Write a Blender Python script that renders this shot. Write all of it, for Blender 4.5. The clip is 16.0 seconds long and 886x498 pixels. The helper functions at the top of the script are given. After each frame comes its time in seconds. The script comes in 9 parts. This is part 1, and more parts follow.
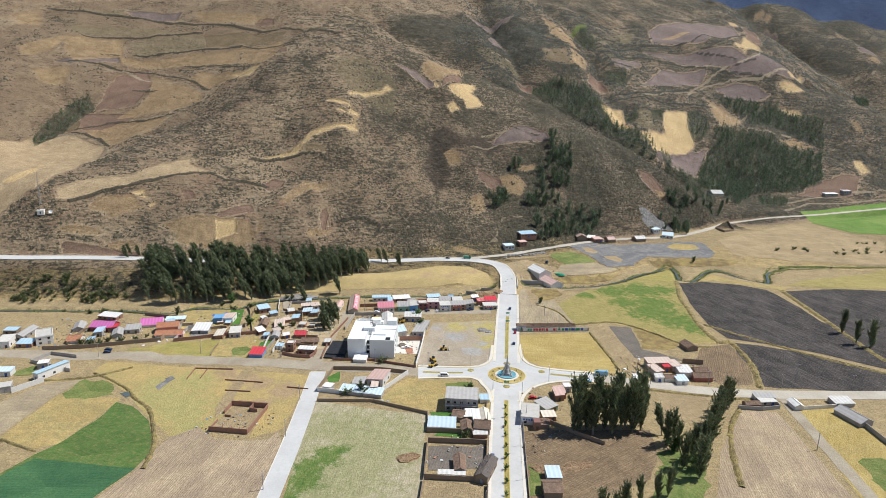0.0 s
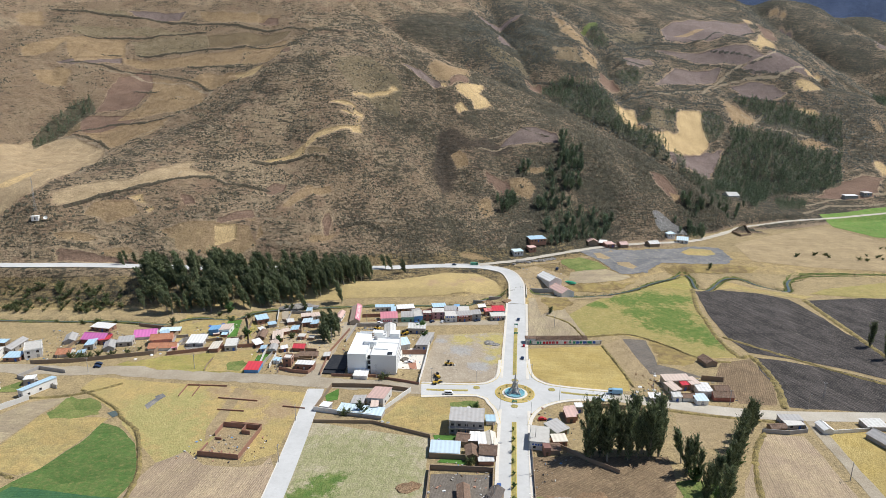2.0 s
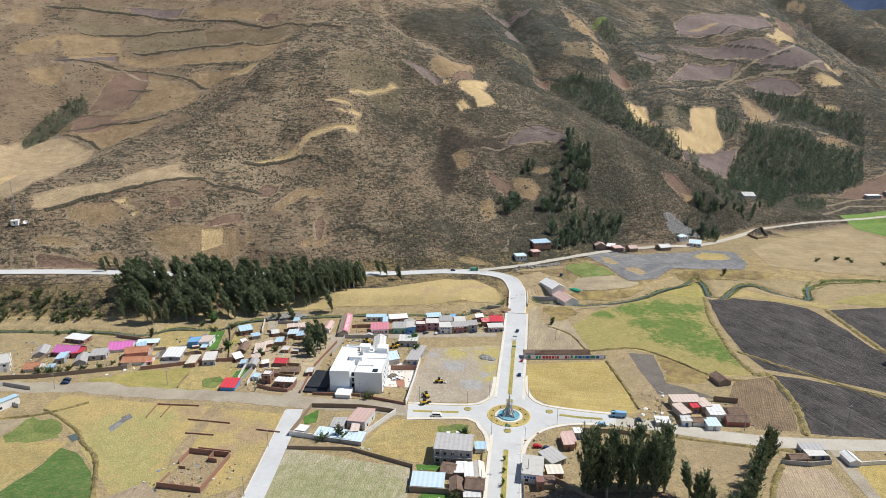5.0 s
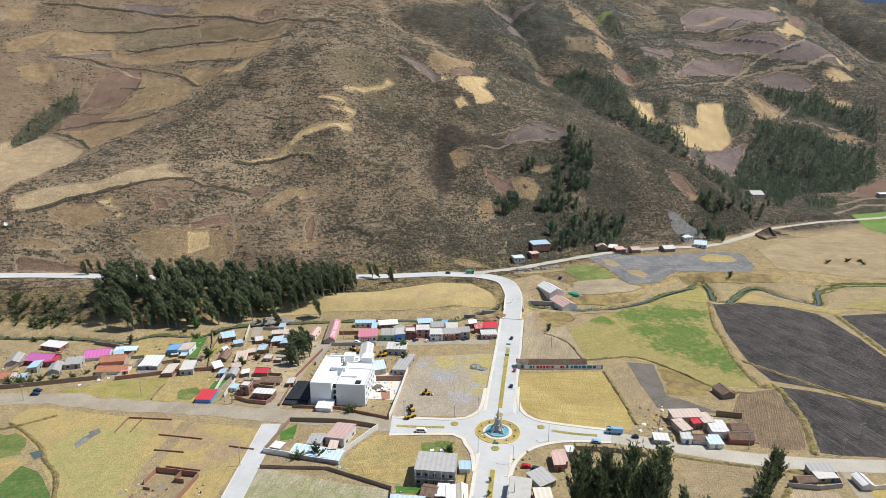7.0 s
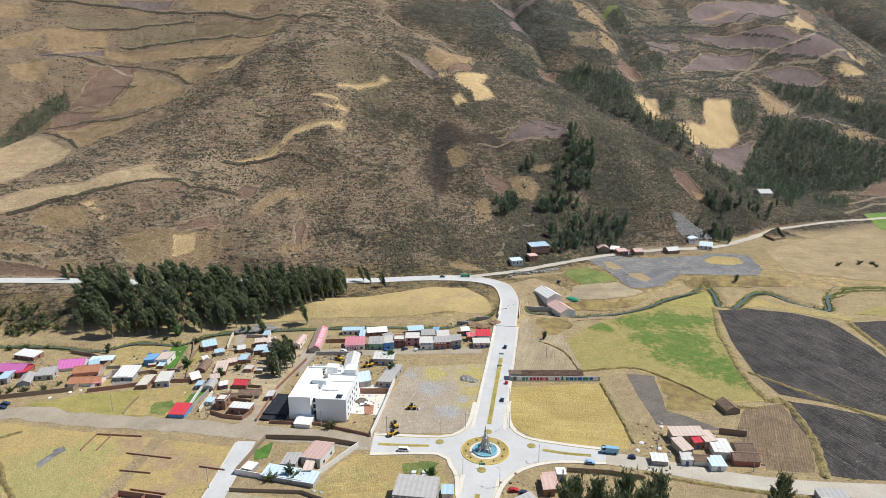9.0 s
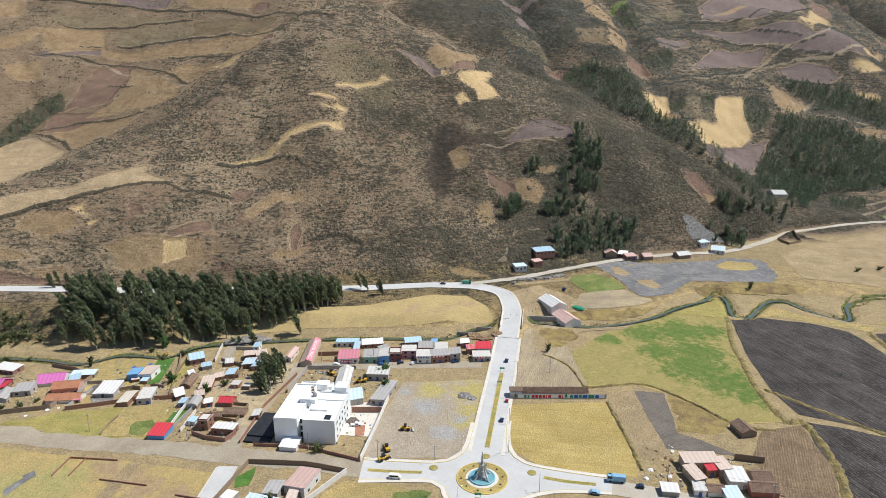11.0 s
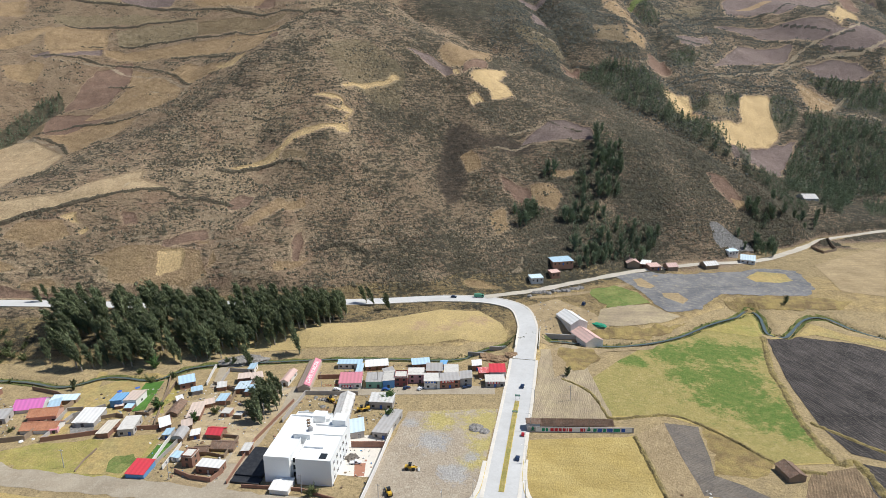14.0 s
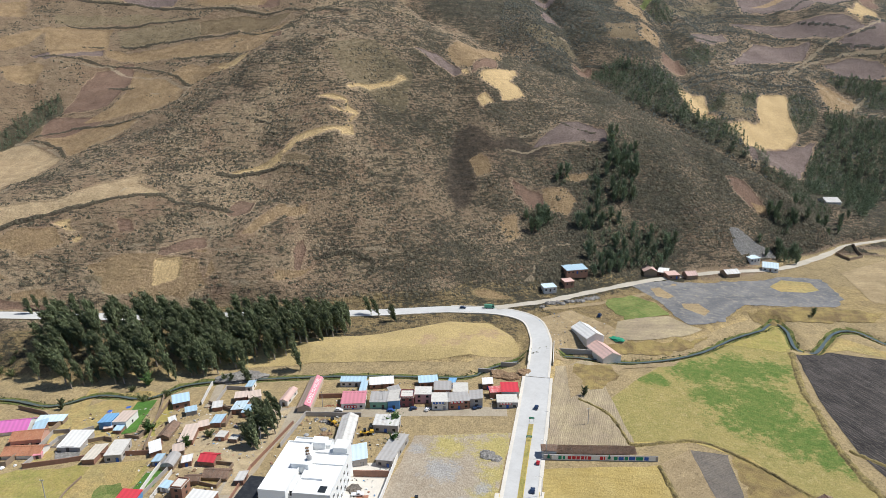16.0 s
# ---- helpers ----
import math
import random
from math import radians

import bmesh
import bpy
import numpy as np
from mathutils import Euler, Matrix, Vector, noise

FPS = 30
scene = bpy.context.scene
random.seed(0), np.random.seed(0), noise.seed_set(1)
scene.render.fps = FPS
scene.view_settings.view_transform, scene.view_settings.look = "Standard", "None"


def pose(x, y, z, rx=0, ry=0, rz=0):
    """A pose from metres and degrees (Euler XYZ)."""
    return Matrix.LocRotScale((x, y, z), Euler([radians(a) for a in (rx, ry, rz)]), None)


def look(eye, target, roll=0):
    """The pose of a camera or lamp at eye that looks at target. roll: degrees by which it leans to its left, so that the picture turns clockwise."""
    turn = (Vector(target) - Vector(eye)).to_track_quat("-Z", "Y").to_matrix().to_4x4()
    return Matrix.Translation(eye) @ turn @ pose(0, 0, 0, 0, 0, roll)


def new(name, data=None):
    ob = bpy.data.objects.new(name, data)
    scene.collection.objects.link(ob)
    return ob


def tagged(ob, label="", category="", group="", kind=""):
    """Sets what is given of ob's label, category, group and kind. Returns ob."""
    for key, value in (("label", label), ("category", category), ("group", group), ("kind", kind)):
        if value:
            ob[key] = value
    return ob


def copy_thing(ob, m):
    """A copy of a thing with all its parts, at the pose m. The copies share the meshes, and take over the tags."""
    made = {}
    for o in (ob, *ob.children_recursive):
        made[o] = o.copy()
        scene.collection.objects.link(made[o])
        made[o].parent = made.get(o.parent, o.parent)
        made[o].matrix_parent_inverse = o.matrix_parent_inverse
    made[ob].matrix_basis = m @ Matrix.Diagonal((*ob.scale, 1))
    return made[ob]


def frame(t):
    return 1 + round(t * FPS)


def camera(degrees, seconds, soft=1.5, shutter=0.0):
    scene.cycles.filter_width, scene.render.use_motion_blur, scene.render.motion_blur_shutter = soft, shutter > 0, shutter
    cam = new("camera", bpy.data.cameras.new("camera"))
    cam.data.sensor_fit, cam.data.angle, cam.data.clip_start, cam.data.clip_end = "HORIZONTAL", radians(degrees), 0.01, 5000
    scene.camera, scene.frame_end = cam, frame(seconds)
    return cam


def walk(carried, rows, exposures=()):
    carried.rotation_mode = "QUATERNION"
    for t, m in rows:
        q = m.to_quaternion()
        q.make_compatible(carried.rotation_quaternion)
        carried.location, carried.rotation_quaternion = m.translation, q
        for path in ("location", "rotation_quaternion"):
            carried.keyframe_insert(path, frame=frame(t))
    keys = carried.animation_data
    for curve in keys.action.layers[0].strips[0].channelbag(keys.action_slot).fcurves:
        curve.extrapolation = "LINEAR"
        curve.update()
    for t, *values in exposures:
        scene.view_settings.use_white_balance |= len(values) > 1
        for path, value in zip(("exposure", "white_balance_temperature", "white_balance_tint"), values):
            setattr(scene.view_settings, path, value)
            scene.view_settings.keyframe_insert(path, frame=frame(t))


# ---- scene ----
cam = camera(71.09, 16.0, 0.5)
# seconds, x, y, z, yaw, pitch, roll
ROWS = [
    (0.00, -0.00, -0.00, 160.00, 4.00, -14.54, -0.95),
    (0.50, -0.22, 5.25, 160.64, 4.22, -14.57, -0.90),
    (1.00, -0.08, 10.38, 161.13, 4.43, -14.60, -0.85),
    (1.50, 0.44, 15.39, 161.47, 4.64, -14.63, -0.80),
    (2.00, 1.32, 20.28, 161.67, 4.85, -14.66, -0.75),
    (2.50, 2.55, 25.06, 161.72, 5.05, -14.69, -0.70),
    (3.00, 4.08, 29.76, 161.67, 5.26, -14.72, -0.65),
    (3.50, 5.82, 34.43, 161.55, 5.46, -14.75, -0.60),
    (4.00, 7.70, 39.10, 161.41, 5.65, -14.79, -0.55),
    (5.25, 12.70, 50.98, 161.09, 6.11, -14.93, -0.43),
    (6.50, 18.17, 63.02, 160.81, 6.54, -15.11, -0.31),
    (7.00, 20.50, 67.85, 160.70, 6.70, -15.18, -0.26),
    (7.50, 22.82, 72.70, 160.61, 6.86, -15.26, -0.20),
    (8.00, 25.04, 77.59, 160.56, 7.02, -15.34, -0.14),
    (8.50, 27.08, 82.53, 160.58, 7.18, -15.41, -0.08),
    (9.00, 28.83, 87.55, 160.67, 7.35, -15.48, -0.02),
    (10.25, 31.64, 100.43, 161.24, 7.80, -15.63, 0.13),
    (11.50, 32.41, 113.50, 161.79, 8.29, -15.72, 0.26),
    (12.00, 32.22, 118.69, 161.86, 8.49, -15.74, 0.31),
    (12.50, 31.80, 123.85, 161.85, 8.69, -15.75, 0.35),
    (13.00, 31.20, 129.00, 161.80, 8.90, -15.75, 0.39),
    (13.50, 30.45, 134.14, 161.74, 9.10, -15.75, 0.43),
    (14.00, 29.61, 139.29, 161.71, 9.29, -15.76, 0.47),
    (14.50, 28.70, 144.46, 161.74, 9.48, -15.76, 0.51),
    (15.00, 27.75, 149.64, 161.82, 9.66, -15.77, 0.55),
    (15.50, 26.74, 154.84, 161.97, 9.83, -15.78, 0.59),
    (16.00, 25.68, 160.05, 162.18, 9.99, -15.79, 0.64),
]
walk(cam, [(t, pose(x, y, z, 90 + pitch, roll, yaw)) for t, x, y, z, yaw, pitch, roll in ROWS])

# ---- world, sun, exposure ----
SUN_HEIGHT, SUN_SIDE = 57.0, 20.0
world = bpy.data.worlds.new("sky")
scene.world = world
world.use_nodes = True
sky = world.node_tree.nodes.new("ShaderNodeTexSky")
sky.sky_type, sky.sun_disc = 'NISHITA', False
sky.sun_elevation, sky.sun_rotation = radians(SUN_HEIGHT), radians(90 - SUN_SIDE)
sky.altitude = 3300
world.node_tree.links.new(sky.outputs[0], world.node_tree.nodes["Background"].inputs[0])
world.node_tree.nodes["Background"].inputs[1].default_value = 0.11
sun = new("sun", bpy.data.lights.new("sun", "SUN"))
sun.data.energy, sun.data.angle, sun.data.color = 4.6, radians(0.5), (1.0, 0.995, 0.96)
sun.matrix_world = look((0, 0, 0), (-math.cos(radians(SUN_SIDE)) * math.cos(radians(SUN_HEIGHT)), -math.sin(radians(SUN_SIDE)) * math.cos(radians(SUN_HEIGHT)), -math.sin(radians(SUN_HEIGHT))))
scene.view_settings.exposure = 0.05

# ---- materials ----
class Nodes:
    """A material's node tree with short ways to add to it."""

    def __init__(self, name, rough=0.9, metal=0.0):
        self.mat = bpy.data.materials.new(name)
        self.mat.use_nodes = True
        self.t = self.mat.node_tree
        self.out = self.t.nodes["Principled BSDF"]
        self.out.inputs["Roughness"].default_value, self.out.inputs["Metallic"].default_value = rough, metal
        self.out.inputs["Specular IOR Level"].default_value = 0.25
        self.world = self.t.nodes.new("ShaderNodeNewGeometry").outputs["Position"]
        self.place = self.t.nodes.new("ShaderNodeTexCoord").outputs["Object"]

    def link(self, a, b):
        self.t.links.new(a, b)

    def set(self, socket, v):
        if isinstance(v, bpy.types.NodeSocket):
            self.link(v, socket)
        elif isinstance(v, tuple):
            socket.default_value = (*v, 1.0) if len(v) == 3 and len(socket.default_value) == 4 else v
        else:
            socket.default_value = v

    def stretched(self, sx, sy, sz, turn=0.0):
        n = self.t.nodes.new("ShaderNodeMapping")
        n.inputs["Scale"].default_value = (sx, sy, sz)
        n.inputs["Rotation"].default_value = (0, 0, radians(turn))
        self.link(self.place, n.inputs[0])
        return n.outputs[0]

    def noise(self, size, detail=3.0, rough=0.55, at=None, low=0.0, high=1.0):
        """Noise of that size in metres, spread between two levels."""
        n = self.t.nodes.new("ShaderNodeTexNoise")
        n.inputs["Scale"].default_value, n.inputs["Detail"].default_value, n.inputs["Roughness"].default_value = 1.0 / size, detail, rough
        self.link(at or self.place, n.inputs["Vector"])
        return self.level(n.outputs[0], low, high) if (low, high) != (0.0, 1.0) else n.outputs[0]

    def level(self, v, low, high):
        m = self.t.nodes.new("ShaderNodeMapRange")
        m.inputs["From Min"].default_value, m.inputs["From Max"].default_value = low, high
        self.link(v, m.inputs[0])
        return m.outputs[0]

    def wave(self, size, turn=0.0, wobble=1.0, axis="Y"):
        n = self.t.nodes.new("ShaderNodeTexWave")
        n.bands_direction = axis
        n.inputs["Scale"].default_value = 0.314 / size
        n.inputs["Distortion"].default_value, n.inputs["Detail"].default_value, n.inputs["Detail Scale"].default_value = wobble, 2.0, 1.0
        self.link(self.place, n.inputs["Vector"])
        return n.outputs["Fac"]

    def math(self, op, a, b=0.0):
        n = self.t.nodes.new("ShaderNodeMath")
        n.operation = op
        self.set(n.inputs[0], a), self.set(n.inputs[1], b)
        return n.outputs[0]

    def mix(self, f, a, b, how="MIX"):
        n = self.t.nodes.new("ShaderNodeMix")
        n.data_type, n.blend_type = "RGBA", how
        self.set(n.inputs[0], f), self.set(n.inputs[6], a), self.set(n.inputs[7], b)
        return n.outputs[2]

    def scaled(self, colour, f):
        """A colour made lighter or darker by a factor."""
        n = self.t.nodes.new("ShaderNodeHueSaturation")
        self.set(n.inputs["Value"], f), self.set(n.inputs["Color"], colour)
        return n.outputs[0]

    def attribute(self, name):
        n = self.t.nodes.new("ShaderNodeAttribute")
        n.attribute_name = name
        return n.outputs["Fac"]

    def each(self, low, high):
        """A number that differs from object to object."""
        n = self.t.nodes.new("ShaderNodeObjectInfo")
        m = self.t.nodes.new("ShaderNodeMapRange")
        m.inputs["To Min"].default_value, m.inputs["To Max"].default_value = low, high
        self.link(n.outputs["Random"], m.inputs[0])
        return m.outputs[0]

    def island(self, low, high):
        n = self.t.nodes.new("ShaderNodeNewGeometry")
        m = self.t.nodes.new("ShaderNodeMapRange")
        m.inputs["To Min"].default_value, m.inputs["To Max"].default_value = low, high
        self.link(n.outputs["Random Per Island"], m.inputs[0])
        return m.outputs[0]

    def done(self, colour, bump=None, depth=0.05):
        self.set(self.out.inputs["Base Color"], colour)
        if bump is not None:
            b = self.t.nodes.new("ShaderNodeBump")
            b.inputs["Distance"].default_value, b.inputs["Strength"].default_value = depth, 1.0
            self.link(bump, b.inputs["Height"])
            self.link(b.outputs[0], self.out.inputs["Normal"])
        return self.mat


def soil(name, main, second, spots, patch=18.0, spot=2.5, amount=0.5, furrow=0.0, depth=0.25, lines=0.25, grain=0.9):
    """Earth, grass or stubble: two colours in patches of two sizes, worn and trampled places, spots, grain, and furrows along the field's own x."""
    n = Nodes(name, 0.95)
    c = n.mix(n.noise(patch, 5, 0.65, low=0.38, high=0.62), main, second)
    c = n.scaled(c, n.math("ADD", n.math("MULTIPLY", n.noise(patch * 2.6, 4, 0.7, low=0.3, high=0.7), 0.36 * min(grain * 1.4, 1.0)), 1.0 - 0.18 * min(grain * 1.4, 1.0)))
    c = n.mix(n.math("MULTIPLY", n.noise(spot, 5, 0.65, low=0.5, high=0.70), amount), c, spots)
    c = n.mix(n.math("MULTIPLY", n.noise(patch * 0.45, 6, 0.75, low=0.56, high=0.70), amount * 0.8), c, tuple(0.5 * (u + v) for u, v in zip(spots, second)))
    fine = n.noise(1.1, 5, 0.8, low=0.3, high=0.7)
    c = n.scaled(c, n.math("ADD", n.math("MULTIPLY", fine, grain * 0.6), 1.0 - grain * 0.3))
    if grain > 0.5:
        tufts = n.noise(1.9, 4, 0.7, low=0.63, high=0.70)
        c = n.scaled(c, n.math("SUBTRACT", 1.03, n.math("MULTIPLY", tufts, 0.4)))
        drag = n.noise(1.0, 5, 0.7, at=n.stretched(0.03, 0.35, 0.1, 20), low=0.35, high=0.65)
        c = n.scaled(c, n.math("ADD", n.math("MULTIPLY", drag, 0.20), 0.90))
    relief = fine
    if furrow:
        rows = n.noise(1.0, 4, 0.7, at=n.stretched(0.045 / furrow, 0.8 / furrow, 0.1), low=0.3, high=0.7)
        w = n.math("ADD", n.math("MULTIPLY", n.wave(furrow, wobble=5.0), 0.35), n.math("MULTIPLY", rows, 0.65))
        c = n.scaled(c, n.math("ADD", n.math("MULTIPLY", w, lines), 1.0 - lines * 0.5))
        relief = n.math("ADD", n.math("MULTIPLY", w, 0.8), n.math("MULTIPLY", fine, 0.5))
    return n.done(c, relief, depth)


GREEN = soil("green_crop", (0.075, 0.140, 0.034), (0.105, 0.160, 0.045), (0.24, 0.205, 0.08), 10, 2.5, 0.6, 1.2, 0.2, 0.15)
TEAL = soil("blue_green_crop", (0.040, 0.115, 0.052), (0.062, 0.145, 0.06), (0.09, 0.17, 0.05), 20, 2.0, 0.4, 1.1, 0.15, 0.12)
STRAW = soil("dry_grass", (0.48, 0.345, 0.14), (0.36, 0.29, 0.122), (0.28, 0.21, 0.11), 13, 3.0, 0.7, 0, 0.25)
GOLD = soil("golden_grass", (0.42, 0.308, 0.105), (0.46, 0.35, 0.138), (0.35, 0.25, 0.095), 14, 2.2, 0.5, 0, 0.22)
FALLOW = soil("grey_fallow", (0.335, 0.265, 0.18), (0.39, 0.315, 0.195), (0.26, 0.205, 0.14), 12, 2.2, 0.6, 0.9, 0.25, 0.3)
STUBBLE = soil("pink_stubble", (0.34, 0.255, 0.175), (0.41, 0.315, 0.20), (0.29, 0.21, 0.145), 15, 1.6, 0.65, 1.0, 0.25, 0.35)
BEIGE = soil("beige_earth", (0.42, 0.315, 0.18), (0.35, 0.26, 0.145), (0.24, 0.18, 0.108), 10, 2.0, 0.6, 0, 0.3)
DARKSOIL = soil("grey_earth", (0.155, 0.135, 0.115), (0.19, 0.16, 0.13), (0.10, 0.085, 0.07), 8, 1.5, 0.5, 1.2, 0.2, 0.15)
DRYMEADOW = soil("dry_meadow", (0.37, 0.275, 0.105), (0.19, 0.13, 0.065), (0.29, 0.25, 0.09), 9, 2.5, 0.5, 0, 0.25)
PASTURE = soil("green_pasture", (0.38, 0.30, 0.115), (0.29, 0.25, 0.085), (0.42, 0.33, 0.16), 14, 3.0, 0.7, 0, 0.2)
MEADOW = soil("grass", (0.12, 0.175, 0.045), (0.20, 0.215, 0.07), (0.27, 0.23, 0.09), 9, 2.0, 0.5, 0, 0.2)
MEADOWDRY = soil("yellow_grass", (0.40, 0.32, 0.105), (0.27, 0.25, 0.075), (0.43, 0.31, 0.155), 16, 3.0, 0.6, 0, 0.2)
PLOUGH = soil("dark_plough", (0.042, 0.037, 0.035), (0.085, 0.073, 0.067), (0.19, 0.16, 0.13), 16, 1.6, 0.6, 1.6, 0.5, 1.3)
FURROW = soil("brown_furrows", (0.25, 0.175, 0.105), (0.18, 0.125, 0.076), (0.36, 0.27, 0.165), 10, 1.6, 0.5, 1.1, 0.4, 0.6)
CROP = soil("fresh_green", (0.070, 0.17, 0.030), (0.10, 0.19, 0.04), (0.05, 0.11, 0.025), 6, 1.2, 0.5, 0.9, 0.2, 0.15)
BRIGHT = soil("bright_green", (0.125, 0.225, 0.045), (0.17, 0.245, 0.06), (0.24, 0.24, 0.08), 30, 5, 0.5, 0, 0.2)
OVAL = soil("grey_gravel", (0.15, 0.15, 0.155), (0.22, 0.212, 0.205), (0.37, 0.325, 0.255), 14, 4.0, 0.7, 0, 0.12, grain=0.5)
DIRT = soil("dirt_road", (0.40, 0.34, 0.255), (0.335, 0.275, 0.20), (0.48, 0.42, 0.325), 12, 3.0, 0.6, 0, 0.12, grain=0.5)
GRAVEL = soil("pale_gravel_road", (0.52, 0.47, 0.39), (0.45, 0.395, 0.315), (0.58, 0.52, 0.44), 12, 3.0, 0.5, 0, 0.1, grain=0.35)
CONCRETE = soil("road_concrete", (0.57, 0.56, 0.54), (0.51, 0.50, 0.48), (0.46, 0.445, 0.42), 18, 2.5, 0.4, 0, 0.02, 0.25, 0.14)
SIDEWALK = soil("pavement_concrete", (0.70, 0.645, 0.56), (0.64, 0.59, 0.515), (0.52, 0.48, 0.42), 8, 1.2, 0.35, 0, 0.02, 0.25, 0.14)
GOLDYARD = soil("trodden_earth", (0.46, 0.365, 0.235), (0.40, 0.305, 0.175), (0.29, 0.225, 0.145), 9, 2.0, 0.6, 0, 0.15, grain=0.6)
RUBBLE = soil("grey_rubble", (0.30, 0.28, 0.255), (0.24, 0.22, 0.20), (0.42, 0.40, 0.37), 6, 1.0, 0.7, 0, 0.4)
REED = soil("stream_bank_grass", (0.115, 0.15, 0.042), (0.20, 0.19, 0.065), (0.07, 0.09, 0.028), 5, 1.0, 0.6, 0, 0.4)
BRICKRED = soil("red_paving", (0.42, 0.20, 0.13), (0.36, 0.17, 0.11), (0.28, 0.15, 0.10), 4, 0.8, 0.4, 0, 0.02, 0.2, 0.2)
HAY = soil("heaped_straw", (0.40, 0.27, 0.16), (0.30, 0.19, 0.11), (0.18, 0.12, 0.075), 3, 0.7, 0.7, 0, 0.5)


def spotted(name, main, second, spots, layers, furrow=0.0):
    """Ground of two colours with ragged, soft-edged areas of others round given places: layers of (colour, colour, ((x, y, radius), ...))."""
    n = Nodes(name, 0.95)
    c = n.mix(n.noise(14, 5, 0.65, low=0.36, high=0.64), main, second)
    c = n.mix(n.math("MULTIPLY", n.noise(3, 5, 0.65, low=0.5, high=0.72), 0.6), c, spots)
    for one, two, places in layers:
        reach = None
        for x, y, r in places:
            d = n.t.nodes.new("ShaderNodeVectorMath")
            d.operation = "DISTANCE"
            n.link(n.world, d.inputs[0])
            d.inputs[1].default_value = (x, y, 0)
            near = n.math("SUBTRACT", 1.0, n.math("DIVIDE", d.outputs["Value"], r * 1.15))
            reach = near if reach is None else n.math("MAXIMUM", reach, near)
        ragged = n.math("ADD", n.math("MULTIPLY", reach, 0.75), n.math("MULTIPLY", n.math("SUBTRACT", n.noise(7, 6, 0.86), 0.5), 2.9))
        c = n.mix(n.math("MULTIPLY", n.level(ragged, 0.0, 0.35), 0.9), c, n.mix(n.noise(4, 4, 0.6, low=0.4, high=0.6), one, two))
    fine = n.noise(1.1, 5, 0.82, low=0.3, high=0.7)
    c = n.scaled(c, n.math("ADD", n.math("MULTIPLY", fine, 0.55), 0.725))
    c = n.scaled(c, n.math("SUBTRACT", 1.04, n.math("MULTIPLY", n.noise(1.9, 4, 0.7, low=0.63, high=0.70), 0.35)))
    if furrow:
        rows = n.noise(1.0, 4, 0.7, at=n.stretched(0.045 / furrow, 0.8 / furrow, 0.1), low=0.3, high=0.7)
        c = n.scaled(c, n.math("ADD", n.math("MULTIPLY", rows, 0.32), 0.84))
    return n.done(c, fine, 0.2)


OPEN_PASTURE = spotted("open_pasture", (0.48, 0.345, 0.14), (0.38, 0.30, 0.127), (0.30, 0.225, 0.12), [((0.33, 0.30, 0.115), (0.40, 0.34, 0.14), ((-168, 285, 16), (-150, 275, 18), (-158, 305, 14), (-140, 262, 10), (-176, 300, 9))), ((0.34, 0.235, 0.135), (0.40, 0.29, 0.17), ((-130, 312, 9), (-142, 316, 8), (-120, 306, 8), (-104, 300, 10), (-112, 285, 6)))])
TERRACE = spotted("dry_terrace", (0.49, 0.365, 0.165), (0.41, 0.31, 0.14), (0.36, 0.27, 0.15), [((0.37, 0.25, 0.15), (0.44, 0.31, 0.18), ((-46, 502, 9), (-32, 500, 8), (-23, 509, 7), (-10, 517, 9), (-60, 492, 5)))])
FRESH = ((0.075, 0.150, 0.026), (0.14, 0.19, 0.046))
HALFGREEN = spotted("half_green_pasture", (0.35, 0.28, 0.104), (0.265, 0.235, 0.078), (0.48, 0.37, 0.185), [(*FRESH, ((109, 494, 15), (132, 500, 20), (113, 468, 13), (135, 470, 18), (128, 448, 21), (143, 432, 18), (150, 420, 12), (84, 482, 8), (152, 503, 12)))])
REGROWTH = spotted("stubble_with_regrowth", (0.43, 0.365, 0.25), (0.36, 0.315, 0.20), (0.50, 0.43, 0.315), [((0.27, 0.27, 0.125), (0.34, 0.315, 0.17), ((-50, 255, 30), (-62, 225, 34), (-66, 265, 20))), (*FRESH, ((-66, 240, 8), (-72, 232, 8), (-71, 222, 8), (-76, 212, 7), (-62, 246, 5)))], 1.0)
YARD = spotted("gravel_yard", (0.41, 0.34, 0.255), (0.34, 0.275, 0.20), (0.52, 0.455, 0.355), [((0.47, 0.38, 0.14), (0.40, 0.335, 0.115), ((-2, 425, 14), (-11, 424, 12), (6, 403, 12), (8, 385, 8), (-19, 418, 10), (4, 372, 7), (-16, 402, 9))), ((0.33, 0.315, 0.30), (0.40, 0.38, 0.355), ((-16, 384, 8), (-4, 362, 7), (2, 374, 4), (-30, 398, 4)))])


def painted(name, colour, dirt=(0.23, 0.18, 0.13), wear=0.35, rough=0.85):
    """Plaster, mud brick or concrete with stains; every object a little different."""
    n = Nodes(name, rough)
    c = n.scaled(colour, n.each(0.86, 1.1))
    c = n.mix(n.math("MULTIPLY", n.noise(1.8, 5, 0.65, low=0.45, high=0.75), wear), c, dirt)
    fine = n.noise(0.25, 3, 0.6)
    return n.done(n.scaled(c, n.math("ADD", n.math("MULTIPLY", fine, 0.3), 0.85)), fine, 0.02)


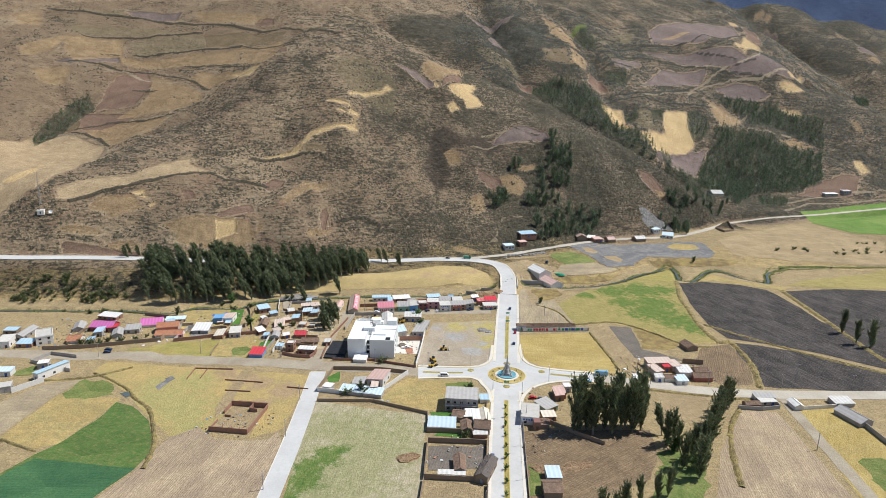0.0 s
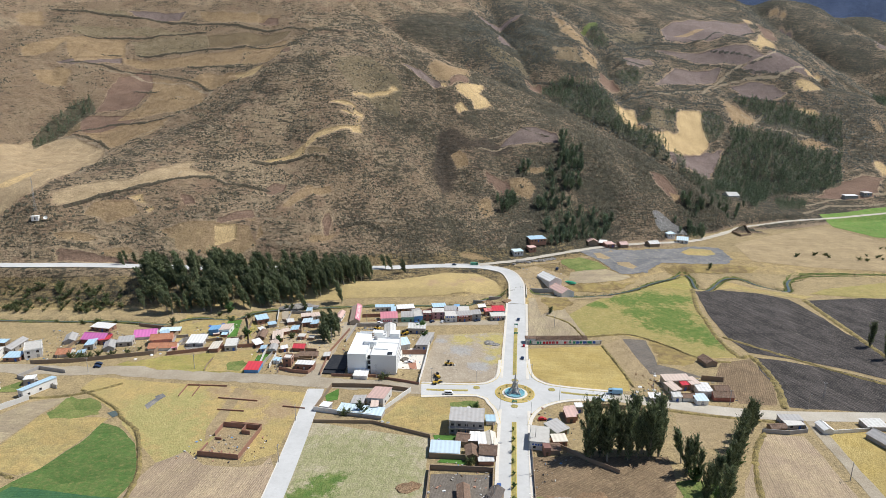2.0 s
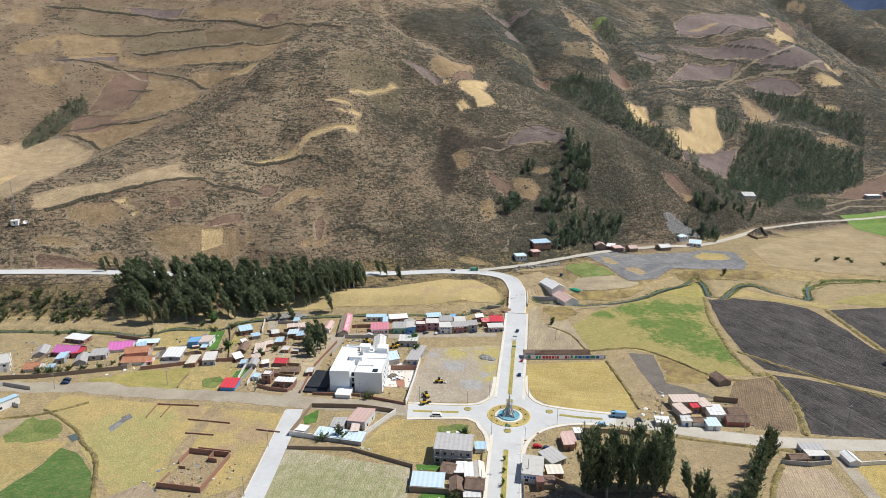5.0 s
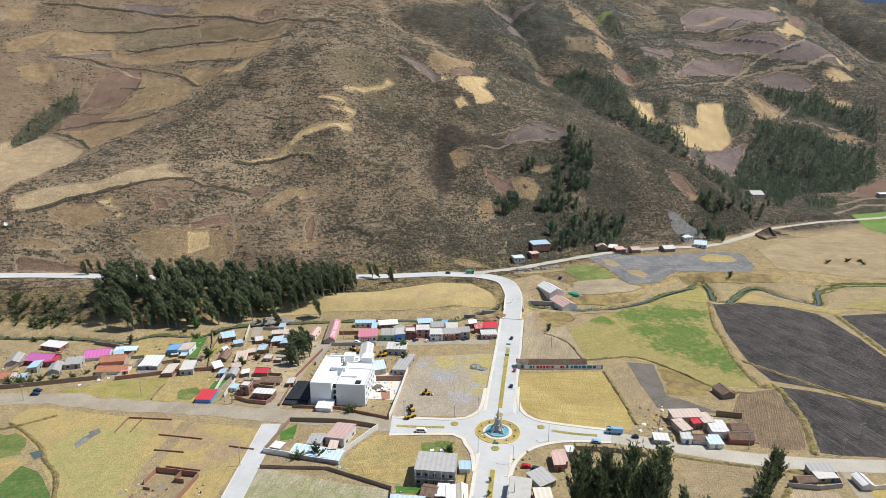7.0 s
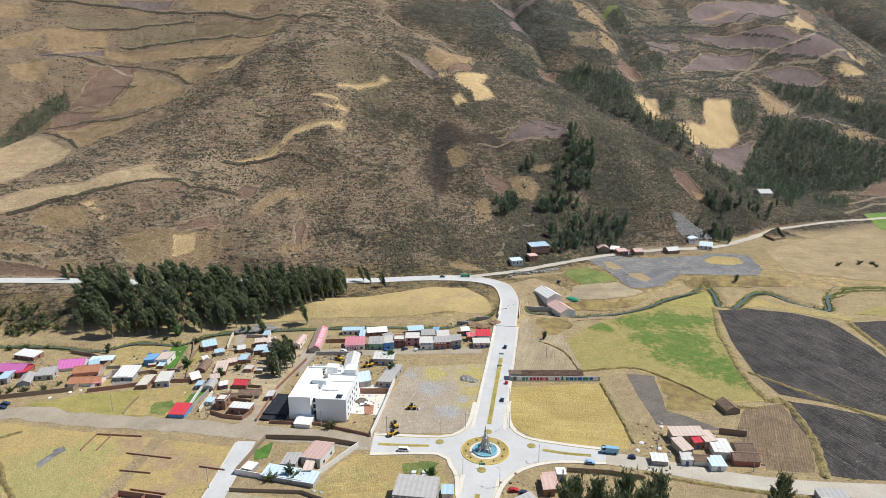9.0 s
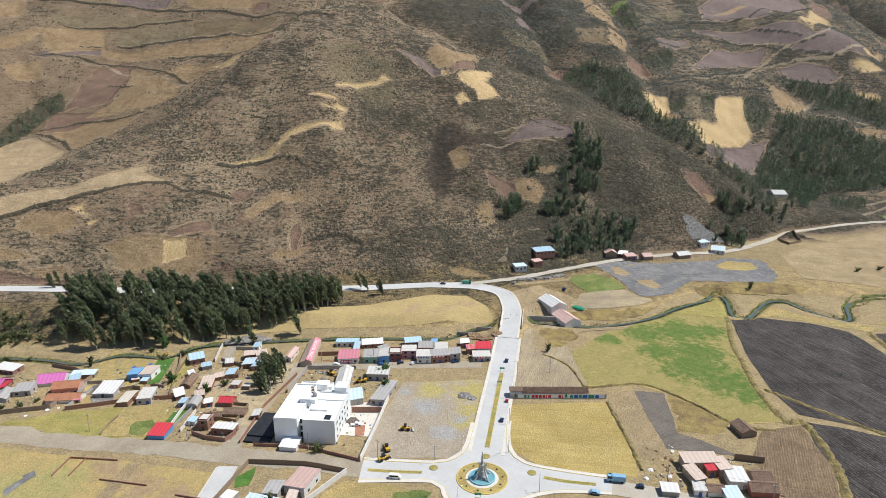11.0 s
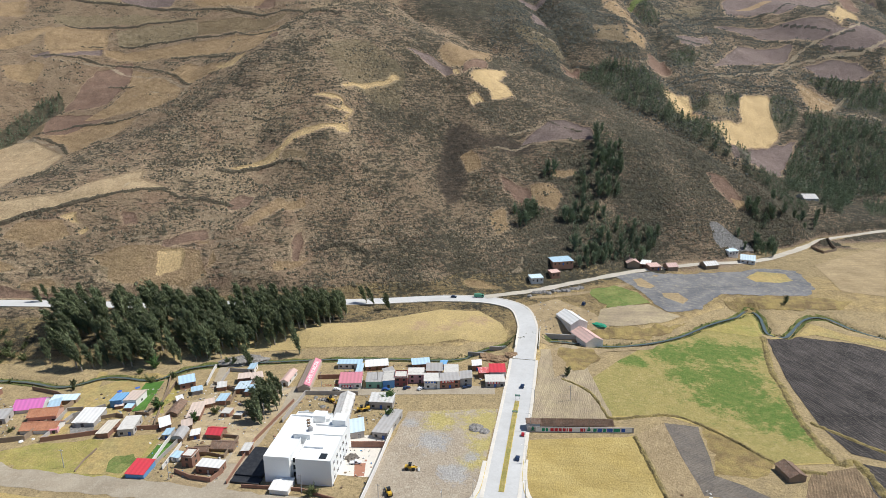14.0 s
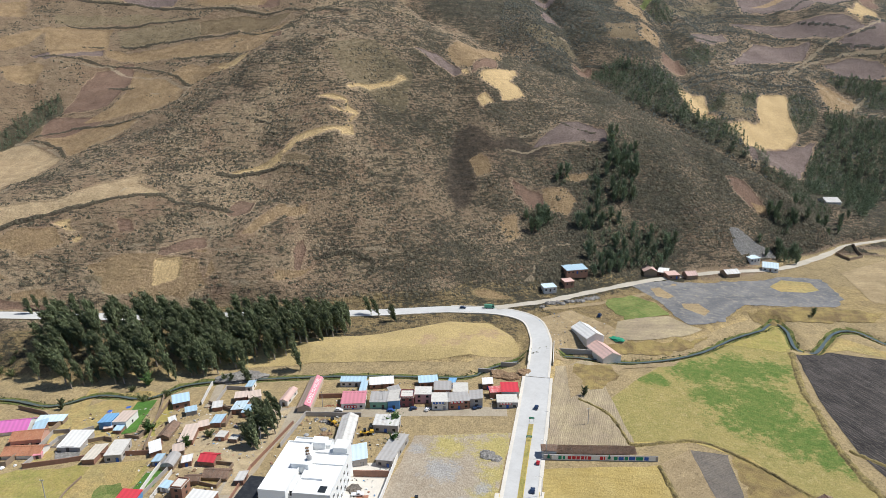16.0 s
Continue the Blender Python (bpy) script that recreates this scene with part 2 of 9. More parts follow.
def tin(name, colour, stain=(0.30, 0.21, 0.14), wear=0.3, sheet=0.9):
    """Ribbed roofing sheets, running down local y, with stained sheets."""
    n = Nodes(name, 0.5, 0.0)
    ribs = n.wave(0.28, wobble=0.0, axis="X")
    sheets = n.wave(sheet * 2.3, wobble=0.6, axis="X")
    c = n.scaled(colour, n.each(0.9, 1.08))
    c = n.mix(n.math("MULTIPLY", n.noise(2.2, 5, 0.7, low=0.48, high=0.7), wear), c, stain)
    c = n.scaled(c, n.math("ADD", n.math("MULTIPLY", sheets, 0.14), 0.93))
    return n.done(c, ribs, 0.03)


def clay(name, colour, dark, grey):
    """Old clay roof tiles in rows."""
    n = Nodes(name, 0.9)
    rows, caps = n.wave(0.42, wobble=0.8, axis="Y"), n.wave(0.24, wobble=0.5, axis="X")
    c = n.mix(n.noise(2.0, 5, 0.7, low=0.4, high=0.66), n.scaled(colour, n.each(0.85, 1.15)), dark)
    c = n.mix(n.noise(0.8, 4, 0.7, low=0.52, high=0.75), c, grey)
    h = n.math("ADD", rows, caps)
    return n.done(n.scaled(c, n.math("ADD", n.math("MULTIPLY", h, 0.2), 0.8)), h, 0.06)


ROOFS = {
    "magenta": tin("magenta_tin", (0.62, 0.17, 0.42), wear=0.15), "ltblue": tin("light_blue_tin", (0.44, 0.60, 0.70), wear=0.2),
    "paleblue": tin("pale_blue_tin", (0.60, 0.72, 0.78), wear=0.15), "white": tin("white_tin", (0.80, 0.78, 0.74), wear=0.15),
    "whitetin": tin("whitewashed_tin", (0.64, 0.62, 0.58), wear=0.4), "grey": tin("grey_sheets", (0.44, 0.42, 0.40), wear=0.35),
    "red": tin("red_tin", (0.62, 0.055, 0.075), wear=0.12), "pink": tin("pink_tin", (0.68, 0.26, 0.31), wear=0.2),
    "pinktin": tin("faded_pink_tin", (0.66, 0.45, 0.39), wear=0.25), "beige": tin("beige_pink_tin", (0.68, 0.54, 0.45), wear=0.2),
    "cream": tin("cream_tin", (0.70, 0.63, 0.52), wear=0.25), "blue": tin("blue_tin", (0.20, 0.42, 0.66), wear=0.15),
    "rust": tin("rusty_tin", (0.40, 0.31, 0.25), wear=0.5), "redwhite": tin("red_striped_tin", (0.60, 0.12, 0.12), (0.8, 0.75, 0.7), 0.8),
    "terracotta": clay("new_clay_tiles", (0.52, 0.235, 0.13), (0.44, 0.18, 0.10), (0.50, 0.30, 0.2)),
    "tile": clay("old_clay_tiles", (0.26, 0.165, 0.115), (0.17, 0.115, 0.085), (0.30, 0.25, 0.20)),
    "darktile": clay("grey_clay_tiles", (0.17, 0.14, 0.12), (0.12, 0.10, 0.09), (0.22, 0.20, 0.18)),
    "paleconc": painted("pale_roof_slab", (0.60, 0.57, 0.52), wear=0.3), "maroon": painted("maroon_slab", (0.25, 0.13, 0.11)),
}
WALLS = {
    "white": painted("white_plaster", (0.76, 0.73, 0.68), wear=0.2), "concrete": painted("grey_render", (0.42, 0.39, 0.36), wear=0.3),
    "brick": painted("red_brick", (0.33, 0.18, 0.125), (0.20, 0.12, 0.09), 0.5), "adobe": painted("mud_brick", (0.29, 0.215, 0.15), (0.20, 0.15, 0.11), 0.5),
    "salmon": painted("salmon_plaster", (0.62, 0.36, 0.27), wear=0.2), "pink": painted("pink_plaster", (0.62, 0.37, 0.38), wear=0.2),
    "blue": painted("blue_plaster", (0.15, 0.34, 0.60), wear=0.15), "green": painted("green_plaster", (0.27, 0.50, 0.38), wear=0.2),
    "maroon": painted("maroon_plaster", (0.27, 0.09, 0.085), wear=0.2), "redwall": painted("red_plaster", (0.40, 0.15, 0.115), wear=0.3),
    "beigewall": painted("beige_plaster", (0.56, 0.46, 0.36), wear=0.3), "paleblue": painted("pale_blue_plaster", (0.50, 0.64, 0.70), wear=0.2),
    "greenwall": painted("dull_green_plaster", (0.30, 0.34, 0.26), wear=0.3),
}
BRIGHT_WHITE = painted("white_paint", (0.84, 0.84, 0.82), (0.66, 0.64, 0.60), 0.12, 0.6)
DARK_FRAME = painted("dark_frame", (0.10, 0.085, 0.075), wear=0.1, rough=0.6)
DOOR_WOOD = painted("door_wood", (0.17, 0.105, 0.06), wear=0.3)
STEEL = painted("grey_steel", (0.40, 0.40, 0.40), wear=0.15, rough=0.5)
KERB_YELLOW = painted("yellow_kerb_paint", (0.66, 0.50, 0.12), wear=0.3)
WET_STONE = painted("blue_pool_tiles", (0.22, 0.45, 0.52), wear=0.15, rough=0.4)
TYRE = painted("tyre_rubber", (0.03, 0.03, 0.03), wear=0.1)
TARP = painted("black_tarpaulin", (0.025, 0.027, 0.032), (0.10, 0.10, 0.10), 0.4, 0.5)
BARK = painted("pale_bark", (0.34, 0.29, 0.23), (0.17, 0.13, 0.10), 0.5)


def plain(name, colour, rough=0.5, metal=0.0):
    n = Nodes(name, rough, metal)
    return n.done(n.scaled(colour, n.math("ADD", n.math("MULTIPLY", n.noise(0.6, 3), 0.2), 0.9)))


GLASS = plain("dark_window_glass", (0.03, 0.035, 0.04), 0.08)
WATER = plain("stream_water", (0.10, 0.125, 0.115), 0.12)
POOL = plain("fountain_water", (0.16, 0.36, 0.42), 0.08)
INK_RED, INK_GREEN, INK_BLUE, INK_WHITE = (plain(a, b, 0.7) for a, b in (("red_lettering", (0.55, 0.04, 0.05)), ("green_lettering", (0.03, 0.28, 0.16)), ("blue_lettering", (0.05, 0.13, 0.45)), ("white_lettering", (0.78, 0.76, 0.72))))


def leaves(name, colour, low=0.4, high=1.6):
    n = Nodes(name, 0.7)
    n.out.inputs["Specular IOR Level"].default_value = 0.3
    c = n.scaled(colour, n.island(low, high))
    c = n.scaled(c, n.each(0.8, 1.2))
    thin = n.t.nodes.new("ShaderNodeBsdfTranslucent")
    both = n.t.nodes.new("ShaderNodeMixShader")
    both.inputs[0].default_value = 0.3
    n.link(c, thin.inputs["Color"])
    n.link(n.out.outputs[0], both.inputs[1])
    n.link(thin.outputs[0], both.inputs[2])
    n.link(both.outputs[0], n.t.nodes["Material Output"].inputs["Surface"])
    return n.done(c)


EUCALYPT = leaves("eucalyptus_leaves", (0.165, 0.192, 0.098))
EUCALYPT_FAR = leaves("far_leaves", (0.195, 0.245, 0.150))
BUSH = leaves("bush_leaves", (0.150, 0.170, 0.075))
SCRUB = painted("dry_scrub", (0.072, 0.064, 0.042), (0.17, 0.13, 0.075), 0.45)
# the same scrub farther off, its colour cooled to paint in haze
FAR_SCRUB = painted("haze_tinted_scrub", (0.058, 0.064, 0.052), (0.115, 0.105, 0.085), 0.45)
MOLLE = leaves("bright_leaves", (0.12, 0.20, 0.065))


def hillside():
    """Scrubby slopes: pale earth and grass broken by dark scrub in contour rows, with other ground where the land is worked."""
    n = Nodes("hillside", 0.95)
    rows, ledges = n.stretched(0.13, 0.13, 0.9), n.stretched(0.04, 0.04, 0.3)
    edge = n.math("ADD", n.math("MULTIPLY", n.math("SUBTRACT", n.noise(4.0, 5, 0.75), 0.5), 0.55), n.math("MULTIPLY", n.math("SUBTRACT", n.noise(22.0, 3, 0.6), 0.5), 0.3))
    c = n.mix(n.noise(60, 4, 0.6, low=0.38, high=0.62), (0.42, 0.298, 0.185), (0.54, 0.40, 0.252))
    c = n.mix(n.math("MULTIPLY", n.noise(26, 4, 0.6, low=0.50, high=0.66), 0.65), c, (0.37, 0.232, 0.150))
    c = n.mix(n.math("MULTIPLY", n.noise(9, 5, 0.7, low=0.54, high=0.68), 0.6), c, (0.47, 0.355, 0.205))
    c = n.mix(n.math("MULTIPLY", n.math("MAXIMUM", n.attribute("dark"), 0.0), 0.85), c, (0.215, 0.155, 0.110))

    def ground_of(c, name, strength, colour, grain, size=5.0):
        f = n.math("MULTIPLY", n.level(n.math("ADD", n.attribute(name), edge), 0.42, 0.58), strength)
        return n.mix(f, c, n.mix(n.noise(size, 5, 0.7, low=0.38, high=0.62), colour, grain))

    for row in (("plain", 1.0, (0.40, 0.30, 0.156), (0.30, 0.228, 0.125), 7.0), ("bank", 0.9, (0.30, 0.22, 0.115), (0.50, 0.365, 0.165), 7.0), ("open", 0.6, (0.33, 0.232, 0.14), (0.245, 0.165, 0.105), 14.0), ("dull", 0.75, (0.37, 0.29, 0.17), (0.30, 0.23, 0.135))):
        c = ground_of(c, *row)
    worked = n.attribute("plain")
    for name, share in (("straw", 1.0), ("tan", 0.5), ("pale", 0.9), ("soil", 0.8), ("mauve", 0.8), ("grass", 0.5), ("open", 0.05)):
        worked = n.math("MAXIMUM", worked, n.math("MULTIPLY", n.attribute(name), share))
    thick = n.math("SUBTRACT", n.math("MULTIPLY", n.attribute("dark"), 0.11), n.math("MULTIPLY", worked, 0.5))
    thick = n.math("ADD", thick, n.math("MULTIPLY", n.math("SUBTRACT", n.noise(45, 4, 0.6), 0.5), 0.26))
    thick = n.math("ADD", thick, n.math("MULTIPLY", n.math("SUBTRACT", n.noise(12, 3, 0.6), 0.5), 0.16))
    for at, low, amount, tone in ((rows, 0.525, 0.85, (0.095, 0.078, 0.054)), (ledges, 0.60, 0.75, (0.062, 0.053, 0.040))):
        v = n.math("ADD", n.noise(1.0, 6, 0.72, at=at), thick)
        c = n.mix(n.math("MULTIPLY", n.level(v, low, low + 0.07), amount), c, tone)
    v = n.math("ADD", n.noise(2.6, 6, 0.75), thick)
    c = n.mix(n.math("MULTIPLY", n.level(v, 0.53, 0.58), 0.85), c, n.mix(n.noise(7, 3, low=0.4, high=0.6), (0.062, 0.062, 0.045), (0.11, 0.10, 0.065)))
    # first row: a cloud's shade on the near face, put into the colour
    # mauve: purple-brown soil, cooled further to paint in the far haze
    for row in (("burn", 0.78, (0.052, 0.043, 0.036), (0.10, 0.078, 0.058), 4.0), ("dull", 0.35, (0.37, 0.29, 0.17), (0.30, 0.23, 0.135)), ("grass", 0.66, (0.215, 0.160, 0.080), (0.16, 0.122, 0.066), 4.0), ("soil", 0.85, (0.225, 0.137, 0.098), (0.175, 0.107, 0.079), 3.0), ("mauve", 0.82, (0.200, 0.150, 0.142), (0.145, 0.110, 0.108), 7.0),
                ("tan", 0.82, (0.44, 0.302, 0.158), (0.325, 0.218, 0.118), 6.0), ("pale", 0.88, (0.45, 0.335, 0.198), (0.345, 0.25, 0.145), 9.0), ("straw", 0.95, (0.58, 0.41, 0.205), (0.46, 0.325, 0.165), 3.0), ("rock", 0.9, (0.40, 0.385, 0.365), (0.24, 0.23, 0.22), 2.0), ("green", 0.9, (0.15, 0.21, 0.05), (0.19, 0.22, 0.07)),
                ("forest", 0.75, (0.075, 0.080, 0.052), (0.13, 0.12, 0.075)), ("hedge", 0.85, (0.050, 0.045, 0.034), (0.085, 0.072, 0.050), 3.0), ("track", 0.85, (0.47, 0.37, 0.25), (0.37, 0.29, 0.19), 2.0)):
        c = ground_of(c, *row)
    # single bushes and tufts left standing on worked ground
    tufts = n.math("MULTIPLY", n.noise(1.9, 4, 0.7, low=0.655, high=0.70), 0.65)
    c = n.mix(tufts, c, (0.10, 0.09, 0.06))
    fine, rough = n.noise(1.3, 5, 0.85, low=0.3, high=0.7), n.noise(6.0, 4, 0.6)
    c = n.scaled(c, n.math("ADD", n.math("MULTIPLY", fine, 1.0), 0.5))
    step = n.noise(1.0, 5, 0.7, at=rows)
    relief = n.math("ADD", n.math("ADD", fine, rough), n.math("MULTIPLY", step, 1.6))
    return n.done(c, n.math("MULTIPLY", relief, n.math("SUBTRACT", 1.0, n.math("MULTIPLY", n.math("MINIMUM", worked, 1.0), 0.86))), 1.3)


HILLSIDE = hillside()

# ---- the lie of the land ----
def smooth(a, b, v):
    s = np.clip((v - a) / (b - a), 0.0, 1.0)
    return s * s * (3 - 2 * s)


def near_line(line, x, y):
    """Distance from a broken line of (x, y, z), and the line's z at the nearest place."""
    best, level = np.full(np.shape(x), 1e9), np.zeros(np.shape(x))
    for (ax, ay, az), (bx, by, bz) in zip(line, line[1:]):
        ux, uy = bx - ax, by - ay
        s = np.clip(((x - ax) * ux + (y - ay) * uy) / (ux * ux + uy * uy), 0, 1)
        d = np.hypot(x - ax - s * ux, y - ay - s * uy)
        level = np.where(d < best, az + s * (bz - az), level)
        best = np.minimum(d, best)
    return best, level


# faces, benches and crests of the hills, as (x, y, z): the near hill, the far hill behind the gully, the last slope
NEAR_FACE = [(-900, 800, 280), (-629, 862, 232), (-576, 901, 244), (-549, 805, 191), (-533, 801, 187), (-475, 807, 168), (-457, 890, 222), (-371, 777, 165), (-345, 753, 154), (-399, 710, 124), (-301, 864, 220), (-266, 748, 184), (-194, 817, 226), (-149, 694, 154), (-137, 667, 135)]
NEAR_MIDDLE = [(-800, 620, 190), (-560, 640, 120), (-471, 686, 108), (-420, 662, 92), (-398, 643, 94), (-478, 681, 106), (-431, 589, 78), (-360, 532, 81), (-217, 607, 89), (-188, 625, 107), (-99, 695, 113), (18, 683, 66), (-48, 792, 165), (-31, 787, 148), (-4, 796, 135), (35, 705, 75), (83, 750, 106), (-28, 660, 56), (125, 735, 70), (177, 708, 33)]
NEAR_BENCH = [(-700, 470, 100), (-470, 470, 76), (-375, 494, 72), (-300, 525, 70), (-217, 521, 45), (-184, 547, 60), (-253, 560, 76), (-196, 553, 56), (-285, 517, 60), (-145, 539, 30), (-85, 581, 40)]
FOOT = [(-700, 425, 52), (-420, 447, 36), (-355, 458, 33), (-295, 476, 27), (-200, 497, 18), (-135, 522, 16), (-87, 549, 10), (-40, 566, 9), (10, 596, 9), (60, 622, 10), (101, 652, 8), (150, 680, 6), (200, 705, 6), (250, 735, 4)]
BELOW_FOOT = [(-700, 330, -10), (-355, 390, -20), (-200, 430, -25), (-60, 490, -25), (60, 540, -25), (200, 620, -25), (330, 690, -25), (460, 660, -40), (640, 600, -60), (900, 600, -60)]
CREST = [(-2600, 2100, 950), (-1100, 1480, 600), (-600, 1220, 440), (-330, 1040, 335), (-185, 925, 258), (-131, 893, 226), (-80, 905, 203), (-31, 912, 184), (26, 895, 159), (79, 870, 139), (125, 835, 114), (175, 806, 89), (214, 784, 65), (247, 764, 42), (285, 752, 14), (330, 740, -8), (460, 690, -40), (900, 500, -60)]
FAR_FACE = [(315, 856, 24), (350, 840, 18), (400, 870, 14), (502, 925, 18), (640, 960, 22), (900, 1010, 30), (256, 940, 44), (271, 962, 66), (279, 976, 63), (247, 1005, 98), (341, 1050, 88), (350, 946, 22), (440, 1127, 109), (465, 1096, 101), (509, 1066, 69), (553, 1002, 50), (601, 1168, 140), (536, 1188, 136), (346, 1123, 125), (361, 1157, 146), (402, 1237, 172), (182, 1037, 137), (123, 1084, 160), (197, 1169, 189),
            (113, 1127, 205), (47, 1164, 238), (-2, 1284, 278), (181, 1344, 284), (194, 1354, 279), (340, 1374, 255), (485, 1350, 261), (503, 1362, 258), (575, 1275, 201), (610, 1278, 170), (575, 1423, 244), (581, 1443, 249), (-150, 1400, 380), (100, 1650, 420), (350, 1650, 370), (0, 2000, 560)]
SPUR = [(300, 2500, 560), (520, 2050, 470), (620, 1822, 378), (626, 1718, 333), (637, 1641, 305), (632, 1538, 273), (622, 1457, 252), (608, 1349, 221), (616, 1297, 191), (621, 1273, 174), (670, 1180, 120), (720, 1080, 70), (780, 980, 25), (900, 900, 10)]
LAST_FACE = [(700, 1600, 150), (884, 1647, 252), (1100, 1560, 170), (1400, 1500, 60), (867, 1972, 415), (755, 2013, 450), (961, 1933, 369), (1046, 1892, 326), (1140, 1840, 287), (1500, 1800, 220), (400, 2000, 480), (1000, 1300, 40), (2200, 1900, 120)]


def beside(line, x, y):
    """Signed distance from a broken line, positive to the left of its course, and the line's z at the nearest place."""
    best, level, side = np.full(np.shape(x), 1e9), np.zeros(np.shape(x)), np.zeros(np.shape(x))
    for (ax, ay, az), (bx, by, bz) in zip(line, line[1:]):
        ux, uy = bx - ax, by - ay
        s = np.clip(((x - ax) * ux + (y - ay) * uy) / (ux * ux + uy * uy), 0, 1)
        d = np.hypot(x - ax - s * ux, y - ay - s * uy)
        nearer = d < best
        level, side = np.where(nearer, az + s * (bz - az), level), np.where(nearer, ux * (y - ay) - uy * (x - ax), side)
        best = np.minimum(d, best)
    return np.where(side > 0, best, -best), level


def plate(points):
    """A thin plate through points of (x, y, z)."""
    p = np.array(points, float)
    q = p[:, :2] / 500.0
    d = ((q[:, None] - q[None]) ** 2).sum(2)
    n = len(p)
    a = np.zeros((n + 3, n + 3))
    a[:n, :n] = np.where(d > 0, d * np.log(d + 1e-12), 0) + 1.5e-4 * np.eye(n)
    a[:n, n], a[:n, n + 1:] = 1, q
    a[n, :n], a[n + 1:, :n] = 1, q.T
    w = np.linalg.solve(a, np.append(p[:, 2], [0, 0, 0]))

    def at(x, y):
        u, v = np.asarray(x, float) / 500.0, np.asarray(y, float) / 500.0
        z = w[n] + w[n + 1] * u + w[n + 2] * v
        for (cx, cy), k in zip(q, w[:n]):
            r = (u - cx) ** 2 + (v - cy) ** 2
            z = z + k * r * np.log(r + 1e-12)
        return z
    return at


near_hill = plate([p for line in (NEAR_FACE, NEAR_MIDDLE, NEAR_BENCH, FOOT, BELOW_FOOT, CREST[1:15]) for p in line] + [(-1800, 300, 60)])
far_hill = plate(FAR_FACE + SPUR[1:10])
last_slope = plate(LAST_FACE)


def hills(x, y):
    """The near hill falls off behind its crest, the far hill behind its spur, and the last slope stands behind both."""
    s, level = beside(CREST, x, y)
    near = np.where(s < 0, near_hill(x, y), level - 0.62 * (np.sqrt(np.maximum(s, 0) ** 2 + 49) - 7))
    q, edge = beside(SPUR, x, y)
    far = np.where(q < 0, far_hill(x, y), edge - 0.6 * (np.sqrt(np.maximum(q, 0) ** 2 + 100) - 10)) + 2.0 * np.minimum(s, 0)
    last = last_slope(x, y) - 0.7 * np.maximum(y - 1950, 0) + 2.0 * np.minimum(q - 60, 0)
    return np.maximum(near, np.maximum(far, last))


# the stream, the highway and the gravel road at the foot of the hill, as (x, y, z)
STREAM = [(-520, 392, -2), (-330, 402, -2), (-257, 409, -2), (-226, 407, -2), (-208, 421, -2), (-181, 422, -2), (-166, 440, -2), (-125, 453, -2), (-76, 464, -2), (-19, 471, -2), (-8, 482, -2), (12, 497, -2), (38, 506, -2),
          (70, 503, -2), (95, 510, -2), (119, 525, -2), (142, 548, -2), (164, 565, -2), (175, 579, -2), (179, 566, -2), (175, 538, -2), (184, 533, -2), (207, 566, -2), (222, 571, -2), (232, 552, -2), (250, 538, -2), (263, 567, -2), (287, 584, -2), (383, 593, -2), (560, 620, -2)]
HIGHWAY = [(17, 350, 0.15), (20, 425, 0.15), (22, 470, 2.4), (23, 500, 4.0), (22, 520, 5.0), (14, 545, 5.4), (-8, 556, 5.6), (-40, 554, 6.0), (-87, 537, 7.5), (-145, 513, 12), (-230, 482, 18), (-310, 458, 24), (-380, 436, 28), (-520, 405, 36), (-800, 380, 50)]
BACK_ROAD = [(-10, 562, 6), (25, 580, 6), (60, 606, 6), (105, 638, 6), (160, 668, 5), (215, 690, 4), (262, 735, 3), (300, 775, 3), (370, 812, 5), (450, 835, 8), (620, 900, 14)]


def land(x, y):
    """Height of the bare ground."""
    x, y = np.asarray(x, float), np.asarray(y, float)
    stream_y = np.interp(x, [p[0] for p in STREAM[:18]], [p[1] for p in STREAM[:18]])
    shelf = np.interp(x, [-800, -520, -355, -295, -200, -145, -87, 0, 40, 160, 300, 500], [46, 32, 25, 22, 15, 11, 7, 5.5, 5, 4, 3, 4])
    rise = np.where(x < -150, 45.0, np.where(x < -110, 45 - (x + 150) / 40 * 27, 18.0))
    flat = shelf * smooth(stream_y + 7, stream_y + 7 + rise, y)
    z = hills(x, y)
    k = 9.0
    h = np.clip(0.5 + 0.5 * (z - flat) / k, 0, 1)
    z = np.where(y > 300, flat + (z - flat) * h + k * h * (1 - h) * 0.5, flat)
    d, _ = near_line(STREAM, x, y)
    z = z - 2.2 * (1 - smooth(2.0, 6.0, d))
    for line, half, soft in ((HIGHWAY, 6.5, 9), (BACK_ROAD, 4.0, 7)):
        d, level = near_line(line, x, y)
        z = level - 0.15 + (z - level + 0.15) * smooth(half, half + soft, d)
    return z

# ---- ground ----
def steps(*runs):
    """Grid lines: runs of (start, end, spacing)."""
    return np.unique(np.concatenate([np.arange(a, b, s) for a, b, s in runs]))


GX = steps((-2400, -700, 60), (-700, -600, 8), (-600, 310, 2.4), (310, 660, 4.5), (660, 1000, 12), (1000, 1600, 30), (1600, 2601, 60))
GY = steps((-500, 200, 40), (200, 380, 8), (380, 930, 2.4), (930, 1340, 5), (1340, 1700, 9), (1700, 2100, 20), (2100, 3401, 60))
MX, MY = np.meshgrid(GX, GY)
MZ = land(MX, MY)


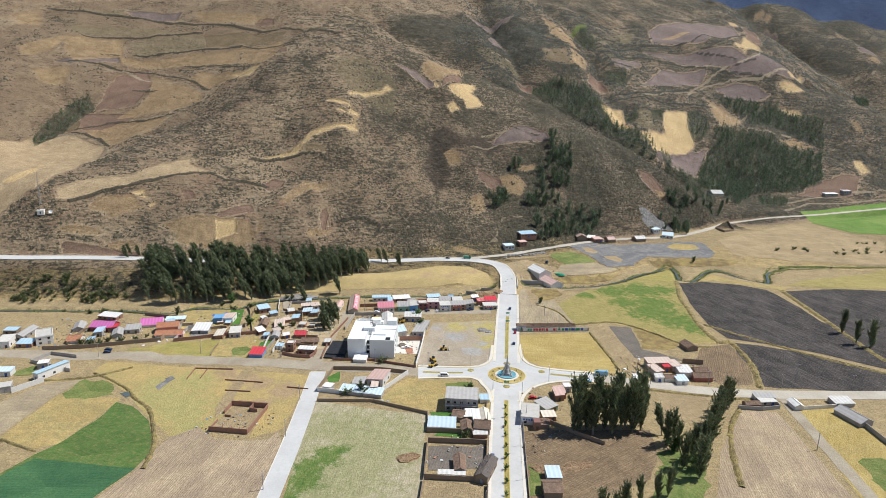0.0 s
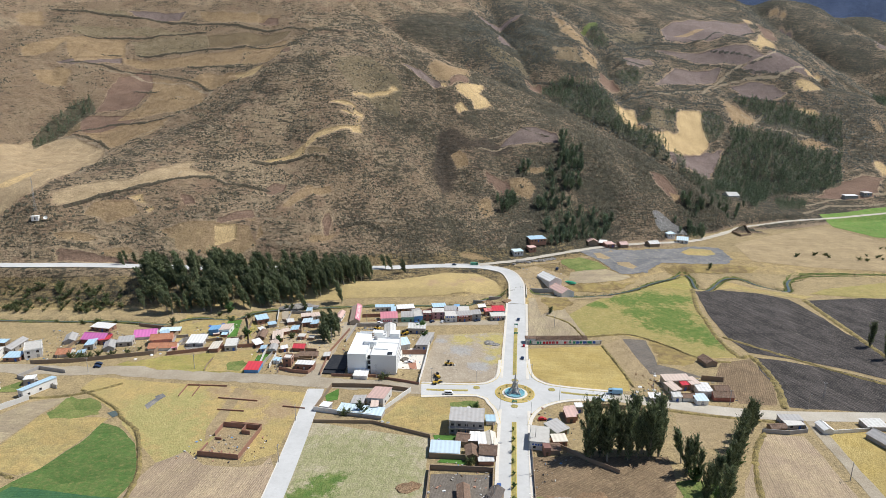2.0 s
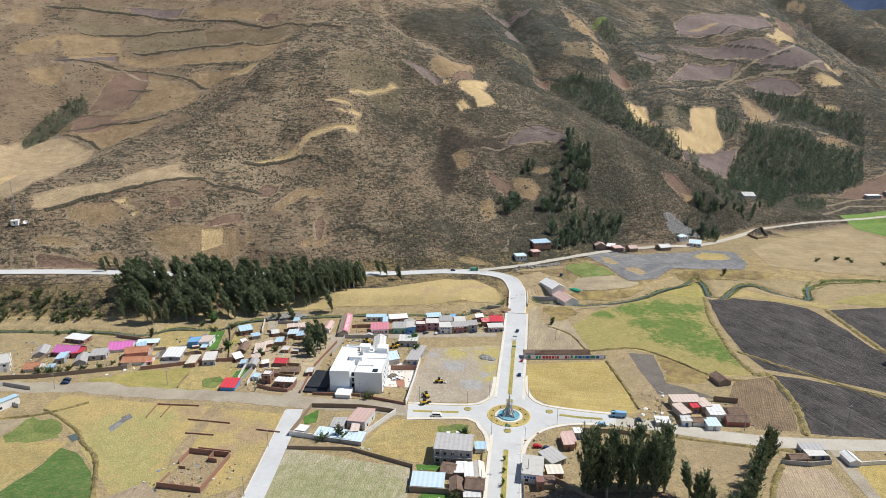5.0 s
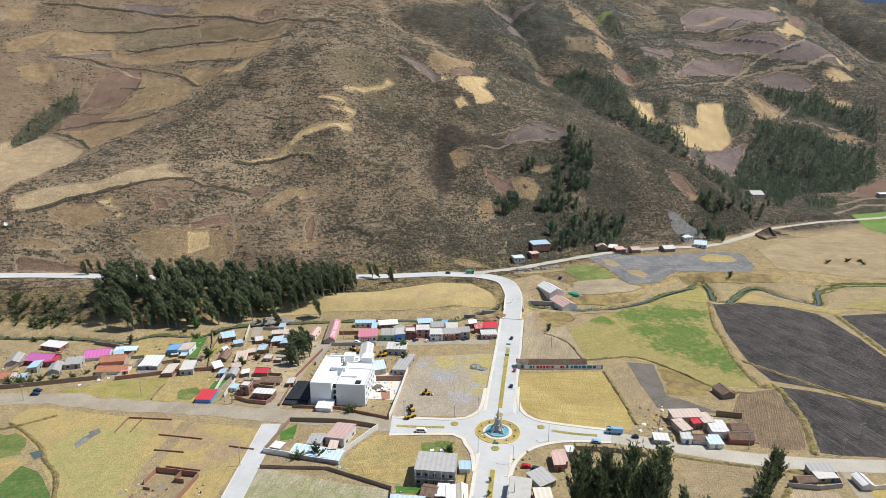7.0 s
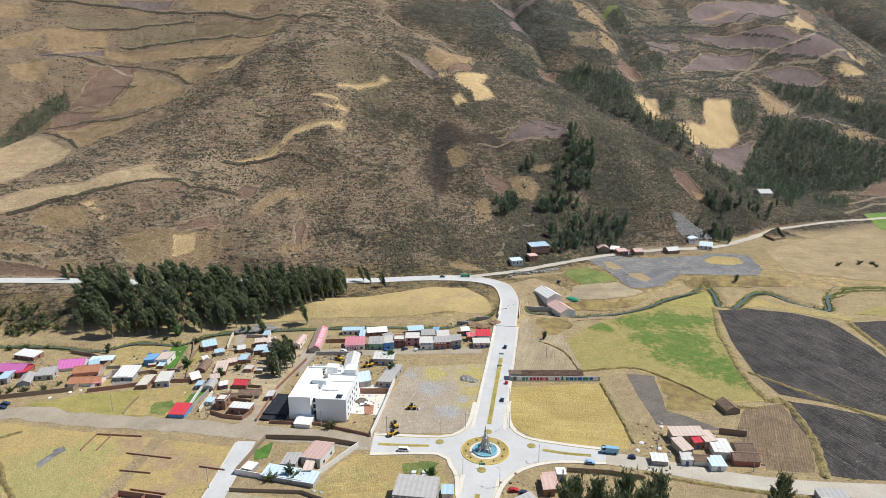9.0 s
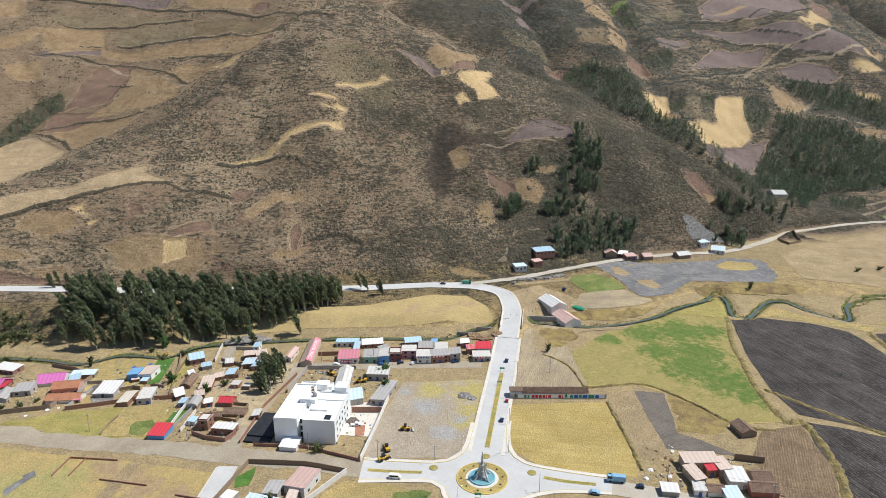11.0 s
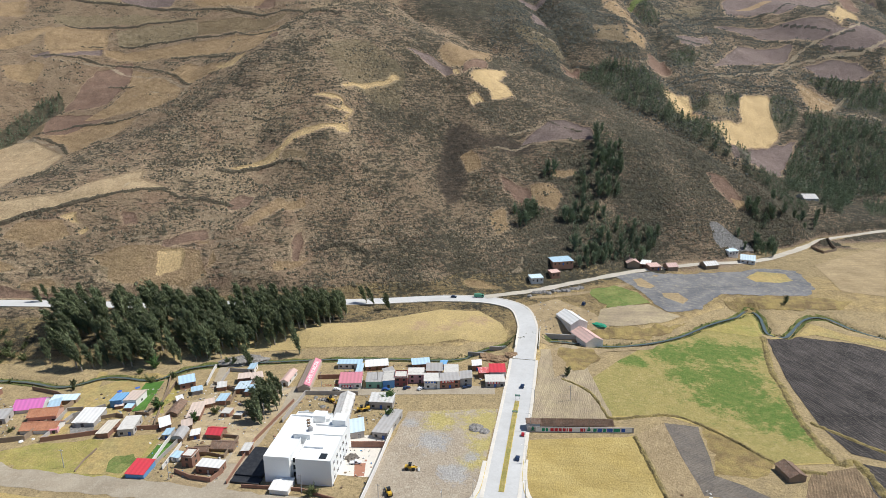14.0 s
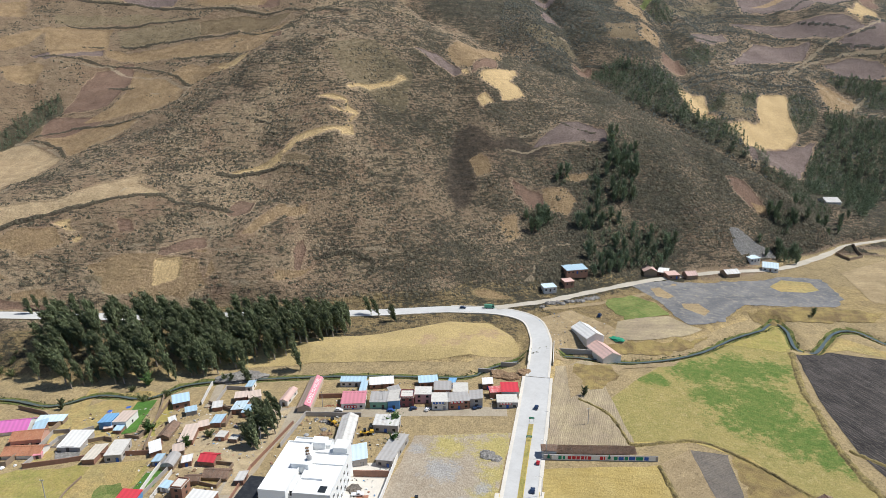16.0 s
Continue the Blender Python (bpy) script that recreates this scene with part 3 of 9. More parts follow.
def ground_z(x, y):
    """Height of the ground mesh, between its corners."""
    i, j = min(max(int(np.searchsorted(GX, x)) - 1, 0), len(GX) - 2), min(max(int(np.searchsorted(GY, y)) - 1, 0), len(GY) - 2)
    u, v = (x - GX[i]) / (GX[i + 1] - GX[i]), (y - GY[j]) / (GY[j + 1] - GY[j])
    return float((1 - v) * ((1 - u) * MZ[j, i] + u * MZ[j, i + 1]) + v * ((1 - u) * MZ[j + 1, i] + u * MZ[j + 1, i + 1]))

# ---- building blocks ----
def mesh_of(name, bm):
    me = bpy.data.meshes.new(name)
    bm.normal_update()
    bm.to_mesh(me)
    bm.free()
    return me


def part(name, bm, material, parent, label=""):
    """One mesh object under a thing or under a part."""
    ob = new(name, mesh_of(name, bm))
    ob.data.materials.append(material)
    ob.parent = parent
    return tagged(ob, label)


def thing(name, m, label, category, group="", kind=""):
    ob = new(name)
    ob.matrix_basis = m
    return tagged(ob, label, category, group, kind)


def single(name, bm, material, m, label, category, group="", kind=""):
    """A thing of one mesh."""
    ob = new(name, mesh_of(name, bm))
    ob.data.materials.append(material)
    ob.matrix_basis = m
    return tagged(ob, label, category, group, kind)


def box(bm, x0, y0, z0, x1, y1, z1):
    v = [bm.verts.new((x, y, z)) for z in (z0, z1) for x, y in ((x0, y0), (x1, y0), (x1, y1), (x0, y1))]
    for f in ((3, 2, 1, 0), (4, 5, 6, 7), (0, 1, 5, 4), (1, 2, 6, 5), (2, 3, 7, 6), (3, 0, 4, 7)):
        bm.faces.new([v[i] for i in f])
    return v


def boxes(*rows):
    bm = bmesh.new()
    for r in rows:
        box(bm, *r)
    return bm


def tube(bm, points, radii, sides=8):
    """A tapered tube along points."""
    rings = []
    for i, p in enumerate(points):
        a, b = Vector(points[max(i - 1, 0)]), Vector(points[min(i + 1, len(points) - 1)])
        q = (b - a).to_track_quat("Z", "Y").to_matrix()
        rings.append([bm.verts.new(Vector(p) + q @ Vector((math.cos(k * 2 * math.pi / sides), math.sin(k * 2 * math.pi / sides), 0)) * radii[i]) for k in range(sides)])
    for lo, hi in zip(rings, rings[1:]):
        for k in range(sides):
            bm.faces.new((lo[k], lo[(k + 1) % sides], hi[(k + 1) % sides], hi[k]))
    bm.faces.new(rings[0][::-1]), bm.faces.new(rings[-1])


def lathe(profile, sides=32, bm=None):
    """A turned body from (radius, z) steps."""
    bm = bm or bmesh.new()
    rings = [[bm.verts.new((r * math.cos(k * 2 * math.pi / sides), r * math.sin(k * 2 * math.pi / sides), z)) for k in range(sides)] for r, z in profile]
    for lo, hi in zip(rings, rings[1:]):
        for k in range(sides):
            bm.faces.new((lo[k], lo[(k + 1) % sides], hi[(k + 1) % sides], hi[k]))
    return bm


def soft_mask(points, x, y, soft=2.0):
    """1 inside a closed outline, 0 outside, soft at its edge."""
    inside, best = np.zeros(x.shape, bool), np.full(x.shape, 1e9)
    for (ax, ay), (bx, by) in zip(points, points[1:] + points[:1]):
        ux, uy = bx - ax, by - ay
        s = np.clip(((x - ax) * ux + (y - ay) * uy) / max(ux * ux + uy * uy, 1e-6), 0, 1)
        best = np.minimum(best, np.hypot(x - ax - s * ux, y - ay - s * uy))
        if ay != by:
            inside ^= ((ay > y) != (by > y)) & (x < (bx - ax) * (y - ay) / (by - ay) + ax)
    return smooth(-soft, soft, np.where(inside, best, -best))


def within(points, x, y):
    return soft_mask(points, np.array([x]), np.array([y]), 0.01)[0] > 0.5

def lattice_noise(x, y, size, seed):
    """Smooth random relief between -1 and 1."""
    r = np.random.RandomState(seed).rand(256, 256) * 2 - 1
    u, v = x / size + 1000, y / size + 1000
    i, j = np.floor(u).astype(int), np.floor(v).astype(int)
    a, b = smooth(0, 1, u - i), smooth(0, 1, v - j)
    g = lambda p, q: r[p % 256, q % 256]
    return (1 - b) * ((1 - a) * g(i, j) + a * g(i + 1, j)) + b * ((1 - a) * g(i, j + 1) + a * g(i + 1, j + 1))


slope_part = smooth(6, 22, np.where(MY > 430, MZ - np.interp(MX, [-520, -300, -145, 0, 400], [30, 24, 12, 5, 2]), 0)) * smooth(440, 520, MY)
MZ += slope_part * (3.2 * lattice_noise(MX, MY, 55, 3) + 1.5 * lattice_noise(MX, MY, 21, 4) + 0.7 * lattice_noise(MX, MY, 9, 5) + 0.35 * lattice_noise(MX, MY, 4.5, 6))
MZ += smooth(900, 1500, MY) * (2.5 * lattice_noise(MX, MY, 130, 7) + 2.0 * lattice_noise(MX, MY, 45, 8))

# gullies down the slopes: half width, depth, course
GULLIES = [(26, 17, [(-30, 1400), (-1, 1326), (26, 1177), (49, 1108), (64, 1075)]), (24, 14, [(120, 1430), (151, 1355), (183, 1257), (195, 1175), (199, 1098), (215, 1010)]), (30, 14, [(-330, 1250), (-193, 1139), (-125, 1117), (-41, 1075)]), (26, 9, [(-75, 790), (-63, 733), (-60, 696), (-49, 654), (-33, 585)]), (20, 4, [(-135, 720), (-121, 655), (-101, 611), (-79, 572)]),
           (18, 6, [(-6, 760), (2, 719), (15, 678), (7, 632)]), (30, 9, [(-560, 790), (-524, 746), (-486, 725), (-493, 701), (-500, 650)]), (16, 6, [(233, 1193), (246, 1160), (235, 1100), (223, 1040)]), (20, 4, [(-205, 700), (-212, 640), (-190, 590)]), (40, 22, [(700, 2000), (740, 1800), (760, 1650)]), (45, 24, [(930, 1980), (980, 1800), (1000, 1600)]), (14, 4, [(90, 800), (100, 740), (96, 690)]), (16, 5, [(160, 780), (165, 735), (170, 700)])]
for half, depth, course in GULLIES:
    d, _ = near_line([(*p, 0) for p in course], MX, MY)
    d = d + 0.25 * half * lattice_noise(MX, MY, half * 1.2, 41)
    MZ -= depth * (np.exp(-np.maximum(d, 0) / half) - 0.35 * np.exp(-((d - 1.7 * half) / half) ** 2)) * smooth(6, 22, MZ)

PAINT = {k: np.zeros(MX.shape) for k in ("plain", "bank", "open", "dull", "dark", "soil", "mauve", "tan", "pale", "grass", "straw", "burn", "rock", "green", "forest", "hedge", "track")}
WOODS, HEDGES = [], []


def around(points, margin):
    """The part of the ground's grid that holds the points."""
    xs, ys = [p[0] for p in points], [p[1] for p in points]
    i, j = np.searchsorted(GX, (min(xs) - margin, max(xs) + margin)), np.searchsorted(GY, (min(ys) - margin, max(ys) + margin))
    return np.s_[j[0]:j[1] + 1, i[0]:i[1] + 1]


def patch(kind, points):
    """A patch of other ground, or of painted cloud shade, on the hills."""
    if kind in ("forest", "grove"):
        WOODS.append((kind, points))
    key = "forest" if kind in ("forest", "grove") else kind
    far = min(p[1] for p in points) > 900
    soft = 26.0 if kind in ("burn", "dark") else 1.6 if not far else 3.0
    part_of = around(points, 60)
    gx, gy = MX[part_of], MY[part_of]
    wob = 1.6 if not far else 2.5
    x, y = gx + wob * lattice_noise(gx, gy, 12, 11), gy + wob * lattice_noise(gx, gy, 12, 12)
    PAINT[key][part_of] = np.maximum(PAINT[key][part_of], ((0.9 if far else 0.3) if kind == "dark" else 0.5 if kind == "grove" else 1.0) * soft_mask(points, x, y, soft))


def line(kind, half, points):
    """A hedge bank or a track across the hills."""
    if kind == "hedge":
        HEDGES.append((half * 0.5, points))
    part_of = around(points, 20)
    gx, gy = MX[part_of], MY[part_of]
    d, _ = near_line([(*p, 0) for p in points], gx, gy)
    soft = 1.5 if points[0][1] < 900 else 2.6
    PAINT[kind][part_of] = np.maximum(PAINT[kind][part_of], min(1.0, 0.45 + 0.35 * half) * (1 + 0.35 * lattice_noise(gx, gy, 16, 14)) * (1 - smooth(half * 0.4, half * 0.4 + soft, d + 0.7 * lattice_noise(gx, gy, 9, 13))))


# the flat valley floor, the banks above the stream
PAINT["plain"] = 1.2 * (1 - smooth(1.5, 6.0, MZ)) * (1 - smooth(800, 860, MY)) + 0.0 * MX
PAINT["bank"] = smooth(0.8, 2.5, MZ) * (1 - smooth(0.5, 3.0, np.abs(MZ - np.interp(MX, [-520, -300, -145, 0, 400], [12, 9, 6, 3, 2])) / 6.0)) * (1 - smooth(600, 700, MY))
# scrub gets thicker to the east of the hill, beyond the crest and on the far slopes, where dark is also painted shade
PAINT["dark"] = np.clip(0.62 * smooth(-220, 20, MX) * smooth(500, 600, MY) * (1 - 0.5 * smooth(860, 960, MY)) - 0.15 * (1 - smooth(-280, -110, MX)) * (1 - smooth(900, 1000, MY)) + 0.2 * smooth(850, 1000, MY + 0.9 * np.clip(MX, -300, 300)) * smooth(-100, 60, MX) + 0.25 * smooth(1500, 2000, MY), -0.5, 0.8) + 0.3 * lattice_noise(MX, MY, 40, 21) * smooth(-250, 0, MX)
patch("open", [(-660, 800), (-625, 933), (-531, 965), (-331, 961), (-241, 874), (-262, 749), (-275, 734), (-304, 688), (-347, 657), (-400, 640), (-372, 520), (-394, 475), (-520, 560)])
patch("tan", [(-579, 854), (-558, 871), (-506, 875), (-493, 840), (-536, 805), (-558, 822)])
patch("dull", [(-501, 874), (-477, 886), (-401, 893), (-385, 864), (-421, 860), (-480, 850)])
patch("grass", [(-399, 892), (-343, 892), (-272, 866), (-278, 843), (-345, 863), (-385, 863)])
patch("tan", [(-494, 839), (-395, 854), (-334, 850), (-321, 804), (-397, 829), (-487, 830)])
patch("mauve", [(-565, 804), (-496, 839), (-491, 829), (-538, 798)])
patch("tan", [(-333, 854), (-268, 835), (-257, 773), (-268, 751), (-314, 792)])
patch("soil", [(-324, 847), (-246, 775), (-242, 760), (-313, 830)])
patch("tan", [(-364, 793), (-266, 746), (-306, 746), (-332, 749), (-372, 769)])
patch("straw", [(-311, 762), (-267, 747), (-276, 731), (-295, 743)])
patch("soil", [(-481, 803), (-450, 828), (-423, 785), (-421, 734), (-466, 726)])
patch("soil", [(-482, 722), (-405, 717), (-418, 692), (-462, 690)])
patch("tan", [(-442, 815), (-368, 761), (-340, 747), (-334, 720), (-362, 711), (-408, 711), (-432, 711), (-414, 732), (-414, 762)])
patch("tan", [(-459, 688), (-416, 703), (-358, 695), (-366, 664), (-407, 659), (-435, 680)])
patch("pale", [(-520, 610), (-501, 664), (-470, 682), (-415, 660), (-383, 596), (-370, 531), (-375, 494), (-394, 470), (-430, 500)])
patch("straw", [(-410, 499), (-405, 520), (-434, 588), (-394, 519), (-401, 500)])
patch("grass", [(-481, 688), (-473, 710), (-465, 693), (-471, 683)])
patch("tan", [(-608, 806), (-593, 835), (-576, 863), (-574, 818), (-594, 788)])
patch("tan", [(-665, 882), (-643, 904), (-620, 866), (-647, 857)])
patch("tan", [(-434, 946), (-318, 929), (-327, 913), (-415, 923)])
patch("mauve", [(-536, 936), (-455, 946), (-454, 928), (-492, 922), (-523, 927)])
patch("soil", [(-339, 923), (-306, 917), (-300, 898), (-334, 910)])
patch("dull", [(-592, 888), (-492, 908), (-415, 897), (-513, 887), (-579, 868)])
patch("dull", [(-590, 923), (-538, 932), (-528, 922), (-581, 921)])
patch("tan", [(-571, 769), (-555, 791), (-532, 788), (-525, 762), (-549, 753)])
patch("forest", [(-501, 663), (-505, 684), (-503, 717), (-506, 734), (-489, 753), (-467, 731), (-476, 709), (-479, 681), (-489, 661), (-490, 648)])
patch("pale", [(-362, 499), (-350, 519), (-316, 539), (-308, 553), (-295, 568), (-282, 586), (-279, 574), (-261, 570), (-257, 569), (-283, 547), (-303, 533), (-329, 515), (-350, 494), (-356, 491)])
patch("straw", [(-309, 520), (-301, 526), (-296, 520), (-285, 516), (-288, 511), (-292, 512), (-289, 516), (-302, 519)])
patch("tan", [(-335, 496), (-328, 503), (-312, 510), (-311, 504), (-323, 499), (-329, 493)])
patch("soil", [(-234, 524), (-221, 536), (-210, 542), (-204, 532), (-221, 525), (-234, 518)])
patch("straw", [(-235, 517), (-217, 522), (-214, 512), (-216, 509), (-230, 503)])
patch("tan", [(-260, 494), (-241, 510), (-236, 516), (-231, 503), (-214, 508), (-197, 515), (-199, 528), (-213, 527), (-203, 531), (-192, 520), (-210, 503), (-238, 494), (-254, 492)])
patch("tan", [(-184, 543), (-180, 563), (-171, 578), (-161, 576), (-169, 559), (-178, 545)])
patch("tan", [(-169, 571), (-151, 585), (-148, 579), (-163, 568)])
patch("soil", [(-210, 569), (-203, 582), (-193, 583), (-191, 572), (-201, 565)])
patch("tan", [(-333, 503), (-305, 518), (-294, 510), (-315, 495), (-333, 493)])
patch("tan", [(-277, 504), (-235, 520), (-207, 523), (-196, 511), (-249, 494)])
patch("dark", [(-393, 478), (-373, 480), (-357, 475), (-357, 464), (-380, 458)])
patch("tan", [(-345, 474), (-326, 481), (-312, 484), (-324, 476), (-344, 471)])
patch("tan", [(-313, 474), (-293, 483), (-283, 481), (-304, 473)])
patch("soil", [(-340, 466), (-319, 471), (-300, 474), (-273, 479), (-302, 469), (-337, 461)])
patch("soil", [(-271, 534), (-261, 537), (-256, 529), (-265, 527)])
patch("tan", [(-157, 534), (-134, 550), (-145, 538), (-155, 528)])
patch("soil", [(-151, 551), (-147, 563), (-143, 557), (-144, 543), (-147, 540)])
patch("dull", [(-273, 495), (-261, 506), (-239, 514), (-239, 504), (-255, 494)])
patch("dark", [(-183, 534), (-161, 547), (-155, 530), (-186, 517)])
patch("straw", [(-222, 605), (-209, 613), (-195, 618), (-186, 623), (-182, 615), (-193, 613), (-208, 609), (-218, 602)])
patch("straw", [(-186, 622), (-178, 631), (-167, 638), (-146, 647), (-144, 645), (-158, 636), (-173, 627), (-181, 620)])
patch("straw", [(-146, 646), (-137, 655), (-134, 646), (-143, 641)])
patch("straw", [(-142, 652), (-139, 665), (-156, 657), (-159, 659), (-146, 664), (-148, 672), (-172, 669), (-162, 676), (-147, 675), (-144, 669), (-140, 669), (-135, 671), (-139, 656)])
patch("grass", [(-183, 620), (-160, 615), (-159, 610), (-178, 611)])
patch("straw", [(-152, 692), (-147, 704), (-118, 740), (-112, 744), (-112, 741), (-144, 703), (-148, 690)])
patch("straw", [(-50, 784), (-35, 814), (-18, 856), (-16, 841), (-22, 809), (-12, 811), (-5, 800), (-25, 772), (-29, 782), (-42, 782)])
patch("soil", [(-58, 792), (-36, 847), (-34, 818), (-56, 784)])
patch("tan", [(-85, 810), (-63, 886), (-38, 910), (-35, 853), (-59, 793), (-71, 789)])
patch("mauve", [(-113, 785), (-91, 798), (-71, 789), (-59, 782), (-76, 779), (-101, 781)])
patch("straw", [(-63, 780), (-67, 787), (-61, 788), (-57, 782)])
patch("straw", [(-49, 763), (-41, 771), (-31, 765), (-42, 753)])
# soft dark band down the face: the shade of a cloud, painted on
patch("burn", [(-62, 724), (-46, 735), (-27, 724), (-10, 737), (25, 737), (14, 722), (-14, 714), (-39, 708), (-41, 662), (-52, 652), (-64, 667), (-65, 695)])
patch("tan", [(-48, 703), (-39, 707), (-30, 703), (-26, 691), (-39, 689)])
patch("mauve", [(22, 754), (33, 764), (48, 766), (71, 754), (74, 741), (37, 736), (7, 735)])
patch("soil", [(-9, 690), (4, 687), (15, 687), (21, 679), (11, 671), (-5, 677)])
patch("tan", [(16, 690), (37, 695), (47, 686), (38, 671), (28, 674), (19, 679)])
patch("tan", [(32, 705), (57, 714), (59, 710), (37, 701)])
patch("soil", [(183, 771), (200, 770), (213, 758), (217, 747), (205, 746), (190, 754)])
patch("tan", [(202, 752), (216, 756), (217, 745), (208, 744)])
patch("rock", [(177, 713), (188, 718), (201, 721), (216, 724), (221, 719), (209, 714), (185, 696), (179, 701)])
patch("tan", [(-27, 582), (-14, 586), (-2, 582), (-13, 576), (-26, 576)])
patch("tan", [(-15, 654), (-4, 660), (3, 643), (-8, 633)])
patch("dark", [(110, 809), (166, 787), (220, 765), (246, 760), (171, 697), (104, 685), (101, 723)])
patch("dark", [(-87, 642), (-68, 687), (-37, 665), (-34, 589), (-65, 574)])
patch("dark", [(-25, 709), (8, 720), (23, 706), (15, 696), (-7, 694), (-21, 696)])
patch("grove", [(75, 746), (86, 754), (98, 751), (101, 739), (97, 721), (99, 707), (76, 695), (71, 707), (72, 728)])
patch("grove", [(64, 724), (71, 697), (76, 684), (104, 687), (133, 695), (126, 673), (113, 660), (69, 633), (50, 622), (52, 644), (57, 670), (50, 690)])
patch("grove", [(0, 665), (13, 672), (30, 668), (28, 657), (9, 650)])
patch("grove", [(41, 668), (60, 679), (62, 669), (46, 657)])
patch("grove", [(26, 709), (39, 712), (40, 700), (30, 694)])
patch("grove", [(219, 754), (245, 758), (240, 743), (219, 737)])
patch("grove", [(222, 731), (242, 736), (232, 703), (217, 711)])
patch("forest", [(69, 1051), (89, 1085), (116, 1101), (167, 1097), (185, 1037), (205, 1006), (235, 997), (254, 991), (257, 957), (248, 953), (221, 957), (192, 969), (156, 989), (119, 1017), (88, 1038)])
patch("forest", [(265, 977), (285, 976), (275, 939), (303, 951), (324, 923), (305, 835), (296, 816), (292, 838), (287, 913), (266, 939)])
patch("forest", [(168, 1307), (194, 1354), (212, 1291), (203, 1254), (179, 1264)])
patch("forest", [(208, 1178), (245, 1211), (262, 1200), (240, 1148), (217, 1143)])
patch("forest", [(224, 1052), (247, 1066), (244, 1040), (223, 1023)])
patch("forest", [(274, 1082), (298, 1105), (293, 1074), (271, 1058)])
patch("forest", [(416, 1190), (463, 1197), (521, 1190), (522, 1169), (554, 1144), (582, 1143), (552, 1069), (541, 1090), (503, 1117), (455, 1121), (452, 1156), (428, 1169)])
patch("forest", [(351, 1016), (372, 1038), (380, 1087), (397, 1098), (428, 1091), (466, 1085), (499, 1063), (544, 1051), (503, 960), (445, 931), (388, 923), (330, 818), (316, 876), (313, 932), (331, 982)])
patch("forest", [(345, 1122), (361, 1135), (378, 1119), (372, 1080), (351, 1048), (334, 1042), (336, 1077)])
patch("forest", [(388, 905), (432, 906), (413, 864), (366, 836)])
patch("straw", [(184, 1040), (191, 1050), (222, 1067), (221, 1049), (226, 1038), (218, 1017), (228, 1010), (204, 1003), (191, 1016)])
patch("straw", [(301, 1099), (309, 1116), (342, 1127), (346, 1111), (334, 1069), (345, 1060), (324, 1016), (255, 970), (246, 984), (227, 986), (239, 998), (288, 1038), (292, 1072)])
patch("mauve", [(251, 965), (322, 1012), (355, 1031), (336, 993), (311, 944), (281, 949), (259, 955)])
patch("dull", [(230, 1052), (293, 1092), (283, 1044), (238, 1006)])
patch("straw", [(485, 1330), (588, 1555), (591, 1466), (501, 1306)])
patch("mauve", [(342, 1442), (379, 1489), (598, 1672), (579, 1565), (441, 1361), (365, 1377), (338, 1371)])
patch("tan", [(361, 1404), (425, 1450), (431, 1433), (382, 1397)])
patch("mauve", [(306, 1332), (478, 1324), (496, 1303), (506, 1289), (456, 1275), (396, 1294), (333, 1316)])
patch("mauve", [(454, 1267), (533, 1314), (553, 1291), (571, 1270), (566, 1253), (477, 1251)])
patch("mauve", [(422, 1227), (465, 1238), (499, 1232), (518, 1212), (492, 1205), (437, 1203)])
patch("straw", [(563, 1265), (609, 1302), (611, 1295), (572, 1256)])
patch("straw", [(534, 1233), (565, 1244), (587, 1232), (555, 1215)])
patch("straw", [(525, 1188), (555, 1167), (551, 1151), (531, 1168)])
patch("tan", [(392, 1185), (411, 1173), (432, 1152), (443, 1138), (422, 1109), (399, 1103), (395, 1140)])
patch("tan", [(514, 1101), (541, 1080), (526, 1073), (488, 1078)])
patch("soil", [(180, 1159), (201, 1160), (207, 1124), (178, 1108), (172, 1129)])
patch("tan", [(138, 1310), (158, 1251), (171, 1233), (141, 1225), (114, 1257)])
patch("tan", [(108, 1334), (132, 1309), (115, 1271)])
patch("mauve", [(-47, 1304), (46, 1332), (35, 1310), (-26, 1293)])
patch("mauve", [(-5, 1282), (17, 1218), (31, 1156), (3, 1178)])
patch("green", [(158, 1315), (197, 1383), (196, 1350), (163, 1306)])
patch("soil", [(46, 1075), (76, 1082), (71, 1063), (53, 1060)])
patch("dull", [(202, 1329), (316, 1446), (292, 1371), (210, 1295)])
patch("mauve", [(332, 1267), (420, 1277), (402, 1241), (275, 1169), (308, 1230)])
patch("tan", [(150, 1211), (179, 1210), (173, 1162), (144, 1144)])
patch("mauve", [(230, 1238), (287, 1287), (292, 1261), (236, 1212)])
patch("soil", [(627, 1685), (630, 1592), (602, 1489), (592, 1536)])
patch("straw", [(596, 1697), (612, 1695), (613, 1672), (598, 1672)])
patch("dark", [(-193, 1147), (-141, 1226), (-45, 1263), (-3, 1176), (-42, 1100), (-97, 1111)])
patch("dark", [(54, 1142), (91, 1179), (126, 1143), (89, 1109), (54, 1102)])
patch("dark", [(-1, 1307), (45, 1177), (72, 1147), (54, 1102), (29, 1123)])
patch("grass", [(95, 1163), (139, 1194), (144, 1144), (98, 1125)])
patch("dull", [(-32, 1139), (41, 1120), (50, 1095), (2, 1091)])
patch("dark", [(751, 1807), (810, 1783), (865, 1716), (895, 1635), (858, 1575), (815, 1590), (793, 1681)])
patch("forest", [(757, 1378), (858, 1504), (787, 1375), (654, 1178)])
patch("tan", [(737, 1925), (775, 1890), (781, 1864), (735, 1895)])
patch("mauve", [(736, 1826), (763, 1810), (766, 1776), (733, 1796)])
patch("tan", [(623, 1139), (629, 1117), (624, 1097), (616, 1103)])
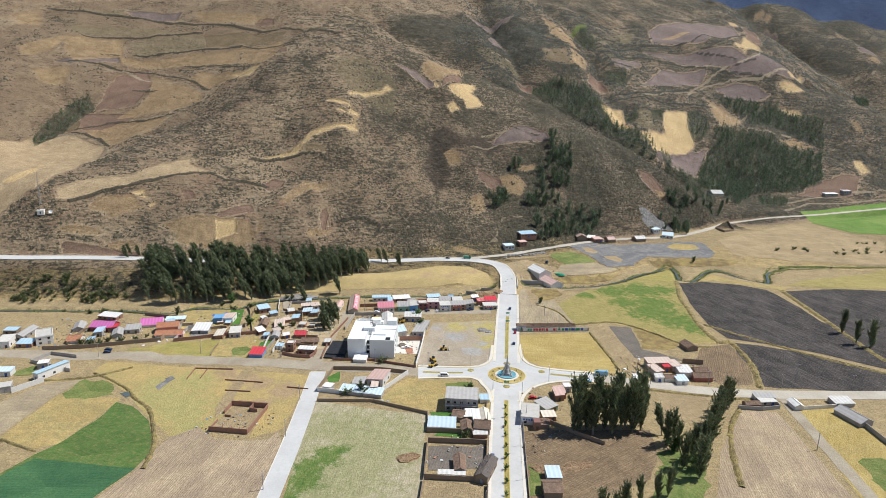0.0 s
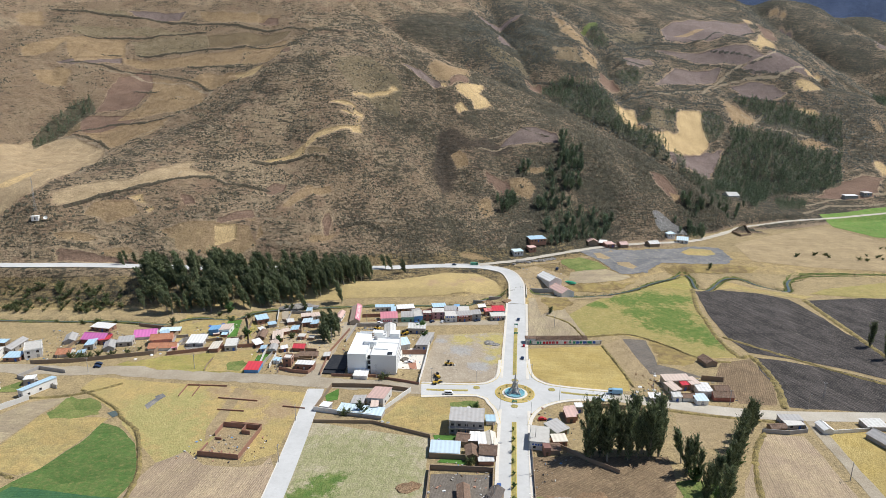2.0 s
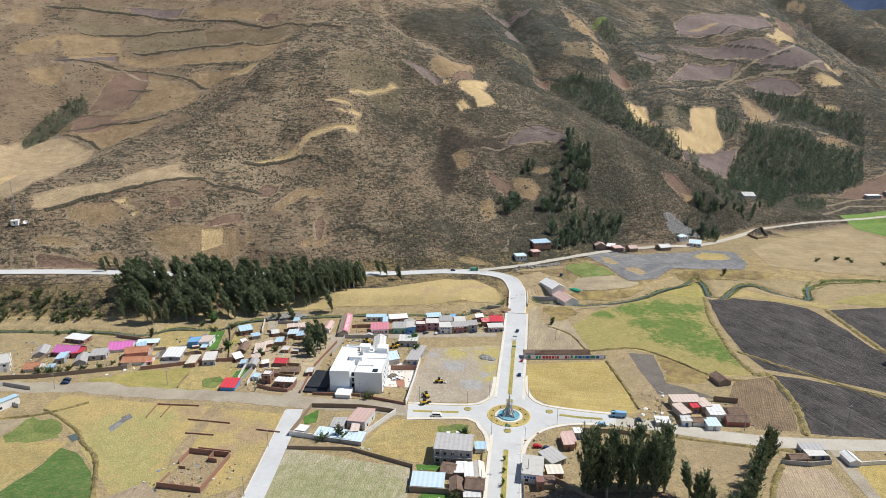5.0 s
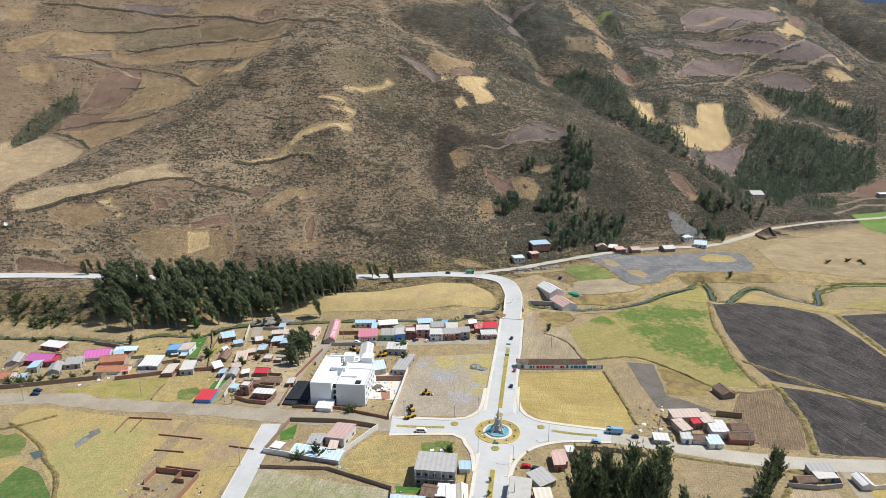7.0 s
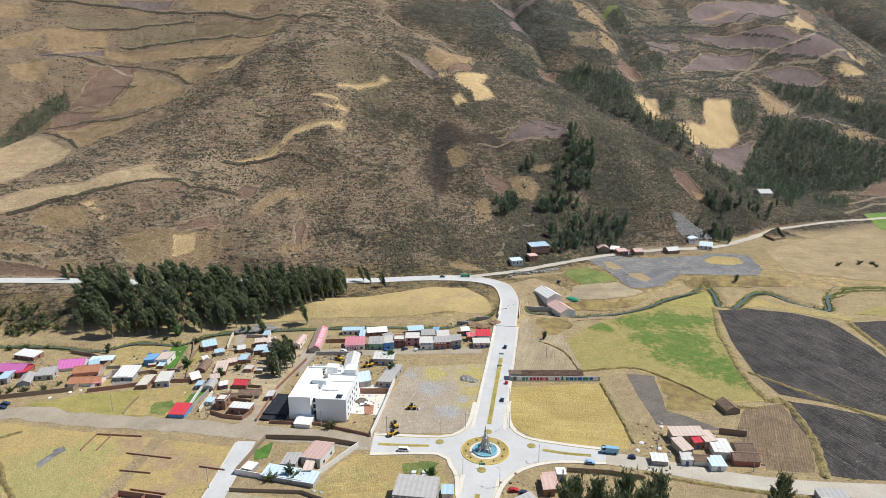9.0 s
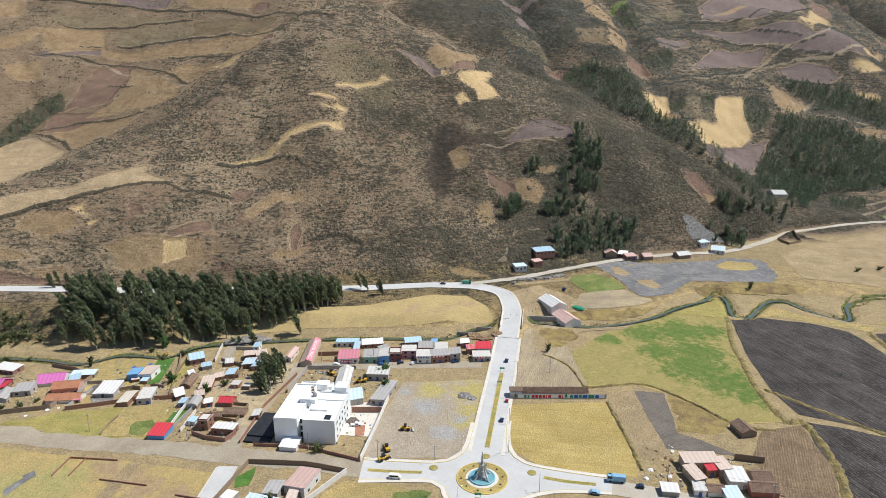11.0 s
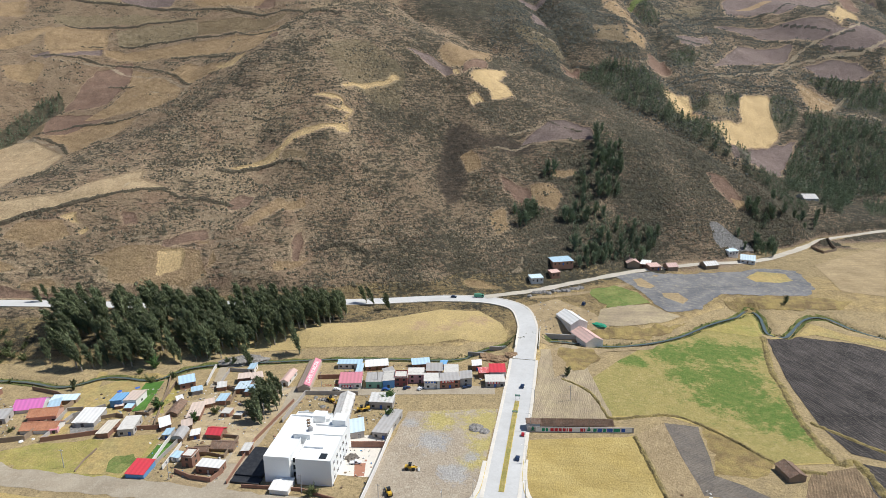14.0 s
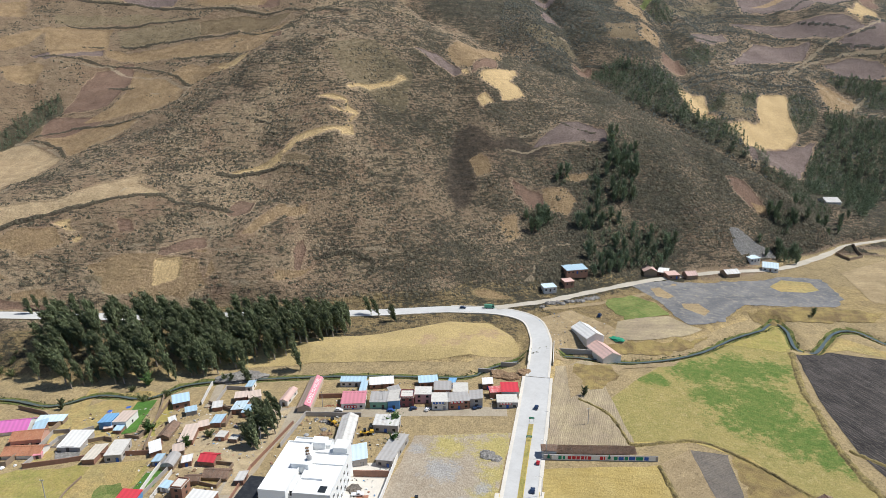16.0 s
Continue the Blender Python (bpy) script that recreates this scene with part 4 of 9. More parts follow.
patch("tan", [(899, 1793), (948, 1773), (969, 1704), (924, 1726)])
patch("mauve", [(937, 1751), (948, 1691), (935, 1642), (906, 1659)])
patch("tan", [(916, 1639), (933, 1619), (923, 1600), (910, 1611)])
line("hedge", 2, [(-640, 911), (-588, 919), (-523, 921), (-485, 924), (-366, 910), (-275, 875), (-193, 808)])
line("hedge", 2, [(-564, 869), (-515, 878), (-477, 887), (-467, 891), (-403, 896)])
line("hedge", 1.6, [(-479, 848), (-420, 859), (-386, 860), (-327, 855), (-248, 803), (-204, 790)])
line("hedge", 2.2, [(-547, 800), (-505, 812), (-438, 820), (-365, 769), (-331, 746)])
line("track", 1.6, [(-530, 797), (-472, 815), (-369, 763), (-332, 742), (-330, 726), (-332, 719), (-313, 698)])
line("hedge", 1.6, [(-467, 687), (-437, 704), (-381, 699), (-356, 699)])
line("hedge", 1.8, [(-467, 682), (-448, 681), (-432, 676), (-408, 653)])
line("track", 1.8, [(-481, 679), (-465, 679), (-438, 675), (-413, 655), (-388, 616), (-379, 587), (-366, 539)])
line("hedge", 1.4, [(-396, 826), (-351, 810), (-286, 760)])
line("hedge", 1.2, [(-518, 833), (-497, 841)])
line("track", 1.2, [(-395, 634), (-393, 666), (-370, 672), (-358, 695)])
line("track", 0.7, [(-354, 610), (-326, 585), (-294, 566)])
line("track", 0.7, [(-284, 557), (-276, 599), (-267, 624), (-254, 630)])
line("track", 0.6, [(-249, 647), (-231, 657), (-184, 650)])
line("track", 0.6, [(-268, 620), (-231, 627), (-206, 618)])
line("hedge", 1.0, [(-508, 732), (-494, 741)])
line("hedge", 1.2, [(-443, 768), (-405, 759)])
line("track", 0.6, [(-419, 729), (-398, 739), (-359, 744)])
line("hedge", 2.2, [(-349, 492), (-331, 511), (-306, 530), (-286, 544), (-263, 563), (-255, 567), (-244, 562), (-226, 568)])
line("hedge", 2.4, [(-227, 569), (-217, 569), (-205, 570)])
line("track", 0.8, [(-245, 566), (-223, 560), (-209, 551), (-204, 533), (-186, 530), (-181, 535)])
line("track", 0.7, [(-264, 517), (-252, 519), (-244, 525)])
line("track", 0.6, [(-199, 515), (-185, 515), (-166, 521)])
line("track", 0.6, [(-138, 562), (-121, 568), (-95, 579), (-67, 586)])
line("hedge", 1.5, [(-136, 554), (-116, 569), (-98, 570), (-100, 561)])
line("hedge", 1.6, [(-231, 602), (-216, 602), (-198, 610), (-182, 611), (-158, 606), (-157, 603)])
line("hedge", 1.0, [(-218, 667), (-198, 665), (-177, 661)])
line("hedge", 1.0, [(-231, 657), (-207, 652), (-183, 646)])
line("track", 0.9, [(-5, 743), (13, 752), (25, 754)])
line("track", 1.0, [(-17, 716), (13, 732), (42, 735), (71, 737)])
line("hedge", 1.0, [(30, 764), (45, 754), (63, 749)])
line("track", 0.8, [(41, 647), (20, 636), (16, 619), (12, 604), (25, 605)])
line("track", 0.6, [(5, 599), (14, 606)])
line("hedge", 2.5, [(204, 1266), (310, 1356), (414, 1370), (566, 1543), (594, 1576)])
line("hedge", 3, [(208, 1253), (300, 1300), (396, 1291), (436, 1267), (478, 1256), (521, 1248)])
line("hedge", 2.5, [(-14, 1073), (54, 1083), (141, 1091), (199, 1081), (266, 1122), (360, 1148), (398, 1157)])
line("hedge", 3, [(201, 1099), (299, 1156), (364, 1200), (390, 1229)])
line("hedge", 3, [(427, 1198), (464, 1202), (516, 1199)])
line("hedge", 3, [(206, 1198), (239, 1229), (270, 1245)])
line("hedge", 3, [(297, 1341), (258, 1352), (236, 1349)])
line("hedge", 2.5, [(412, 1324), (445, 1306), (478, 1290)])
line("hedge", 2.5, [(474, 1275), (514, 1288)])
line("hedge", 2.5, [(211, 1406), (332, 1472)])
line("hedge", 2, [(36, 1233), (92, 1201), (151, 1230)])
line("hedge", 2, [(457, 1569), (548, 1670)])
line("track", 1.8, [(592, 1460), (526, 1306), (484, 1279), (457, 1277), (425, 1258), (389, 1225), (361, 1178)])
line("track", 1.5, [(613, 1295), (511, 1245), (458, 1245), (410, 1234), (361, 1189), (269, 1135)])
line("track", 2.2, [(401, 1168), (422, 1149), (438, 1130), (458, 1154)])
line("track", 1.5, [(407, 1101), (436, 1124), (461, 1093), (514, 1101)])
line("track", 1.2, [(160, 1118), (176, 1099), (198, 1075)])
line("track", 1.0, [(5, 1119), (23, 1128), (45, 1121)])
line("track", 3, [(858, 1575), (885, 1569), (906, 1574)])
line("hedge", 4, [(785, 1792), (844, 1762), (899, 1731)])
patch("dark", [(-245, 757), (-203, 787), (-196, 724), (-263, 678), (-310, 652), (-334, 615), (-333, 557), (-358, 549), (-380, 614), (-359, 658), (-314, 695), (-291, 714)])
patch("dark", [(-200, 867), (-133, 848), (-81, 819), (-110, 761), (-165, 741)])
patch("dull", [(-188, 736), (-148, 768), (-108, 754), (-105, 707), (-155, 701)])
patch("dark", [(-244, 554), (-206, 566), (-178, 597), (-148, 599), (-145, 587), (-180, 575), (-203, 536), (-236, 539)])
patch("dark", [(-301, 505), (-267, 517), (-247, 532), (-241, 520), (-264, 502), (-291, 495)])
patch("dark", [(-145, 587), (-84, 622), (-65, 575), (-133, 545)])
patch("dull", [(-131, 472), (-94, 479), (-62, 488), (-29, 491), (-7, 506), (-7, 501), (-28, 486), (-61, 482), (-93, 475), (-129, 468)])
# far side of the gully: thick scrub, with its shade painted in too
patch("dark", [(-189, 1163), (-141, 1226), (-7, 1354), (97, 1313), (139, 1193), (172, 1144), (132, 1095), (55, 1103), (-15, 1088), (-89, 1120)])
# rows of white stones laid out on the slope
line("track", 0.4, [(-185, 753), (-182, 750), (-181, 754)])
line("track", 0.4, [(-178, 752), (-175, 750), (-173, 754)])
line("track", 0.4, [(-171, 757), (-168, 755), (-166, 760)])
line("track", 0.4, [(-163, 757), (-161, 756), (-159, 761)])
line("track", 0.4, [(-157, 761), (-154, 761), (-153, 765)])
line("track", 0.4, [(-151, 766), (-148, 766), (-147, 770)])
line("track", 0.4, [(-79, 593), (-77, 592), (-75, 594)])
line("track", 0.4, [(-75, 593), (-73, 593), (-71, 595)])
line("track", 0.4, [(-71, 596), (-69, 596), (-67, 599)])
line("track", 0.4, [(-66, 598), (-64, 599), (-63, 602)])
patch("soil", [(455, 921), (491, 966), (523, 974), (544, 987), (571, 981), (540, 935), (497, 919)])
patch("straw", [(575, 990), (592, 998), (590, 1030), (578, 1025)])
line("track", 3, [(413, 876), (463, 912), (521, 935), (579, 948), (700, 960)])
line("track", 2.4, [(398, 838), (454, 893), (506, 904), (567, 924), (700, 930)])
patch("dark", [(-420, 425), (-359, 432), (-300, 440), (-270, 430), (-290, 412), (-350, 400), (-420, 396)])
MZ += 0.8 * PAINT["hedge"] * smooth(2.0, 12.0, MZ)


def make_ground():
    me = bpy.data.meshes.new("ground")
    nx, ny = len(GX), len(GY)
    k = np.arange(nx * ny).reshape(ny, nx)
    quads = np.stack([k[:-1, :-1], k[:-1, 1:], k[1:, 1:], k[1:, :-1]], -1).reshape(-1, 4)
    me.vertices.add(nx * ny), me.loops.add(quads.size), me.polygons.add(len(quads))
    me.vertices.foreach_set("co", np.stack([MX, MY, MZ], -1).astype(np.float32).ravel())
    me.loops.foreach_set("vertex_index", quads.astype(np.int32).ravel())
    me.polygons.foreach_set("loop_start", np.arange(0, quads.size, 4, dtype=np.int32))
    me.polygons.foreach_set("use_smooth", np.ones(len(quads), bool))
    me.update(calc_edges=True)
    for name, values in PAINT.items():
        me.attributes.new(name, "FLOAT", "POINT").data.foreach_set("value", values.astype(np.float32).ravel())
    me.materials.append(HILLSIDE)
    tagged(new("ground", me), "dry brown valley floor rising into scrubby hills", "ground", kind="structure")


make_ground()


# ---- fields ----
def sheet(name, points, lift, wobble=0.0):
    """A flat or draped sheet of ground within an outline, in world metres."""
    pts = []
    for (ax, ay), (bx, by) in zip(points, points[1:] + points[:1]):
        n = max(1, int(math.hypot(bx - ax, by - ay) / (3 if wobble > 1 else 6 if wobble else 12)))
        for i in range(n):
            x, y = ax + (bx - ax) * i / n, ay + (by - ay) * i / n
            pts.append((x + wobble * (noise.noise((x * 0.11, y * 0.11, 3.0)) + 0.5 * noise.noise((x * 0.35, y * 0.35, 3.0))), y + wobble * (noise.noise((x * 0.11, y * 0.11, 9.0)) + 0.5 * noise.noise((x * 0.35, y * 0.35, 9.0)))))
    bm = bmesh.new()
    bm.faces.new([bm.verts.new((x, y, 0)) for x, y in pts])
    bm.normal_update()
    if bm.faces[:][0].normal.z < 0:
        bmesh.ops.reverse_faces(bm, faces=bm.faces[:])
    bm.normal_update()
    xs, ys = [p[0] for p in pts], [p[1] for p in pts]
    part_of = MZ[np.ix_((GY > min(ys) - 4) & (GY < max(ys) + 4), (GX > min(xs) - 4) & (GX < max(xs) + 4))]
    level = part_of.size == 0 or part_of.max() - part_of.min() < 0.1
    if not level:
        for lines, axis in ((GX, 0), (GY, 1)):
            lo, hi = (min(xs), max(xs)) if axis == 0 else (min(ys), max(ys))
            for c in lines[(lines > lo) & (lines < hi)]:
                co, no = ((c, 0, 0), (1, 0, 0)) if axis == 0 else ((0, c, 0), (0, 1, 0))
                bmesh.ops.bisect_plane(bm, geom=bm.faces[:] + bm.edges[:] + bm.verts[:], plane_co=co, plane_no=no, dist=0.0005)
    bm.normal_update()
    bmesh.ops.triangulate(bm, faces=bm.faces[:], ngon_method="EAR_CLIP")
    bm.normal_update()
    for v in bm.verts:
        v.co.z = (0 if level else ground_z(v.co.x, v.co.y) + 0.12) + lift
    for f in bm.faces:
        if f.normal.z < 0:
            f.normal_flip()
    return bm


FIELD_COUNT = [0]


def field(label, material, turn, layer, points, name="field", category="field"):
    FIELD_COUNT[0] += 1
    bm = sheet(name, points, 0.05 * layer + 0.0012 * FIELD_COUNT[0] - 0.02, 3.5 if material in (OVAL, MEADOW, DRYMEADOW, MEADOWDRY) else 0.9)
    cx, cy = sum(p[0] for p in points) / len(points), sum(p[1] for p in points) / len(points)
    m = pose(cx, cy, 0, 0, 0, turn)
    bmesh.ops.transform(bm, matrix=m.inverted(), verts=bm.verts)
    return single(name, bm, material, m, label, category, kind="structure")


field("green alfalfa field beside a straw field", GREEN, 20, 1, [(-203.7, 203.0), (-199.4, 215.6), (-194.9, 229.8), (-189.9, 239.3), (-185.4, 259.7), (-186.5, 278.3), (-176.0, 275.8), (-160.5, 262.2), (-150.5, 247.9), (-145.3, 234.5), (-145.8, 223.0), (-152.0, 203.5), (-158.9, 181.0), (-180.7, 176.1)])
field("dark blue-green crop field with even rows", TEAL, 5, 2, [(-203.5, 202.3), (-198.2, 214.1), (-192.8, 226.9), (-180.8, 226.3), (-154.0, 224.3), (-145.7, 224.3), (-151.6, 202.9), (-158.5, 180.5), (-180.6, 175.6)])
field("dry straw-coloured meadow between crop fields", STRAW, 15, 1, [(-219.8, 241.1), (-221.2, 282.1), (-186.0, 282.6), (-186.5, 278.3), (-186.7, 259.6), (-189.9, 239.3), (-195.5, 234.2), (-218.0, 238.9)])
field("grey-brown fallow field with dry stubble", FALLOW, 12, 1, [(-243.5, 246.2), (-244.7, 272.4), (-235.7, 293.6), (-218.0, 300.9), (-221.8, 280.8), (-221.6, 243.4), (-218.2, 217.0)])
field("small green meadow beside a ditch", MEADOW, 0, 1, [(-218.7, 284.2), (-218.1, 303.6), (-201.0, 297.1), (-191.2, 285.1), (-198.7, 280.7), (-214.4, 280.3)])
field("dry golden pasture beside the dirt road", OPEN_PASTURE, 10, 1, [(-219.4, 310.7), (-219.4, 324.4), (-169.9, 321.9), (-135.4, 321.7), (-127.1, 279.5), (-124.6, 256.9), (-143.4, 250.0), (-156.9, 260.9), (-175.5, 277.6), (-181.6, 286.1), (-191.3, 291.5), (-207.3, 302.0)])
field("pinkish-brown stubble field with plough lines", STUBBLE, 84, 1, [(-142.9, 249.1), (-133.7, 258.5), (-121.5, 249.7), (-105.4, 249.8), (-96.5, 252.2), (-94.3, 258.3), (-89.1, 249.0), (-86.6, 209.6), (-81.8, 188.0), (-151.1, 170.5), (-149.8, 203.7), (-144.7, 221.1), (-144.5, 235.9)])
field("dry straw plot beside the concrete road", OPEN_PASTURE, 80, 1, [(-134.5, 321.0), (-95.8, 319.2), (-92.9, 261.0), (-106.1, 251.7), (-109.3, 283.7), (-126.7, 280.7)])
field("pale stubble field with green regrowth", REGROWTH, 84, 1, [(-83.8, 289.2), (-24.7, 281.1), (-24.1, 260.2), (-21.6, 227.5), (-22.4, 214.8), (-20.8, 190.5), (-75.2, 181.4), (-76.5, 210.5), (-80.6, 242.9)])
field("dry yellow plot beside the avenue", STRAW, 20, 1, [(-52.3, 290.6), (-45.6, 311.8), (-39.9, 322.1), (-17.9, 321.6), (-2.4, 314.9), (7.0, 296.6), (6.4, 291.7), (-18.4, 284.6)])
field("golden dry field beside the avenue", GOLD, 0, 1, [(26.7, 391.6), (75.2, 402.0), (82.0, 356.3), (80.5, 339.8), (51.0, 340.5), (38.8, 343.8), (28.5, 352.3), (25.8, 365.5)])
field("beige fallow strip beside a ditch", BEIGE, 70, 1, [(76.1, 403.1), (91.0, 417.4), (96.3, 370.5), (101.2, 358.4), (85.0, 352.6)])
field("dark grey bare earth plot", DARKSOIL, 40, 2, [(90.0, 416.2), (105.3, 414.7), (104.3, 377.5), (113.3, 372.3), (127.4, 361.1), (96.0, 362.8)])
field("brown and yellow dry meadow", DRYMEADOW, 30, 1, [(106.6, 417.0), (120.4, 407.0), (134.3, 389.9), (121.5, 376.7), (105.1, 377.6)])
field("large green pasture worn to yellow at the edges", HALFGREEN, 15, 1, [(51.7, 445.4), (77.1, 482.9), (106.3, 519.9), (139.0, 537.2), (174.7, 555.7), (167.3, 519.3), (160.2, 488.5), (157.8, 461.4), (154.8, 425.7), (158.4, 394.4), (130.3, 388.6), (114.4, 413.6), (92.9, 423.1), (65.0, 417.8)])
field("dark ploughed field with fine furrows", PLOUGH, -66, 1, [(170.7, 525.8), (188.8, 532.6), (220.6, 526.2), (240.2, 514.4), (246.1, 476.8), (248.0, 441.9), (259.7, 418.3), (273.8, 400.9), (248.3, 360.6), (232.8, 371.5), (217.1, 382.5), (201.2, 390.2), (180.6, 397.0), (166.8, 401.4), (162.4, 424.0), (163.2, 466.9)])
field("dark ploughed field with fine furrows", PLOUGH, -66, 1, [(253.4, 512.8), (301.6, 524.7), (374.9, 524.3), (252.5, 336.9), (257.1, 381.6), (254.9, 420.9), (254.4, 466.3)])
field("dark ploughed field beside the main road", PLOUGH, -66, 1, [(166.2, 395.3), (178.7, 392.6), (199.2, 385.9), (215.0, 378.4), (230.2, 366.9), (245.6, 356.3), (227.3, 327.3), (208.6, 329.3), (184.3, 330.2), (161.7, 330.7), (163.3, 344.6), (162.9, 358.0), (163.9, 376.5)])
field("brown furrowed plot behind the brick yard", FURROW, 75, 1, [(144.2, 384.5), (163.8, 391.3), (163.9, 357.0), (155.4, 332.4), (136.4, 331.9), (131.4, 359.9)])
field("grey-beige stubble plot beside the avenue", FALLOW, 80, 1, [(31, 484), (51, 506), (67, 416), (27, 404)])
field("brown furrowed field with dry maize stalks", FURROW, 40, 1, [(22.7, 271.3), (45.8, 273.5), (84.5, 277.3), (83.1, 256.4), (74.4, 236.5), (50.5, 221.5), (33.8, 195.4), (19.3, 194.1), (20.8, 219.5)])
field("pale brown stubble field between walls and track", STUBBLE, 83, 1, [(135.3, 301.7), (155.7, 302.5), (155.2, 231.2), (153.8, 197.6), (85.2, 191.5), (98.4, 226.0), (112.5, 261.5)])
field("golden dry field with a green corner", GOLD, 62, 1, [(167.5, 307.3), (187.3, 311.6), (195.5, 278.0), (206.2, 245.0), (180.4, 197.3), (157.9, 198.0), (158.0, 231.5)])
field("fresh green patch of grass", MEADOW, 0, 2, [(173.3, 258.3), (185.6, 264.8), (194.3, 247.8), (181.4, 228.0), (169.7, 237.7)])
field("brown dry plot behind the eucalyptus trees", BEIGE, 20, 1, [(99.5, 319.2), (141.9, 319.0), (123.2, 295.8), (114.9, 287.8), (90.1, 283.1)])
field("wide gravel yard with patchy grass", YARD, 0, 1, [(-33.4, 407.8), (11.1, 417.2), (8.7, 374.4), (7.2, 348.4), (1.1, 343.0), (-34.1, 337.7), (-38.1, 343.6)])
field("grass verge beside the dirt road", MEADOWDRY, 0, 1, [(-219.5, 339.1), (-197.0, 354.8), (-163.1, 362.1), (-141.9, 367.3), (-136.8, 339.6), (-158.3, 334.0), (-186.5, 334.3), (-207.6, 340.4)])
field("green vegetable plot between mud walls", CROP, 60, 2, [(-185.8, 414.3), (-173.0, 419.4), (-164.7, 389.8), (-170.3, 387.0)])
field("green grass plot beside a hut", CROP, 50, 2, [(-140.2, 362.8), (-133.5, 368.2), (-131.5, 354.7), (-138.6, 351.3)])
field("dry golden terrace above the stream", TERRACE, 0, 1, [(-172, 462), (-135, 479), (-78, 503), (-37, 532), (-11, 533), (5, 515), (12, 503), (9, 500), (-33, 484), (-87, 474), (-157, 456), (-170, 457)])
field("bare grey gravel lot with tyre tracks", OVAL, 0, 2, [(89, 626), (117, 638), (148, 643), (185, 653), (211, 668), (236, 664), (234, 617), (223, 603), (201, 599), (182, 599), (160, 596), (144, 572), (134, 559), (118, 553), (109, 567), (102, 598)])
field("patch of dry grass inside the gravel lot", STRAW, 0, 3, [(190, 640), (204, 658), (224, 655), (224, 637), (212, 630), (195, 630)])
field("bare earth island inside the gravel lot", BEIGE, 0, 3, [(101, 621), (108, 625), (116, 607), (111, 601), (103, 605)])
field("bare earth island inside the gravel lot", BEIGE, 0, 3, [(118, 592), (130, 594), (135, 580), (129, 571), (118, 583)])
field("rough green grass plot beside the gravel lot", MEADOW, 30, 3, [(67, 592), (86, 603), (101, 590), (105, 570), (91, 562), (76, 553), (67, 575)])
field("beige bare ground beside the river", BEIGE, 10, 1, [(258, 685), (324, 741), (400, 792), (439, 688), (454, 647), (415, 586), (349, 597), (300, 603), (251, 617)])
field("bright green irrigated field", BRIGHT, 20, 1, [(422, 848), (510, 897), (643, 940), (507, 728), (432, 739), (413, 791)])
field("green field beside the stream", PASTURE, 10, 1, [(283, 545), (377, 584), (426, 604), (381, 534), (302, 525), (264, 530)])
field("yellow reed meadow beside the stream", STRAW, 10, 1, [(172, 525), (205, 559), (223, 539), (248, 529), (264, 523), (253, 516), (235, 523), (203, 537)])
field("pale earth yard in front of the shed", BEIGE, 10, 1, [(14, 543), (41, 567), (67, 542), (77, 515), (52, 507), (31, 493), (26, 519)])
field("green grass in a walled yard", CROP, 0, 2, [(-85.2, 317.4), (-79.9, 325.3), (-77.5, 312.6), (-82.8, 310.7)])
field("small green garden behind white roofs", CROP, 0, 2, [(-22.4, 280.2), (-12.4, 280.7), (-12.6, 284.6), (-23.0, 284.1)])
field("small green garden behind adobe walls", CROP, 0, 2, [(-20.0, 262.1), (-6.0, 261.4), (-6.7, 265.8), (-18.3, 265.2)])
field("dark earth yard between adobe walls", DARKSOIL, 80, 2, [(-21.3, 253.2), (5.2, 255.8), (4.7, 238.1), (-20.8, 234.4)])
field("brown stubble plot behind an adobe wall", BEIGE, 80, 2, [(-20.8, 226.8), (4.8, 226.9), (4.5, 192.8), (-19.7, 190.6)])
field("dry grass verge inside the walled plot", BEIGE, 80, 2, [(-85.5, 297.8), (-55.5, 296.4), (-56.0, 291.4), (-84.1, 290.4)])
field("green lawn beside a farmhouse", MEADOW, 0, 2, [(22.2, 244.0), (29.5, 242.5), (29.2, 224.7), (23.0, 219.0), (20.8, 220.2)])
field("green grass beside the eucalyptus trees", MEADOW, 0, 2, [(85.0, 258.8), (102.0, 260.5), (99.8, 238.9), (88.9, 219.5), (69.7, 217.7), (79.1, 241.0)])
field("green yard among the houses", MEADOW, 0, 2, [(-260.6, 304.9), (-255.8, 316.6), (-251.3, 305.9), (-258.1, 299.5)])
field("fresh green grass behind a hall", MEADOW, 0, 2, [(-18.7, 314.5), (-10.8, 320.2), (-3.1, 317.5), (-5.3, 309.9), (-14.0, 309.6)])
field("pale worn path across dry pasture", BEIGE, 60, 2, [(-136.5, 320.1), (-130.4, 320.7), (-126.8, 276.6), (-129.0, 266.9), (-132.9, 277.8)])
field("bare grey gravel patch in dry pasture", OVAL, 0, 2, [(-175.4, 297.1), (-176.6, 307.2), (-172.3, 309.1), (-170.2, 302.3), (-170.1, 293.7)])
field("small pond beside a ditch", WATER, 0, 3, [(-189.4, 287.2), (-187.0, 290.0), (-182.2, 286.7), (-183.7, 283.4)])
field("pale dry strip along a pasture", GOLD, 0, 2, [(64.9, 416.6), (92.7, 422.0), (113.9, 411.5), (131.9, 387.8), (158.0, 393.5), (148.2, 399.1), (120.3, 421.8), (96.7, 432.6), (70.0, 430.7)])
field("pale concrete courtyard with building debris", SIDEWALK, 0, 2, [(-58.3, 382.6), (-36.6, 385.7), (-36.9, 354.2), (-53.1, 354.0)])
field("red tiled corner of a courtyard", BRICKRED, 0, 3, [(-46.9, 361.9), (-42.3, 363.5), (-40.3, 354.5), (-44.5, 353.9)])
